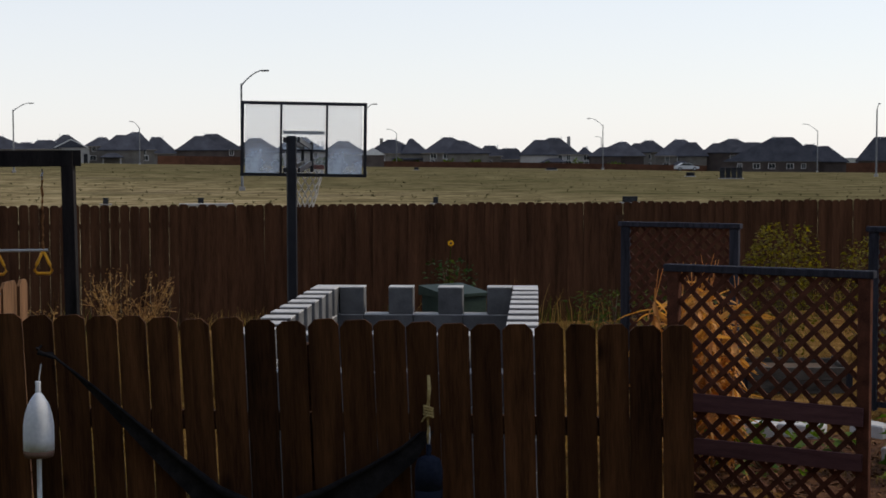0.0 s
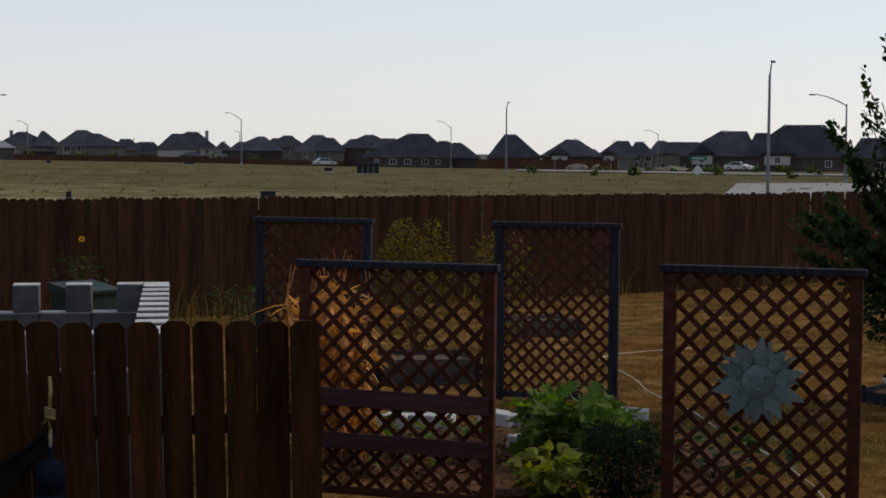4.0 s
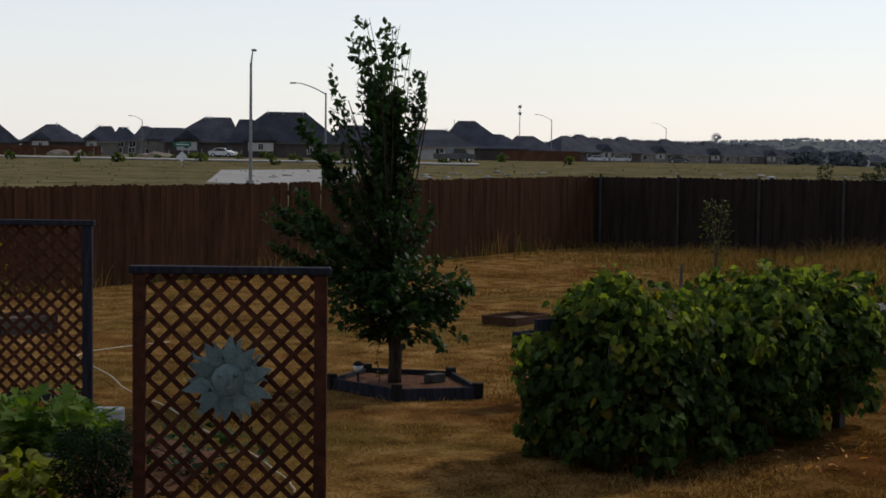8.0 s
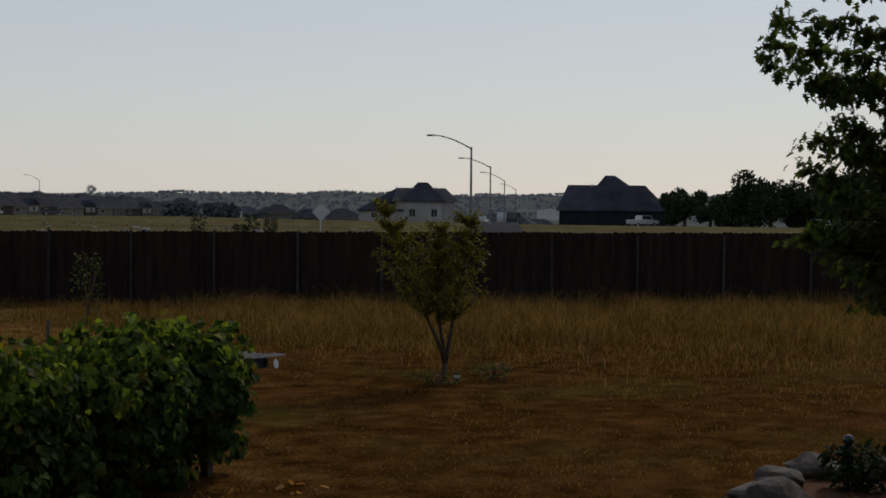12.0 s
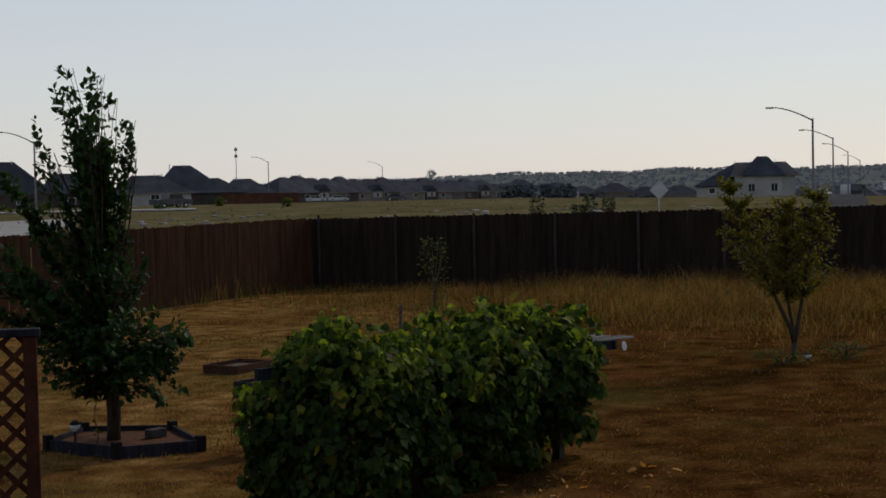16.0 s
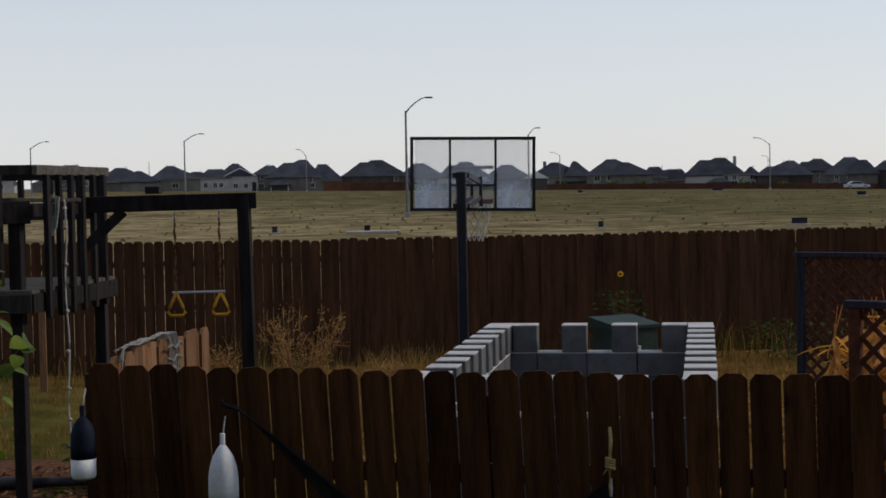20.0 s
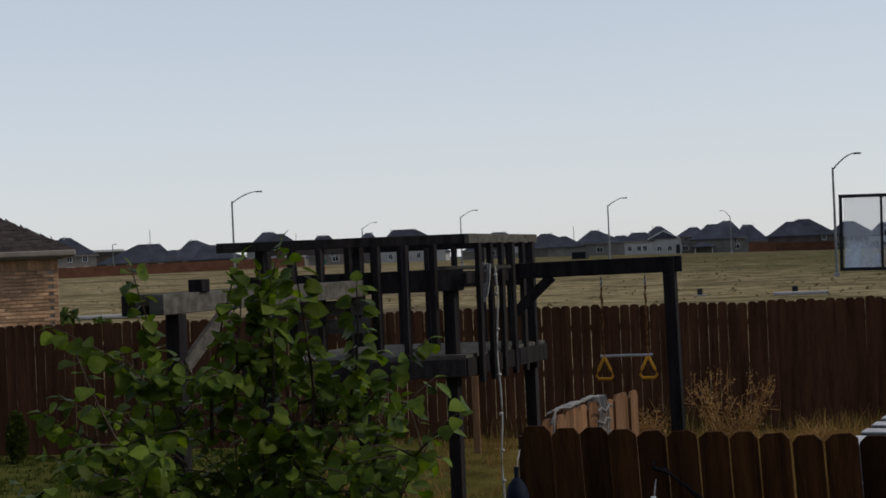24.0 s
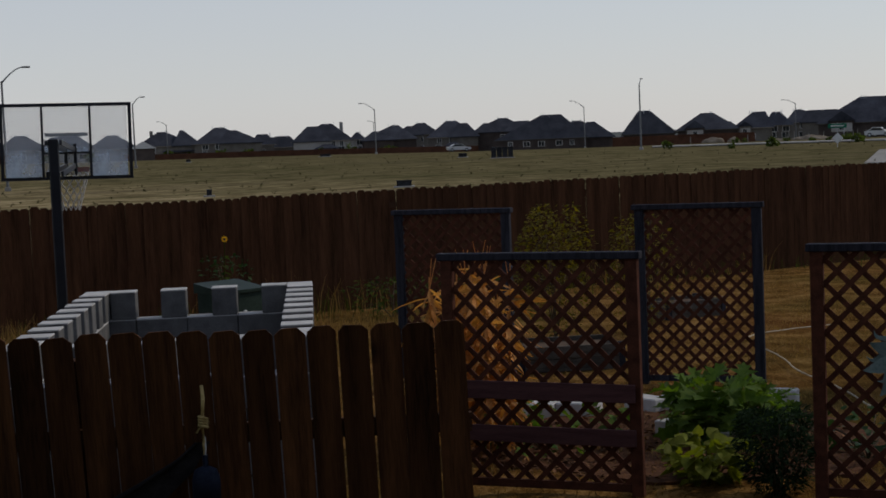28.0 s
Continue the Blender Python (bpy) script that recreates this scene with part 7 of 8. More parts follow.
# ---- beds and weeds ----
def leafy(name, at, label, category, count, radius, height, size, outline, material, seed, stems=True, stem_mat=None, hang=0.3, flat=1.0, group="", dome=0.0):
    """A loose plant: leaves on stems that spring from one base."""
    g = rng(seed)
    t = thing(name, at, label, category, group)
    a = g.uniform(0, 2 * math.pi, count)
    h = height * g.random(count) ** 0.7
    rr = radius * np.sqrt(g.random(count)) * (0.35 + 0.65 * np.sin(np.clip(h / height, 0.05, 1) * 2.4))
    rr = rr * (1 - dome * (h / height) ** 2)
    h = h * (1 - 0.45 * dome * (0.5 + 0.5 * np.sin(3 * a + seed)))
    p = np.stack([rr * np.cos(a), rr * np.sin(a) * flat, h], -1)
    w = unit(np.stack([np.cos(a), np.sin(a), 0.4 * np.ones(count)], -1) + g.normal(0, 0.5, (count, 3)) - [0, 0, hang])
    u = unit(np.array([0, 0, 1.0]) + g.normal(0, 0.4, (count, 3)))
    v, f = leaves(p, w, u, size * g.uniform(0.55, 1.25, count), outline)
    mass("foliage", v, f, material, t)
    if stems:
        for k in g.integers(0, count, 9):
            q = Vector(p[k])
            part("stem", tube(bmesh.new(), [(0.0, 0, -0.02), (q.x * 0.35, q.y * 0.35, q.z * 0.55), q], [0.012, 0.009, 0.005], 5), stem_mat or VINEWOOD, t)
    return t


leafy("squash_plant", (4.10, 12.98, 0), "sprawling squash plant with deeply cut green leaves", "plant", 260, 0.42, 0.52, 0.19, PALM, LEAF_SQUASH, 31)
leafy("squash_plant", (4.58, 13.25, 0), "sprawling squash plant with deeply cut green leaves", "plant", 120, 0.30, 0.34, 0.15, PALM, LEAF_SQUASH, 32)
leafy("bedding_plant", (3.60, 11.55, 0), "low yellow-green leafy bedding plant", "plant", 210, 0.38, 0.33, 0.115, HEART, LEAF_LIME, 33)
leafy("bedding_plant", (3.88, 10.92, 0), "bushy dark feathery green bedding plant", "plant", 2600, 0.32, 0.62, 0.075, ((0.0, 0.05), (0.4, 0.11), (1.0, 0.0)), LEAF_DEEP, 34)
leafy("bedding_plant", (2.7, 13.2, 0), "low green leafy plants behind the lattice", "plant", 150, 0.8, 0.36, 0.11, HEART, LEAF_SQUASH, 35)
leafy("bedding_plant", (4.95, 11.9, 0), "low green leafy plants behind the lattice", "plant", 150, 0.7, 0.36, 0.09, HEART, LEAF_PEAR, 36)
leafy("shrub", (4.35, 20.4, 0), "yellow-green bush before the fence", "shrub", 2600, 0.66, 1.80, 0.055, OVAL, LEAF_GOLD, 37, dome=0.35)
leafy("shrub", (5.55, 20.6, 0), "yellow-green bush before the fence", "shrub", 1500, 0.60, 1.60, 0.055, OVAL, LEAF_GOLD, 38, dome=0.35)
leafy("weed_clump", (0.1, 22.9, 0), "green weeds against the far fence", "weed", 240, 0.40, 1.15, 0.07, OVAL, LEAF_PEAR, 39)
leafy("weed_clump", (2.6, 24.0, 0), "green weeds against the far fence", "weed", 420, 0.75, 0.6, 0.07, OVAL, LEAF_MAPLE, 40)
leafy("weed_clump", (3.9, 24.6, 0), "green weeds against the far fence", "weed", 420, 0.8, 0.6, 0.09, OVAL, LEAF_MAPLE, 41)
leafy("shrub", (-13.72, 18.7, 0), "small narrow conifer shrub on the lawn", "shrub", 2600, 0.19, 0.74, 0.045, OVAL, LEAF_MAPLE, 42, hang=-0.5, dome=0.6)
leafy("sapling", (23.0, 26.3, -0.05), "thin young sapling in the long grass", "tree", 260, 0.34, 1.60, 0.08, OVAL, LEAF_MAPLE, 43)
leafy("bedding_plant", (18.75, 13.85, -0.02), "low grey-green plants round the young tree", "plant", 260, 0.5, 0.22, 0.05, OVAL, LEAF_MAPLE, 44)
leafy("bedding_plant", (19.75, 13.5, -0.02), "low grey-green plants round the young tree", "plant", 260, 0.35, 0.28, 0.05, OVAL, LEAF_MAPLE, 45)
leafy("bedding_plant", (14.13, 5.52, 0), "dark leafy plant among the rocks", "plant", 520, 0.32, 0.44, 0.085, OVAL, LEAF_DEEP, 46)
leafy("bedding_plant", (14.40, 4.64, 0), "tall dark leafy plant in the rock bed", "plant", 700, 0.36, 0.85, 0.085, OVAL, LEAF_DEEP, 48)
leafy("weed_clump", (-4.35, 13.9, 0), "green weeds under the play tower", "weed", 260, 0.55, 0.55, 0.10, OVAL, LEAF_MAPLE, 47)


def corn(at, seed):
    g = rng(seed)
    t = thing("corn_stalk", at, "dry bleached corn stalk with hanging leaves", "corn", "corn stalks")
    bm = bmesh.new()
    top = g.uniform(1.28, 1.66)
    lean = g.normal(0, 0.05, 2)
    tube(bm, [(0, 0, 0), (lean[0] * 0.5, lean[1] * 0.5, top * 0.5), (lean[0], lean[1], top)], [0.014, 0.011, 0.006], 6)
    for _ in range(2):
        tube(bm, [(lean[0], lean[1], top - 0.1), (lean[0] + g.normal(0, 0.05), lean[1] + g.normal(0, 0.05), top + 0.16)], [0.004, 0.003], 4)
    part("stalk", bm, LEAF_DRY, t)
    n = 84
    z = np.linspace(0.15, top - 0.1, n)
    a = g.uniform(0, 2 * math.pi, n)
    p = np.stack([lean[0] * z / top, lean[1] * z / top, z], -1)
    w = unit(np.stack([np.cos(a), np.sin(a), -0.35 + g.normal(0, 0.5, n)], -1))
    v, f = leaves(p, w, unit(np.array([0, 0, 1.0]) + g.normal(0, 0.4, (n, 3))), g.uniform(0.2, 0.38, n), ((0, 0.045), (0.3, 0.07), (0.7, 0.045), (1, 0)), 0.4)
    mass("foliage", v, f, LEAF_DRY, t)


for k, (x, y) in enumerate(((2.15, 13.5), (2.32, 13.8), (2.10, 14.0), (2.42, 13.45), (2.00, 13.3), (2.26, 13.25), (2.38, 14.1), (1.75, 13.2), (2.18, 13.05), (2.34, 12.95), (2.22, 13.7))):
    corn((x, y, 0), 50 + k)


def dry_bush(at, seed, height, label="russet dried tumbleweed bush"):
    g = rng(seed)
    t = thing("dry_bush", at, label, "weed", "dry bushes")
    bm = bmesh.new()
    tips, ways = [], []
    for i in range(30):
        a = g.uniform(0, 2 * math.pi)
        pts = limb(bm, g, (0, 0, 0), (math.cos(a) * 0.42, math.sin(a) * 0.42, 1.0), height * g.uniform(0.55, 1.0), 0.007, (0, 0, 0.2), 6)
        for q in range(2, len(pts)):
            for _ in range(3):
                d = unit(np.array(pts[q] - pts[q - 1]) * 5 + g.normal(0, 0.6, 3))
                e = np.array(pts[q]) + d * g.uniform(0.06, 0.2)
                tube(bm, [pts[q], Vector(e)], [0.004, 0.002], 3)
                tips.append(e)
                ways.append(d)
    part("twig", bm, WEED_DRY, t)
    v, f = crown_from(g, np.array(tips), np.array(ways), 0.12, 1500, 0.028, OVAL, 0.0, 0.8)
    mass("seed_head", v, f, WEED_DRY, t)


dry_bush((-3.75, 19.0, 0), 61, 1.2)
dry_bush((-2.75, 19.4, 0), 62, 0.5)
dry_bush((-5.1, 19.9, 0), 63, 0.6)
dry_bush((-1.6, 20.2, 0), 64, 0.6)


def sunflower():
    t = thing("sunflower", (0.05, 22.2, 0), "sunflower with one yellow bloom by the fence", "flower")
    part("stalk", tube(bmesh.new(), [(0, 0, 0), (0.03, 0, 0.8), (0.06, 0, 1.42)], [0.012, 0.01, 0.007], 6), GRASS_GREEN, t)
    g = rng(65)
    n = 16
    a = np.linspace(0, 2 * math.pi, n, endpoint=False)
    p = np.stack([0.06 + 0.018 * np.cos(a), -0.03 + 0 * a, 1.43 + 0.016 * np.sin(a)], -1)
    w = np.stack([np.cos(a), -0.15 + 0 * a, np.sin(a)], -1)
    v, f = leaves(p, w, np.tile([0.0, -1.0, 0.0], (n, 1)), 0.026 * np.ones(n), OVAL)
    mass("petals", v, f, PETAL, t)
    part("disc", lathe(bmesh.new(), [(0.02, -0.008), (0.018, 0.012)], 10, pose(0.06, -0.035, 1.43, 90)), SOIL, t)
    a = g.uniform(0, 6.3, 26)
    p = np.stack([0.03 + 0 * a, 0 * a, g.uniform(0.2, 1.2, 26)], -1)
    v, f = leaves(p, np.stack([np.cos(a), np.sin(a), -0.2 + 0 * a], -1), np.tile([0, 0, 1.0], (26, 1)), g.uniform(0.07, 0.13, 26), HEART)
    mass("foliage", v, f, LEAF_MAPLE, t)


sunflower()


# ---- grass ----
def beyond(x, y):
    return np.maximum(x * A_N.x + y * A_N.y - 23.3, x * B_N.x + y * B_N.y - 41.0)


def grass(name, n, yaw, r, h, w, material, label, seed, keep=None, lean=0.5, clump=0.0, category="grass", scale=None):
    g = rng(seed)
    a = np.radians(g.uniform(yaw[0], yaw[1], n))
    d = np.sqrt(g.uniform(r[0] ** 2, r[1] ** 2, n)) if r[1] / r[0] < 1.6 else g.uniform(r[0], r[1], n)
    x, y = d * np.sin(a), d * np.cos(a)
    if clump:
        head = g.integers(0, n // 14, n)
        x, y = x[head] + g.normal(0, clump * 0.4, n), y[head] + g.normal(0, clump * 0.4, n)
    ok = beyond(x, y) < -0.05
    if keep is not None:
        ok &= keep(x, y, g)
    x, y = x[ok], y[ok]
    tall = g.uniform(h[0], h[1], len(x)) * (0.65 + 0.7 * (0.5 + 0.5 * np.sin(x * 1.7 + 1.3 * np.sin(y * 0.9)) * np.sin(y * 1.3)))
    if scale is not None:
        tall = tall * scale(x, y)
    v, f = blades(x, y, lie(x, y) - 0.01, tall, w * (0.6 + 0.8 * g.random(len(x))), g, lean)
    return tagged(mass(name, v, f, material), label, category, kind="stuff")


def depth_in_belt(x, y):
    edge = 23.6 + 0.9 * np.sin(y * 0.55) + 0.6 * np.sin(y * 1.4 + 1) + 0.8 * np.sin(x * 0.7 - y * 0.35)
    return x * 0.90 + y * 0.30 - edge


def belt(x, y, g):
    """The strip of uncut grass along the far right fence: thin at its edge, closed at the fence, with bare patches."""
    deep = depth_in_belt(x, y)
    patchy = 0.5 + 0.5 * np.sin(x * 1.1 + 0.6 * np.sin(y * 0.8)) * np.sin(y * 0.7 + 0.4 * np.sin(x * 1.7))
    thin = smooth(31, 46, np.degrees(np.arctan2(x, y))) * (0.12 + 0.88 * smooth(-0.5, 7.5, deep)) * (0.62 + 0.38 * smooth(0.15, 0.7, patchy))
    return (deep > -1.6) & (g.random(len(x)) < thin)


def rising(x, y):
    return (0.30 + 0.70 * smooth(-1.0, 7.0, depth_in_belt(x, y))) * (0.45 + 0.55 * smooth(36, 50, np.degrees(np.arctan2(x, y))))


grass("tall_grass", 100000, (31, 75), (22, 45), (0.06, 0.44), 0.006, GRASS_RUST, "tall russet uncut grass along the far fence", 71, belt, 2.0, 0.6, scale=rising)
grass("tall_grass", 95000, (31, 75), (22, 45), (0.06, 0.52), 0.0055, GRASS_DRY, "pale seeding stems in the uncut grass", 72, belt, 1.6, 0.9, scale=rising)
grass("tall_grass", 30000, (31, 75), (22, 45), (0.10, 0.36), 0.007, GRASS_GREEN, "green tufts among the uncut grass", 80, belt, 0.9, 0.5, scale=rising)
grass("turf", 80000, (33, 72), (9, 34), (0.010, 0.040), 0.007, GRASS_RUST, "short dry russet turf", 73, None, 1.2, 0.55)
grass("turf", 60000, (9, 45), (9, 34), (0.012, 0.060), 0.006, GRASS_DRY, "short golden straw turf", 81, None, 1.6, 0.6)
grass("turf", 20000, (40, 72), (9, 36), (0.012, 0.045), 0.005, GRASS_DRY, "short straw-coloured turf", 74, None, 2.0, 0.9)
def off_mulch(x, y, g):
    """Grass grows only outside the bark mulch under the play tower."""
    return ((x + 5.2) / 2.1) ** 2 + ((y - 12.6) / 2.7) ** 2 > 1.0


grass("turf", 26000, (-26, 9), (11, 25), (0.03, 0.16), 0.007, GRASS_DRY, "straw-coloured rough turf", 75, off_mulch, 0.7, 0.22)
grass("lawn", 42000, (-42, -24), (12, 24), (0.02, 0.07), 0.008, GRASS_GREEN, "short green lawn", 76, off_mulch, 0.8, 0.12)


def by_fence(x, y, g):
    d = -beyond(x, y)
    return (d < 1.0 + 0.6 * np.sin(x * 1.1)) & (g.random(len(x)) < np.exp(-d * 1.2))


grass("fence_weeds", 60000, (-26, 44), (20, 46), (0.10, 0.42), 0.007, GRASS_GREEN, "green grass and weeds at the foot of the fence", 77, by_fence, 0.6)
grass("fence_weeds", 40000, (-26, 37), (20, 44), (0.15, 0.60), 0.006, GRASS_DRY, "dry weeds at the foot of the fence", 78, lambda x, y, g: by_fence(x, y, g) & (np.sin(x * 0.9 + 0.5) > -0.2), 0.6)
grass("rough_grass", 9000, (-13, -5), (17, 21), (0.10, 0.5), 0.006, GRASS_DRY, "straw-coloured rough grass behind the castle", 79, None, 0.7, 0.3)



# ---- things on the near fence ----
def buoy(at, profile, low, high, cut, label, rod_to=None, rope=None):
    """A lathe-turned float: the part below cut in one colour, above in another."""
    b = thing("lobster_buoy", at, label, "buoy", "buoys on the fence")
    part("float_body", lathe(bmesh.new(), [p for p in profile if p[1] >= cut], 20), high, b, "", True)
    part("lower_band", lathe(bmesh.new(), [p for p in profile if p[1] <= cut], 20), low, b, "", True)
    if rod_to is not None:
        part("spindle", rod(bmesh.new(), (0, 0, rod_to), (0, 0, 0.0), 0.011), WHITEBUOY, b)
    part("neck", rod(bmesh.new(), (0, 0, profile[-1][1] - 0.01), (0, 0, profile[-1][1] + 0.05), 0.012), high, b)
    z = profile[-1][1] + 0.05
    part("loop", tube(bmesh.new(), [(0, 0, z - 0.03), (0.005, 0.01, z + 0.03), (0.003, 0.05, z + 0.07)], 0.0035), ROPE_W, b)
    return b


EGG = [(0.062, 0.0), (0.067, 0.015), (0.067, 0.03), (0.068, 0.08), (0.067, 0.14), (0.060, 0.19), (0.046, 0.235), (0.028, 0.265), (0.013, 0.285)]
buoy((-1.790, 6.985, 1.275), EGG, RUSTBAND, WHITEBUOY, 0.03, "white foam buoy with a brown band hung on the fence", -0.30)
DOME = [(0.050, 0.0), (0.056, 0.012), (0.057, 0.09), (0.057, 0.14), (0.054, 0.20), (0.042, 0.245), (0.022, 0.27), (0.012, 0.28)]
buoy((-2.425, 6.985, 1.395), DOME, WHITEBUOY, NAVY, 0.09, "black and white foam buoy hung on the fence end")
buoy((-0.065, 7.0, 1.06), [(0.05, 0.0), (0.06, 0.02), (0.062, 0.10), (0.062, 0.19), (0.05, 0.235), (0.02, 0.25)], NAVY, NAVY, 0.10, "navy foam buoy hanging from a straw rope")


def straw_rope():
    r = thing("hanging_rope", (-0.066, 7.03, 1.30), "knotted straw-coloured rope hung on the fence", "rope")
    part("strand", tube(bmesh.new(), [(0, 0.02, 0.36), (0.004, 0, 0.30), (-0.004, 0, 0.20), (0, 0, 0.10), (0, 0, 0.0)], [0.007, 0.009, 0.010, 0.009, 0.008], 7), ROPE_Y, r)
    for k in range(4):
        z = 0.178 + 0.012 * k
        pts = [(0.018 * math.cos(a), 0.016 * math.sin(a) - 0.004, z + 0.012 * math.sin(a * 0.5)) for a in (j * math.pi / 5 + k for j in range(11))]
        part("knot", tube(bmesh.new(), pts, 0.007, 6), ROPE_Y, r)
    part("tail", tube(bmesh.new(), [(0.012, 0, 0.185), (-0.018, -0.01, 0.175), (-0.03, -0.005, 0.155)], [0.006, 0.006, 0.004], 6), ROPE_Y, r)


straw_rope()


def hammock():
    t = thing("hammock", (-1.80, 7.06, 1.735), "dark rolled hammock slung along the fence boards", "hammock")
    way = [(0.0, 0.0), (0.08, -0.03), (0.25, -0.16), (0.45, -0.33), (0.65, -0.50), (0.80, -0.62), (0.95, -0.69), (1.10, -0.69), (1.28, -0.62), (1.45, -0.53), (1.62, -0.43), (1.70, -0.36)]
    wide = [0.012, 0.006, 0.007, 0.010, 0.015, 0.021, 0.025, 0.022, 0.017, 0.012, 0.008, 0.006]
    pts = [(x, -0.022 - w * 0.7, z) for (x, z), w in zip(way, wide)]
    part("roll", tube(bmesh.new(), pts, wide, 9), NETBLACK, t, "", True)
    v, f = [], []
    for k, (x, y, z) in enumerate(pts):
        for j in range(4):
            v.append((x + 0.02 * j, -0.016 - 0.006 * math.sin(k * 1.3 + j), z - j * 0.07 * math.sin(k / 11 * math.pi)))
    for k in range(len(pts) - 1):
        for j in range(3):
            a = k * 4 + j
            f.append((a, a + 4, a + 5, a + 1))
    mass("net_cloth", v, f, NETBLACK, t)
    part("hook", tube(bmesh.new(), [(0, 0.03, 0.02), (0, -0.03, 0.01), (0, -0.04, 0.02)], 0.006), NETBLACK, t)


hammock()


def draped_net():
    """A thin grey net: a bunch on the fence end and a limp strip over the boards."""
    t = thing("cargo_net", (-2.33, 7.95, 1.95), "limp grey net draped over the fence return", "net")
    g = rng(91)
    for k in range(6):
        y, fall = 0.02 + 0.030 * k, 0.34 + 0.02 * k + g.uniform(-0.05, 0.05)
        pts = [(-0.05, y - 0.02, -0.10), (-0.012, y, 0.006), (0.022, y + 0.01, 0.004)]
        pts += [(0.032 + 0.006 * math.sin(j * 1.7 + k), y + 0.03 - 0.06 * j / 6 * (1 + 0.3 * math.sin(k)) , -fall * j / 6) for j in range(1, 7)]
        part("cord", tube(bmesh.new(), pts, 0.0055, 5), NETGREY, t)
    for k in range(5):
        pts = [(0.036 + 0.004 * math.sin(j), -0.02 + 0.06 * j - 0.03 * k, -0.06 - 0.06 * k + 0.014 * math.sin(j * 2 + k)) for j in range(6)]
        part("cord", tube(bmesh.new(), pts, 0.006, 5), NETGREY, t)
    for k in range(5):
        pts = [(0.012 * math.sin(j * 1.1 + k) - 0.012 + 0.004 * k, -0.74 + 0.085 * j + 0.012 * k, 0.004 + 0.012 * math.sin(j * 0.9 + k * 1.7) ** 2 - (0.06 if j == 0 else 0) * (k % 3)) for j in range(10)]
        part("strand", tube(bmesh.new(), pts, 0.0055, 5), NETGREY, t, "", True)


draped_net()


def corner_net():
    """Black mesh stapled round the end of the fence."""
    t = thing("wire_mesh", (-2.44, 7.06, 0), "black wire mesh wrapped round the fence end", "mesh")
    bm = bmesh.new()
    for k in range(18):
        box(bm, (0.20, -0.012, 0.62 + 0.05 * k), (0.42, 0.0016, 0.0022))
    for k in range(9):
        box(bm, (0.01 + 0.05 * k, -0.014, 1.05), (0.0022, 0.0016, 0.9))
    part("mesh_wires", bm, NETBLACK, t)


corner_net()


# ---- metal sun on the lattice ----
def metal_sun():
    t = thing("sun_ornament", (4.53, 10.17, 1.035), "verdigris metal sun face hung on the lattice", "wall ornament", turn=-30.3)
    bm = bmesh.new()
    lathe(bm, [(0.128, -0.006), (0.118, 0.002), (0.095, 0.010), (0.055, 0.018), (0.01, 0.022)], 28, pose(0, 0, 0, 90))
    part("face", bm, VERDIGRIS, t, "", True)
    for x, z in ((-0.055, 0.035), (0.055, 0.035)):
        part("eye", lathe(bmesh.new(), [(0.020, -0.004), (0.015, 0.010), (0.004, 0.014)], 10, pose(x, -0.018, z, 90)), VERDIGRIS, t)
    part("nose", tube(bmesh.new(), [(0, -0.018, 0.04), (0, -0.030, 0.0), (0, -0.032, -0.016)], [0.006, 0.010, 0.013], 8), VERDIGRIS, t)
    part("mouth", tube(bmesh.new(), [(-0.03, -0.016, -0.052), (0, -0.022, -0.058), (0.03, -0.016, -0.052)], [0.004, 0.007, 0.004], 8), VERDIGRIS, t)
    g = rng(92)
    for k in range(20):
        a = k * math.pi / 10 + 0.08
        wavy = k % 2
        bm = bmesh.new()
        n = 8
        w0 = 0.058 if not wavy else 0.028
        lng = (0.195 if not wavy else 0.175) * (1 + 0.12 * math.sin(k * 2.3))
        up, dn = [], []
        for i in range(n + 1):
            s = i / n
            w = w0 * (1 - s) ** 0.75 * (1 + 0.25 * math.sin(s * 3)) + 0.001
            off = 0.030 * math.sin(s * 6.0) * (1 if wavy else 0.15)
            up.append((off + w, 0.12 + lng * s))
            dn.append((off - w, 0.12 + lng * s))
        prism(bm, up + dn[::-1], 0.007, Matrix.Rotation(a, 4, "Y") @ Matrix.Translation((0, 0.004 * wavy - 0.008, 0)))
        part("ray", bm, VERDIGRIS, t)


metal_sun()


# ---- bed round the fruit tree ----
def tree_bed():
    pts = [Vector((8.02, 15.35, 0)), Vector((8.27, 14.36, 0)), Vector((9.10, 14.08, 0)), Vector((9.45, 15.20, 0)), Vector((8.75, 15.9, 0))]
    t = thing("raised_bed", (8.66, 15.0, 0), "low grey timber edging round the fruit tree bed", "garden bed")
    o = Vector((8.66, 15.0, 0))
    for a, b in zip(pts, pts[1:] + pts[:1]):
        part("edging_board", bar(bmesh.new(), a - o + Vector((0, 0, 0.05)), b - o + Vector((0, 0, 0.05)), 0.035, 0.15, 0.004), POSTBLUE, t)
    for p in pts:
        part("corner_post", boxed((p - o) + Vector((0, 0, 0.06)), (0.09, 0.09, 0.22), None, 0.006), PLAYWOOD, t)
    bm = bmesh.new()
    bm.faces.new([bm.verts.new((p - o) * 0.97 + Vector((0, 0, 0.07))) for p in pts])
    bmesh.ops.recalc_face_normals(bm, faces=bm.faces)
    part("soil", bm, MULCH, t)
    part("paving_block", boxed((0.35, -0.2, 0.12), (0.22, 0.12, 0.09), pose(0, 0, 0, 0, 0, 12), 0.006), GREYWOOD, t)


tree_bed()


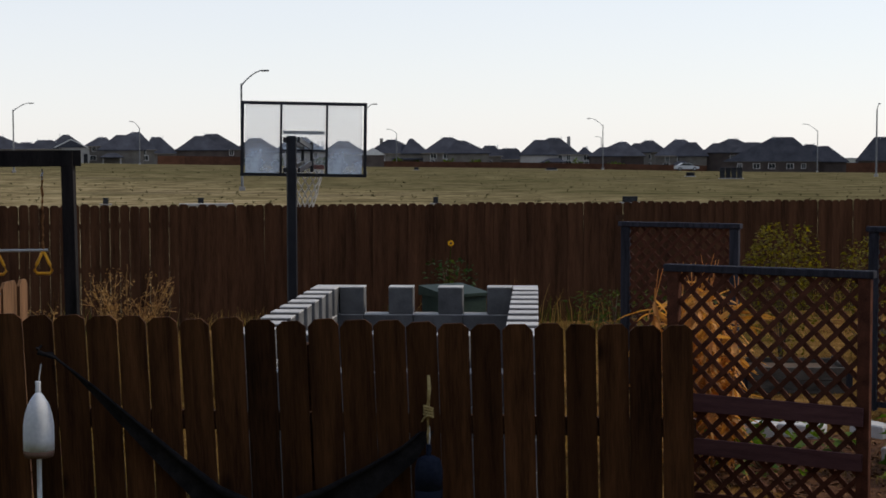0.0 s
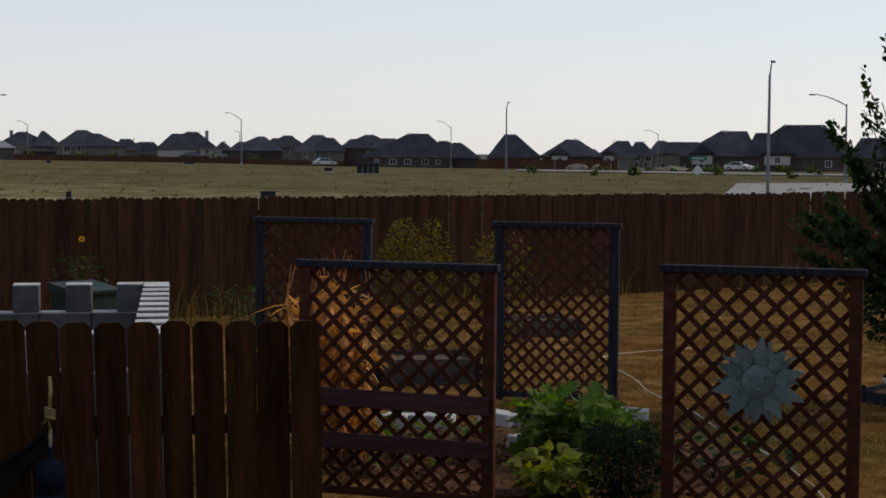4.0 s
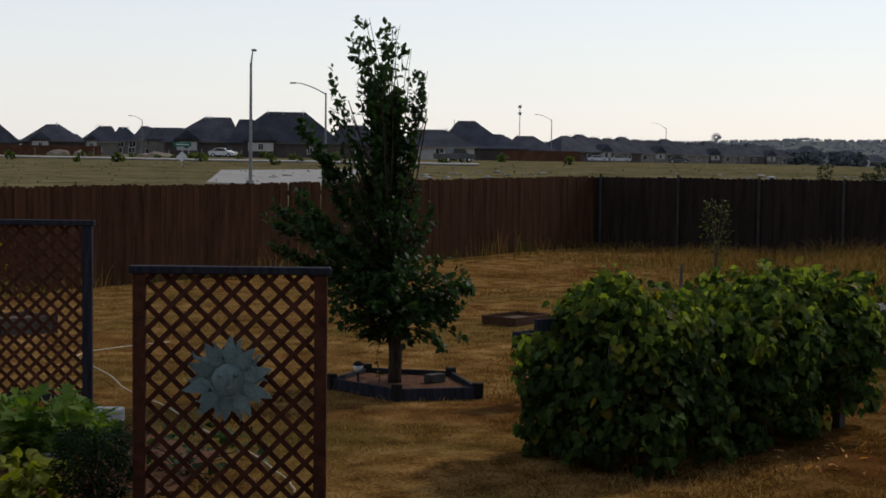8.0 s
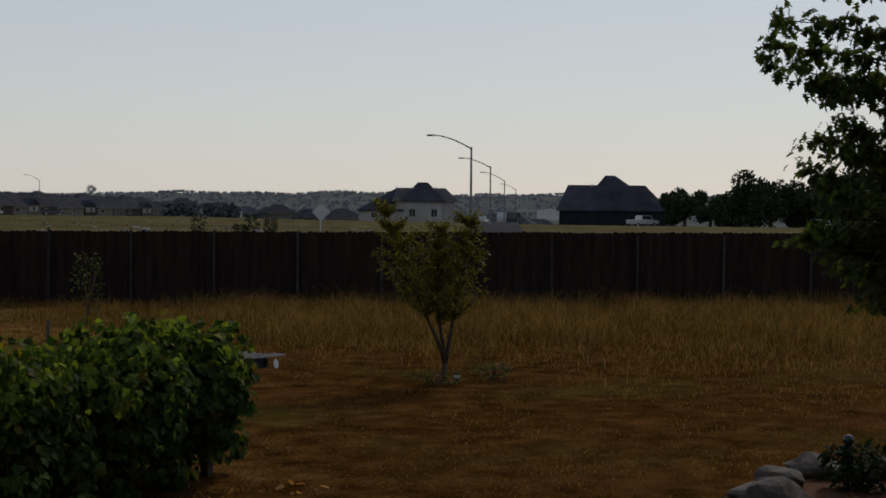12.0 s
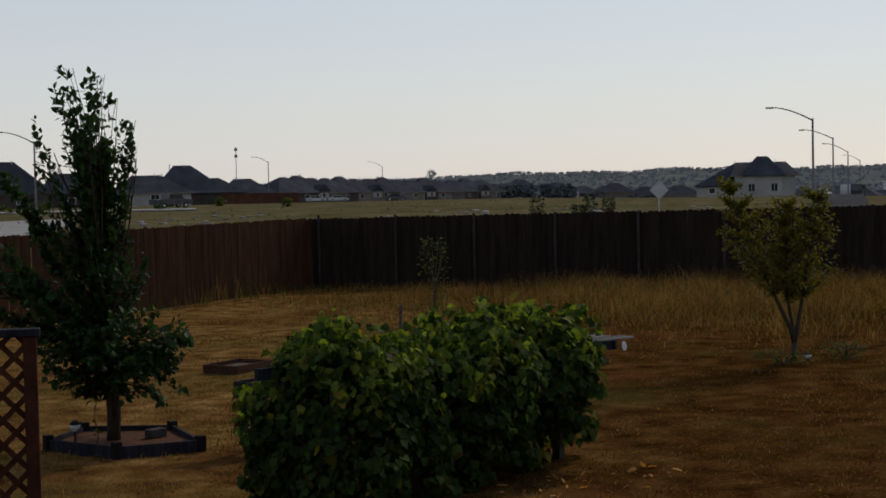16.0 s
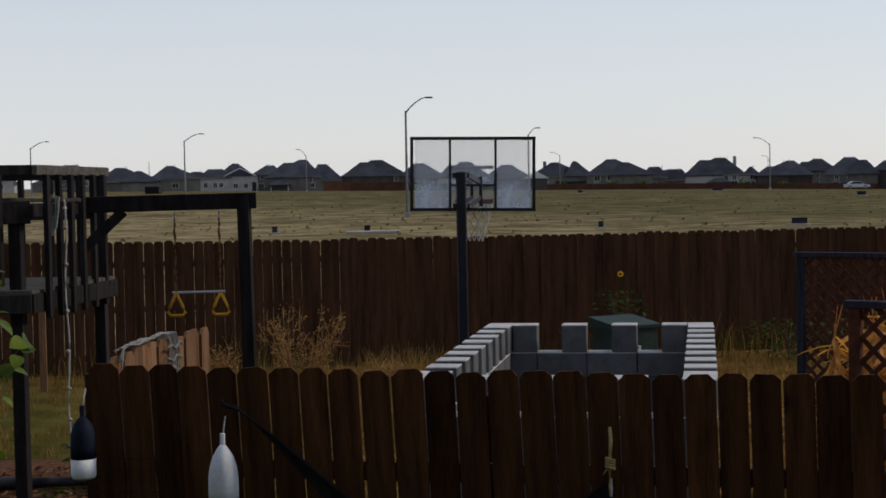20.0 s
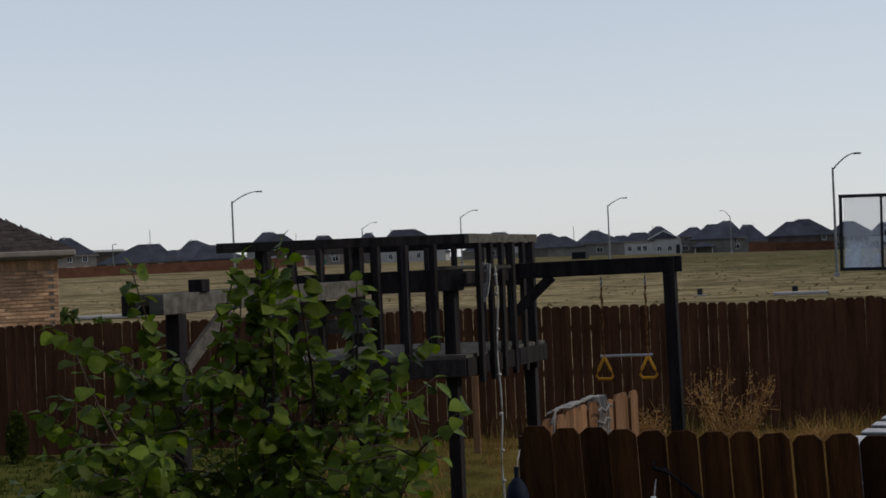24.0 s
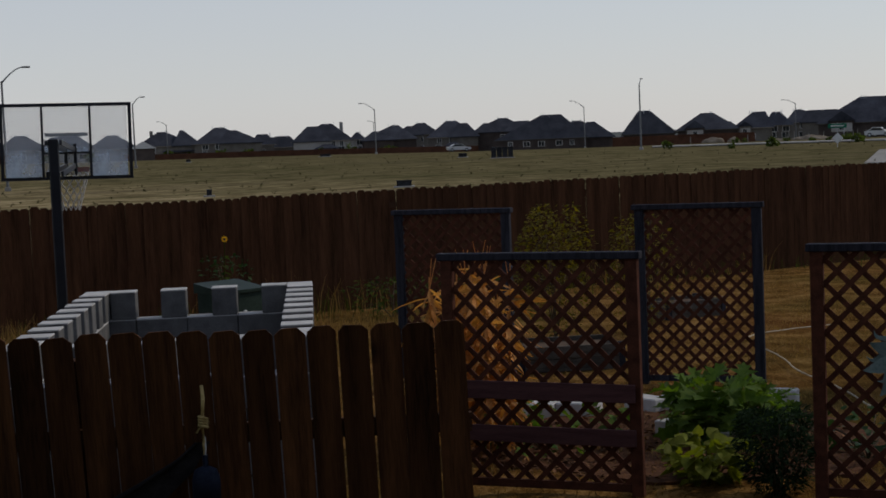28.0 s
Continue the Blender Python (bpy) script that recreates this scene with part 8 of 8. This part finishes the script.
def globe_light(at, r, height, label):
    t = thing("solar_light", at, label, "garden light", "solar garden lights")
    part("stake", rod(bmesh.new(), (0, 0, -0.05), (0, 0, height), 0.012), PLASTIC_D, t)
    part("globe", lathe(bmesh.new(), [(0.01, height - 0.01), (r * 0.7, height + r * 0.3), (r, height + r), (r * 0.98, height + r * 1.1)], 16), WHITEBUOY, t, "white frosted globe", True)
    part("cap", lathe(bmesh.new(), [(r * 1.02, height + r * 1.1), (r * 0.8, height + r * 1.6), (r * 0.3, height + r * 1.9), (0.005, height + r * 1.95)], 16), PLASTIC_D, t, "dark dome cap", True)


globe_light((8.14, 14.98, 0.07), 0.058, 0.17, "white globe solar light with dark cap in the bed")
globe_light((19.27, 13.80, 0), 0.055, 0.03, "white globe solar light with dark cap under the young tree")


def rock(at, size, seed, group, material=STONE, label="pale weathered limestone rock"):
    g = rng(seed)
    bm = bmesh.new()
    bmesh.ops.create_icosphere(bm, subdivisions=3, radius=0.5)
    off = Vector(g.uniform(-50, 50, 3))
    planes = [(Vector(unit(g.normal(0, 1, 3))), g.uniform(0.30, 0.42)) for _ in range(9)]  # broken faces
    for v in bm.verts:
        n = noise.noise(v.co * 2.2 + off) * 0.34 + noise.noise(v.co * 5.5 + off) * 0.16 + noise.noise(v.co * 11 + off) * 0.07
        v.co *= 1 + n
        for d, far in planes:
            over = v.co.dot(d) - far
            if over > 0:
                v.co -= d * over * 0.9
        v.co.z = max(v.co.z, -0.30)
    bmesh.ops.transform(bm, matrix=Matrix.Rotation(g.uniform(0, 6.28), 4, "Z") @ Matrix.Diagonal((size[0], size[1], size[2], 1)), verts=bm.verts)
    lo = min(v.co.z for v in bm.verts)
    ob = obj("rock", bm, material)
    ob.matrix_basis = Matrix.Translation(view_fitted((at[0], at[1], at[2] - lo - 0.02 * size[2])))
    return tagged(ob, label, "rock", group)


def rock_bed():
    g = rng(95)
    slab("bare_earth", [(11.86, 6.08), (12.83, 6.32), (14.00, 6.47), (13.80, 6.03), (12.83, 5.44), (12.15, 4.86), (11.57, 4.67), (10.89, 5.05), (11.08, 5.64)], EARTH, "grey trodden earth beside the rock bed", "ground", 0.014)
    slab("rock_bed_soil", [(12.15, 5.05), (12.93, 5.78), (13.90, 6.14), (14.87, 6.03), (15.55, 5.25), (15.16, 4.37), (13.22, 3.89), (12.15, 4.37)], MULCH, "dark red mulch in the rock-edged bed", "garden bed", 0.05, kind="")
    for k, (x, y, wide, deep, high, words) in enumerate((
            (12.62, 5.64, 0.78, 0.50, 0.46, "large pale limestone boulder with lichen"), (13.08, 6.07, 0.50, 0.32, 0.26, "long tan limestone rock"),
            (14.02, 6.20, 0.55, 0.36, 0.28, "broad tan limestone rock"), (12.44, 5.25, 0.48, 0.40, 0.32, "rusty brown limestone rock"),
            (12.07, 5.02, 0.42, 0.36, 0.34, "rounded grey limestone rock"), (12.50, 4.94, 0.40, 0.32, 0.32, "pale weathered limestone rock"),
            (14.58, 6.10, 0.68, 0.42, 0.32, "broad tan limestone rock"), (13.34, 6.03, 0.30, 0.24, 0.20, "small white limestone rock"),
            (14.91, 5.56, 0.60, 0.40, 0.34, "pale weathered limestone rock"), (13.61, 6.14, 0.34, 0.26, 0.18, "small white limestone rock"),
            (12.98, 5.62, 0.42, 0.30, 0.24, "rounded grey limestone rock"))):
        rock((x, y, 0.02), (wide, deep, high), 1 + k, "bed rocks", label=words)
    for k in range(7):
        size = g.uniform(0.2, 0.3)
        rock((11.96 + 0.195 * k, 4.76 - 0.11 * k, 0.03), (size * 1.3, size, size * 0.85), 20 + k, "bed rocks", label="rounded grey limestone rock" if k % 2 else "pale weathered limestone rock")


rock_bed()


def lantern():
    t = thing("garden_lantern", (14.33, 5.00, -0.10), "slim dark garden lantern on twin leaning stakes", "garden light", turn=-70)
    for x in (-0.025, 0.025):
        part("stake", rod(bmesh.new(), (x + 0.19, 0, -0.05), (x, 0, 1.48), 0.008), PLASTIC_D, t)
    for z in (0.8, 1.15, 1.4):
        part("cross_tie", rod(bmesh.new(), (-0.03 + 0.19 * (1 - z / 1.48), 0, z), (0.03 + 0.19 * (1 - z / 1.48), 0, z), 0.006), PLASTIC_D, t)
    part("glass", rod(bmesh.new(), (0, 0, 1.50), (0, 0, 1.64), 0.036, None, 14), PANE, t, "pale glass cylinder")
    part("base", rod(bmesh.new(), (0, 0, 1.47), (0, 0, 1.50), 0.046, None, 14), PLASTIC_D, t)
    part("cap", rod(bmesh.new(), (0, 0, 1.64), (0, 0, 1.70), 0.048, 0.02, 14), PLASTIC_D, t)


lantern()


def gazing_ball():
    t = thing("gazing_ball", (14.15, 5.62, -0.09), "dark glass gazing ball on a stand in the rock bed", "garden ornament")
    part("stand", lathe(bmesh.new(), [(0.05, 0.0), (0.03, 0.05), (0.018, 0.25), (0.03, 0.50), (0.04, 0.54)], 12), PLASTIC_D, t)
    bm = bmesh.new()
    bmesh.ops.create_uvsphere(bm, u_segments=18, v_segments=12, radius=0.052, matrix=Matrix.Translation((0, 0, 0.585)))
    part("ball", bm, PANE, t, "", True)
    p = thing("garden_stake", (14.72, 5.24, 0.03), "short dark leaning wooden stake", "stake")
    part("stake", bar(bmesh.new(), (0.0, 0, -0.05), (-0.08, 0.20, 0.42), 0.045, 0.045, 0.004), PLAYWOOD, p)


gazing_ball()

# ---- garden beds, paving, hose ----
slab("vegetable_bed", [(1.9, 13.3), (3.2, 14.9), (5.2, 14.6), (5.6, 12.6), (4.7, 11.3), (3.2, 11.6)], MULCH, "brown wood-chip mulch in the vegetable garden", "garden bed", 0.02, kind="")


def kerb_block(x, y, turn, length, k):
    b = obj("edging_block", boxed((0, 0, 0.06), (length, 0.20, 0.14), None, 0.012), PALE_LIT_BLOCK)
    b.matrix_basis = Matrix.Translation(view_fitted((x, y, 0.01))) @ pose(0, 0, 0, 0, 0, turn)
    tagged(b, "grey concrete edging block beside the squash bed", "edging block", "garden edging blocks")


for k, (x, y, a, l) in enumerate(((4.0, 14.75, -60, 0.42), (4.3, 14.62, -28, 0.42), (4.72, 14.45, -25, 0.40), (5.2, 14.62, -30, 0.42), (3.9, 13.35, -62, 0.42), (4.05, 12.9, -60, 0.40), (2.5, 15.1, -30, 0.42), (2.95, 14.9, -28, 0.42), (3.35, 14.75, -30, 0.42))):
    kerb_block(x, y, a, l, k)


def hose():
    t = thing("garden_hose", (5.9, 15, 0.0), "pale garden hose lying on the dry grass", "hose")
    path = [(7.9, 19.75), (7.28, 19.56), (6.70, 19.33), (6.30, 18.85), (6.28, 18.1), (6.04, 16.4), (5.93, 14.8), (5.77, 12.97), (5.56, 11.2), (5.3, 10.7)]
    pts = []
    for a, b in zip(path, path[1:]):
        for k in range(5):
            s = k / 5
            pts.append((a[0] + (b[0] - a[0]) * s - 5.9 + 0.03 * math.sin(len(pts) * 0.9), a[1] + (b[1] - a[1]) * s - 15, 0.045))
    part("tube", tube(bmesh.new(), pts, 0.008, 6), HOSE, t, "", True)


hose()


def box_planter(at, turn, label):
    t = thing("planter_trough", at, label, "planter", turn=turn)
    for y in (-0.16, 0.16):
        part("side_board", boxed((0, y, 0.66), (0.62, 0.025, 0.17), None, 0.003), POSTBLUE, t)
    for x in (-0.30, 0.30):
        part("end_board", boxed((x, 0, 0.66), (0.025, 0.30, 0.17), None, 0.003), POSTBLUE, t)
        for y in (-0.14, 0.14):
            part("leg", boxed((x * 0.4 + 0.15, y, 0.29), (0.05, 0.05, 0.6), None, 0.003), POSTBLUE, t)
    part("soil", boxed((0, 0, 0.70), (0.56, 0.28, 0.03)), SOIL, t)


box_planter((9.58, 13.55, 0), 12, "dark raised trough planter behind the grapevine")
low = thing("planter_box", (*spot(34.15, 24.0)[:2], 0), "low red-brown planter box on the dry grass", "planter", turn=20)
for y in (-0.3, 0.3):
    part("side_board", boxed((0, y, 0.07), (0.9, 0.03, 0.14), None, 0.003), RAIL, low)
for x in (-0.44, 0.44):
    part("end_board", boxed((x, 0, 0.07), (0.03, 0.57, 0.14), None, 0.003), RAIL, low)
part("soil", boxed((0, 0, 0.04), (0.85, 0.57, 0.08)), SOIL, low)


def stake(at, h, label, lean=0.0, material=CEDAR_LIT, wide=0.09):
    t = thing("wooden_stake", at, label, "stake")
    part("board", bar(bmesh.new(), (0, 0, -0.1), (lean, 0, h), wide, 0.03, 0.003), material, t)


stake((-7.45, 20.3, 0), 1.05, "bare orange-brown board standing by the fence")
stake((-14.39, 19.08, 0), 0.85, "bare orange-brown board leaning by the fence", 0.03)

# ---- mulch and chips under the tower ----
slab("play_mulch", [(-7.2, 11.2), (-6.7, 14.2), (-6.0, 15.1), (-4.6, 15.3), (-3.4, 14.2), (-3.0, 12.0), (-3.6, 10.2), (-5.5, 9.6)], MULCH, "red-brown bark mulch under the play tower", "ground", 0.02)


def chips(name, n, poly, size, material, label, seed, z=0.02):
    g = rng(seed)
    cx, cy = np.mean([p[0] for p in poly]), np.mean([p[1] for p in poly])
    rx = (max(p[0] for p in poly) - min(p[0] for p in poly)) * 0.42
    ry = (max(p[1] for p in poly) - min(p[1] for p in poly)) * 0.42
    a, q = g.uniform(0, 2 * math.pi, n), np.sqrt(g.random(n))
    p = np.stack([cx + rx * q * np.cos(a), cy + ry * q * np.sin(a), z + g.uniform(0, 0.025, n)], -1)
    p[:, 2] += lie(p[:, 0], p[:, 1])
    w = unit(np.stack([np.cos(a * 7), np.sin(a * 7), g.normal(0, 0.35, n)], -1))
    u = unit(np.array([0, 0, 1.0]) + g.normal(0, 0.5, (n, 3)))
    v, f = leaves(p, w, u, size * g.uniform(0.5, 1.4, n), ((0, 0.14), (0.5, 0.2), (1, 0.12)), 0.1)
    return tagged(mass(name, v, f, material), label, "mulch", kind="stuff")


chips("bark_chips", 5000, [(-7.2, 9.6), (-3.0, 15.2)], 0.055, CHIP, "loose red-brown bark chips", 97)
chips("bark_chips", 2600, [(1.9, 11.3), (5.6, 14.9)], 0.055, CHIP, "loose brown wood chips in the garden", 98)
chips("dry_leaves", 45, [(9.0, 8.9), (12.0, 10.4)], 0.07, LEAF_DRY, "fallen brown leaves below the vine", 99)


def pipe():
    t = thing("drain_pipe", (-5.2, 13.7, 0.03), "black flexible pipe lying on the mulch", "pipe")
    part("tube", tube(bmesh.new(), [(-0.5, -0.3, 0.05), (-0.2, -0.12, 0.06), (0.2, 0.0, 0.05), (0.6, 0.1, 0.05), (1.0, 0.3, 0.05)], [0.07, 0.06, 0.045, 0.04, 0.035], 8), PLASTIC_D, t, "", True)


pipe()


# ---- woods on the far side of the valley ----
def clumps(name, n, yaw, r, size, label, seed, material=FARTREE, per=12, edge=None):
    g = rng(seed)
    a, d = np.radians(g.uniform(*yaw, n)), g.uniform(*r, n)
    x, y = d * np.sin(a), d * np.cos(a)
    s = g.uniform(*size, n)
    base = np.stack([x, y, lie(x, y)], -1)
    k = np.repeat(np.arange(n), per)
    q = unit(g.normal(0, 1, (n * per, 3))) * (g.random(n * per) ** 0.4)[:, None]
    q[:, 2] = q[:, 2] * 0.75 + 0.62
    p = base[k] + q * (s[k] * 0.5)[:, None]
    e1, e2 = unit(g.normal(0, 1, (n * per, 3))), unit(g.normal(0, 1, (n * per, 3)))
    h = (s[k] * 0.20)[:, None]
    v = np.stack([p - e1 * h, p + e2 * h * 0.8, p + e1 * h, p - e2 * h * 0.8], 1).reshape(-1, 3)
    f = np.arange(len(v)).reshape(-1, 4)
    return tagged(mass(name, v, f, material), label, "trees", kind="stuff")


clumps("far_woods", 5200, (28, 82), (1500, 2700), (3.2, 6.0), "woods along the far ridge, blue-grey haze in their colour", 101, RIDGETREE, 30)
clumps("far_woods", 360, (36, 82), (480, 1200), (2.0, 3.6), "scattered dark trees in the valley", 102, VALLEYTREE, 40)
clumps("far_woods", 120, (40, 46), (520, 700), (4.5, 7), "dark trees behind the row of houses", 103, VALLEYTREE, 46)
clumps("far_woods", 16, (-8, 9), (368, 380), (2.2, 3.6), "small green garden trees before the far houses", 104, LEAF_MAPLE, 30)
clumps("field_tufts", 1600, (-42, 46), (42, 230), (0.16, 0.34), "dark weed tufts dotted over the stubble", 107, WEED_FIELD, 9)
clumps("field_shrubs", 26, (14, 36), (150, 260), (0.9, 1.8), "low green shrubs on the field", 105, LEAF_MAPLE, 40)
clumps("field_shrubs", 20, (-38, -33), (60, 80), (0.7, 1.4), "low shrubs and rubble beyond the fence", 106, LEAF_MAPLE, 40)


def oak(yaw, r, height, wide, seed):
    g = rng(seed)
    at = spot(yaw, r)
    t = thing("tree", (at.x, at.y, float(lie(at.x, at.y))), "broad dark oak beside the far house", "tree", "oaks by the far house")
    bm = bmesh.new()
    tube(bm, [(0, 0, -0.3), (0.1, 0, height * 0.3), (0, 0, height * 0.6)], [0.35, 0.28, 0.15], 7)
    for k in range(7):
        a = k * 0.9
        limb(bm, g, (0, 0, height * 0.3), (math.cos(a), math.sin(a), 0.9), height * 0.5, 0.14, (0, 0, 0.2), 4)
    part("trunk", bm, BARK, t)
    n = 6000
    lobes = g.normal(0, 1, (14, 3)) * [wide * 0.27, wide * 0.27, height * 0.20] + [0, 0, height * 0.50]
    k = g.integers(0, 14, n)
    p = lobes[k] + unit(g.normal(0, 1, (n, 3))) * (g.random(n) ** 0.35)[:, None] * wide * 0.24
    p[:, 2] = np.maximum(p[:, 2], height * 0.03)
    v, f = leaves(p, unit(g.normal(0, 1, (n, 3))), unit(g.normal(0, 1, (n, 3))), 0.48 * g.uniform(0.6, 1.3, n), OVAL)
    mass("crown", v, f, FARTREE, t)


oak(62.1, 262, 5.2, 5.6, 111)
oak(63.0, 280, 3.8, 3.6, 116)
oak(64.0, 235, 5.6, 6.2, 113)
oak(65.1, 230, 6.8, 7.4, 114)
oak(66.3, 232, 6.6, 7.0, 115)
oak(67.8, 225, 7.4, 8.0, 112)
oak(69.8, 215, 7.6, 8.0, 117)
for yaw, r, h, s in ((44.84, 98, 1.75, 121), (46.75, 98, 1.7, 122), (47.4, 99, 1.5, 123), (46.3, 97, 1.2, 124)):
    at = spot(yaw, r)
    leafy("sapling", (at.x, at.y, float(lie(at.x, at.y))), "dark young roadside sapling on the field", "tree", 380, 0.42, h, 0.16, OVAL, FARTREE, s, group="roadside saplings")
for k in range(22):
    g = rng(300 + k)
    house(43.5 + 0.72 * k + g.uniform(-0.3, 0.3), g.uniform(560, 820), g.uniform(12, 16), 2.5, g.uniform(5.4, 6.4), -2.0, 1.5, 1, (T, R_, P)[int(g.integers(3))], 0, 0, (), g.uniform(-30, 30), group="houses down in the valley")
# the white paint stands in for the sun's glint off this far building
shop = thing("warehouse", (*spot(57.3, 1500)[:2], float(lie(*spot(57.3, 1500)[:2]))), "long metal warehouse on the far slope, white for its sun glint", "warehouse", turn=-57)
part("wall", boxed((0, 0, 4), (26, 14, 9)), TRIM, shop)
part("roof", gable(bmesh.new(), 0, 26, -7.5, 7.5, 8.5, 2.2), TRIM, shop)
store = thing("shop_block", (*spot(-33.0, 400)[:2], float(lie(*spot(-33.0, 400)[:2]))), "long low red-fronted shop block behind the houses", "shop", turn=30)
part("wall", boxed((0, 0, 2.6), (9, 10, 7.0)), WALL_RED, store)
part("parapet", boxed((0, -5.1, 5.9), (9.2, 0.4, 0.5)), TRIM, store)


def raised_bed(at, turn, w, d, h, label):
    """A bottomless timber box filled with soil."""
    t = thing("raised_bed", at, label, "garden bed", "raised vegetable beds", turn=turn)
    for y in (-d / 2, d / 2):
        for k in range(2):
            part("side_board", boxed((0, y, h * (0.25 + 0.5 * k)), (w, 0.035, h * 0.47), None, 0.004), GREYWOOD, t)
    for x in (-w / 2 + 0.02, w / 2 - 0.02):
        part("end_board", boxed((x, 0, h / 2), (0.035, d - 0.04, h * 0.96), None, 0.004), GREYWOOD, t)
    for x in (-w / 2, w / 2):
        for y in (-d / 2, d / 2):
            part("corner_post", boxed((x, y, h * 0.52), (0.07, 0.07, h * 1.08), None, 0.004), POSTBLUE, t)
    part("soil", boxed((0, 0, h * 0.4), (w - 0.05, d - 0.05, h * 0.8)), SOIL, t)


raised_bed((3.95, 18.0, 0), -3, 1.15, 0.85, 0.30, "grey timber raised bed behind the lattice")
raised_bed((6.55, 22.1, 0), 16, 0.9, 0.7, 0.26, "small dark raised bed near the far fence")


def shoot(at, h, seed, label):
    """A thin self-sown shoot with a few leaves."""
    g = rng(seed)
    t = thing("shoot", at, label, "plant")
    pts = [(0.02 * math.sin(k * 1.3), 0, h * k / 6) for k in range(7)]
    part("stem", tube(bmesh.new(), pts, [0.008, 0.007, 0.006, 0.006, 0.005, 0.004, 0.003], 5), VINEWOOD, t)
    n = 26
    z = g.uniform(0.2, 1.0, n) * h
    a = g.uniform(0, 6.28, n)
    v, f = leaves(np.stack([0 * a, 0 * a, z], -1), np.stack([np.cos(a), np.sin(a), 0.2 + 0 * a], -1), unit(np.array([0, 0, 1.0]) + g.normal(0, 0.4, (n, 3))), g.uniform(0.04, 0.08, n), OVAL)
    mass("foliage", v, f, LEAF_YOUNG, t)


shoot((8.40, 15.0, 0.05), 0.52, 131, "thin leafy shoot beside the globe light in the bed")
stake((*spot(39.93, 19.5)[:2], 0), 1.25, "thin weathered stake behind the grapevine", 0.06, GREYWOOD, 0.03)


def rubble():
    g = rng(133)
    n = 150
    a, d = np.radians(g.uniform(24, 52, n)), g.uniform(62, 150, n)
    x, y = d * np.sin(a), d * np.cos(a)
    s = g.uniform(0.08, 0.24, n)
    base = np.stack([x, y, lie(x, y)], -1)
    cube = np.array([(i, j, k) for i in (-1, 1) for j in (-1, 1) for k in (0, 1.0)])
    v = (base[:, None, :] + cube[None] * s[:, None, None] * g.uniform(0.6, 1.2, (n, 8, 3)) * [1.4, 1.0, 0.7]).reshape(-1, 3)
    q = np.array([(0, 1, 3, 2), (4, 6, 7, 5), (0, 4, 5, 1), (2, 3, 7, 6), (1, 5, 7, 3), (0, 2, 6, 4)])
    f = (q[None] + (np.arange(n) * 8)[:, None, None]).reshape(-1, 4)
    tagged(mass("rubble", v, f, CONCRETE), "pale scattered rubble and litter on the field", "rubble", kind="stuff")


rubble()
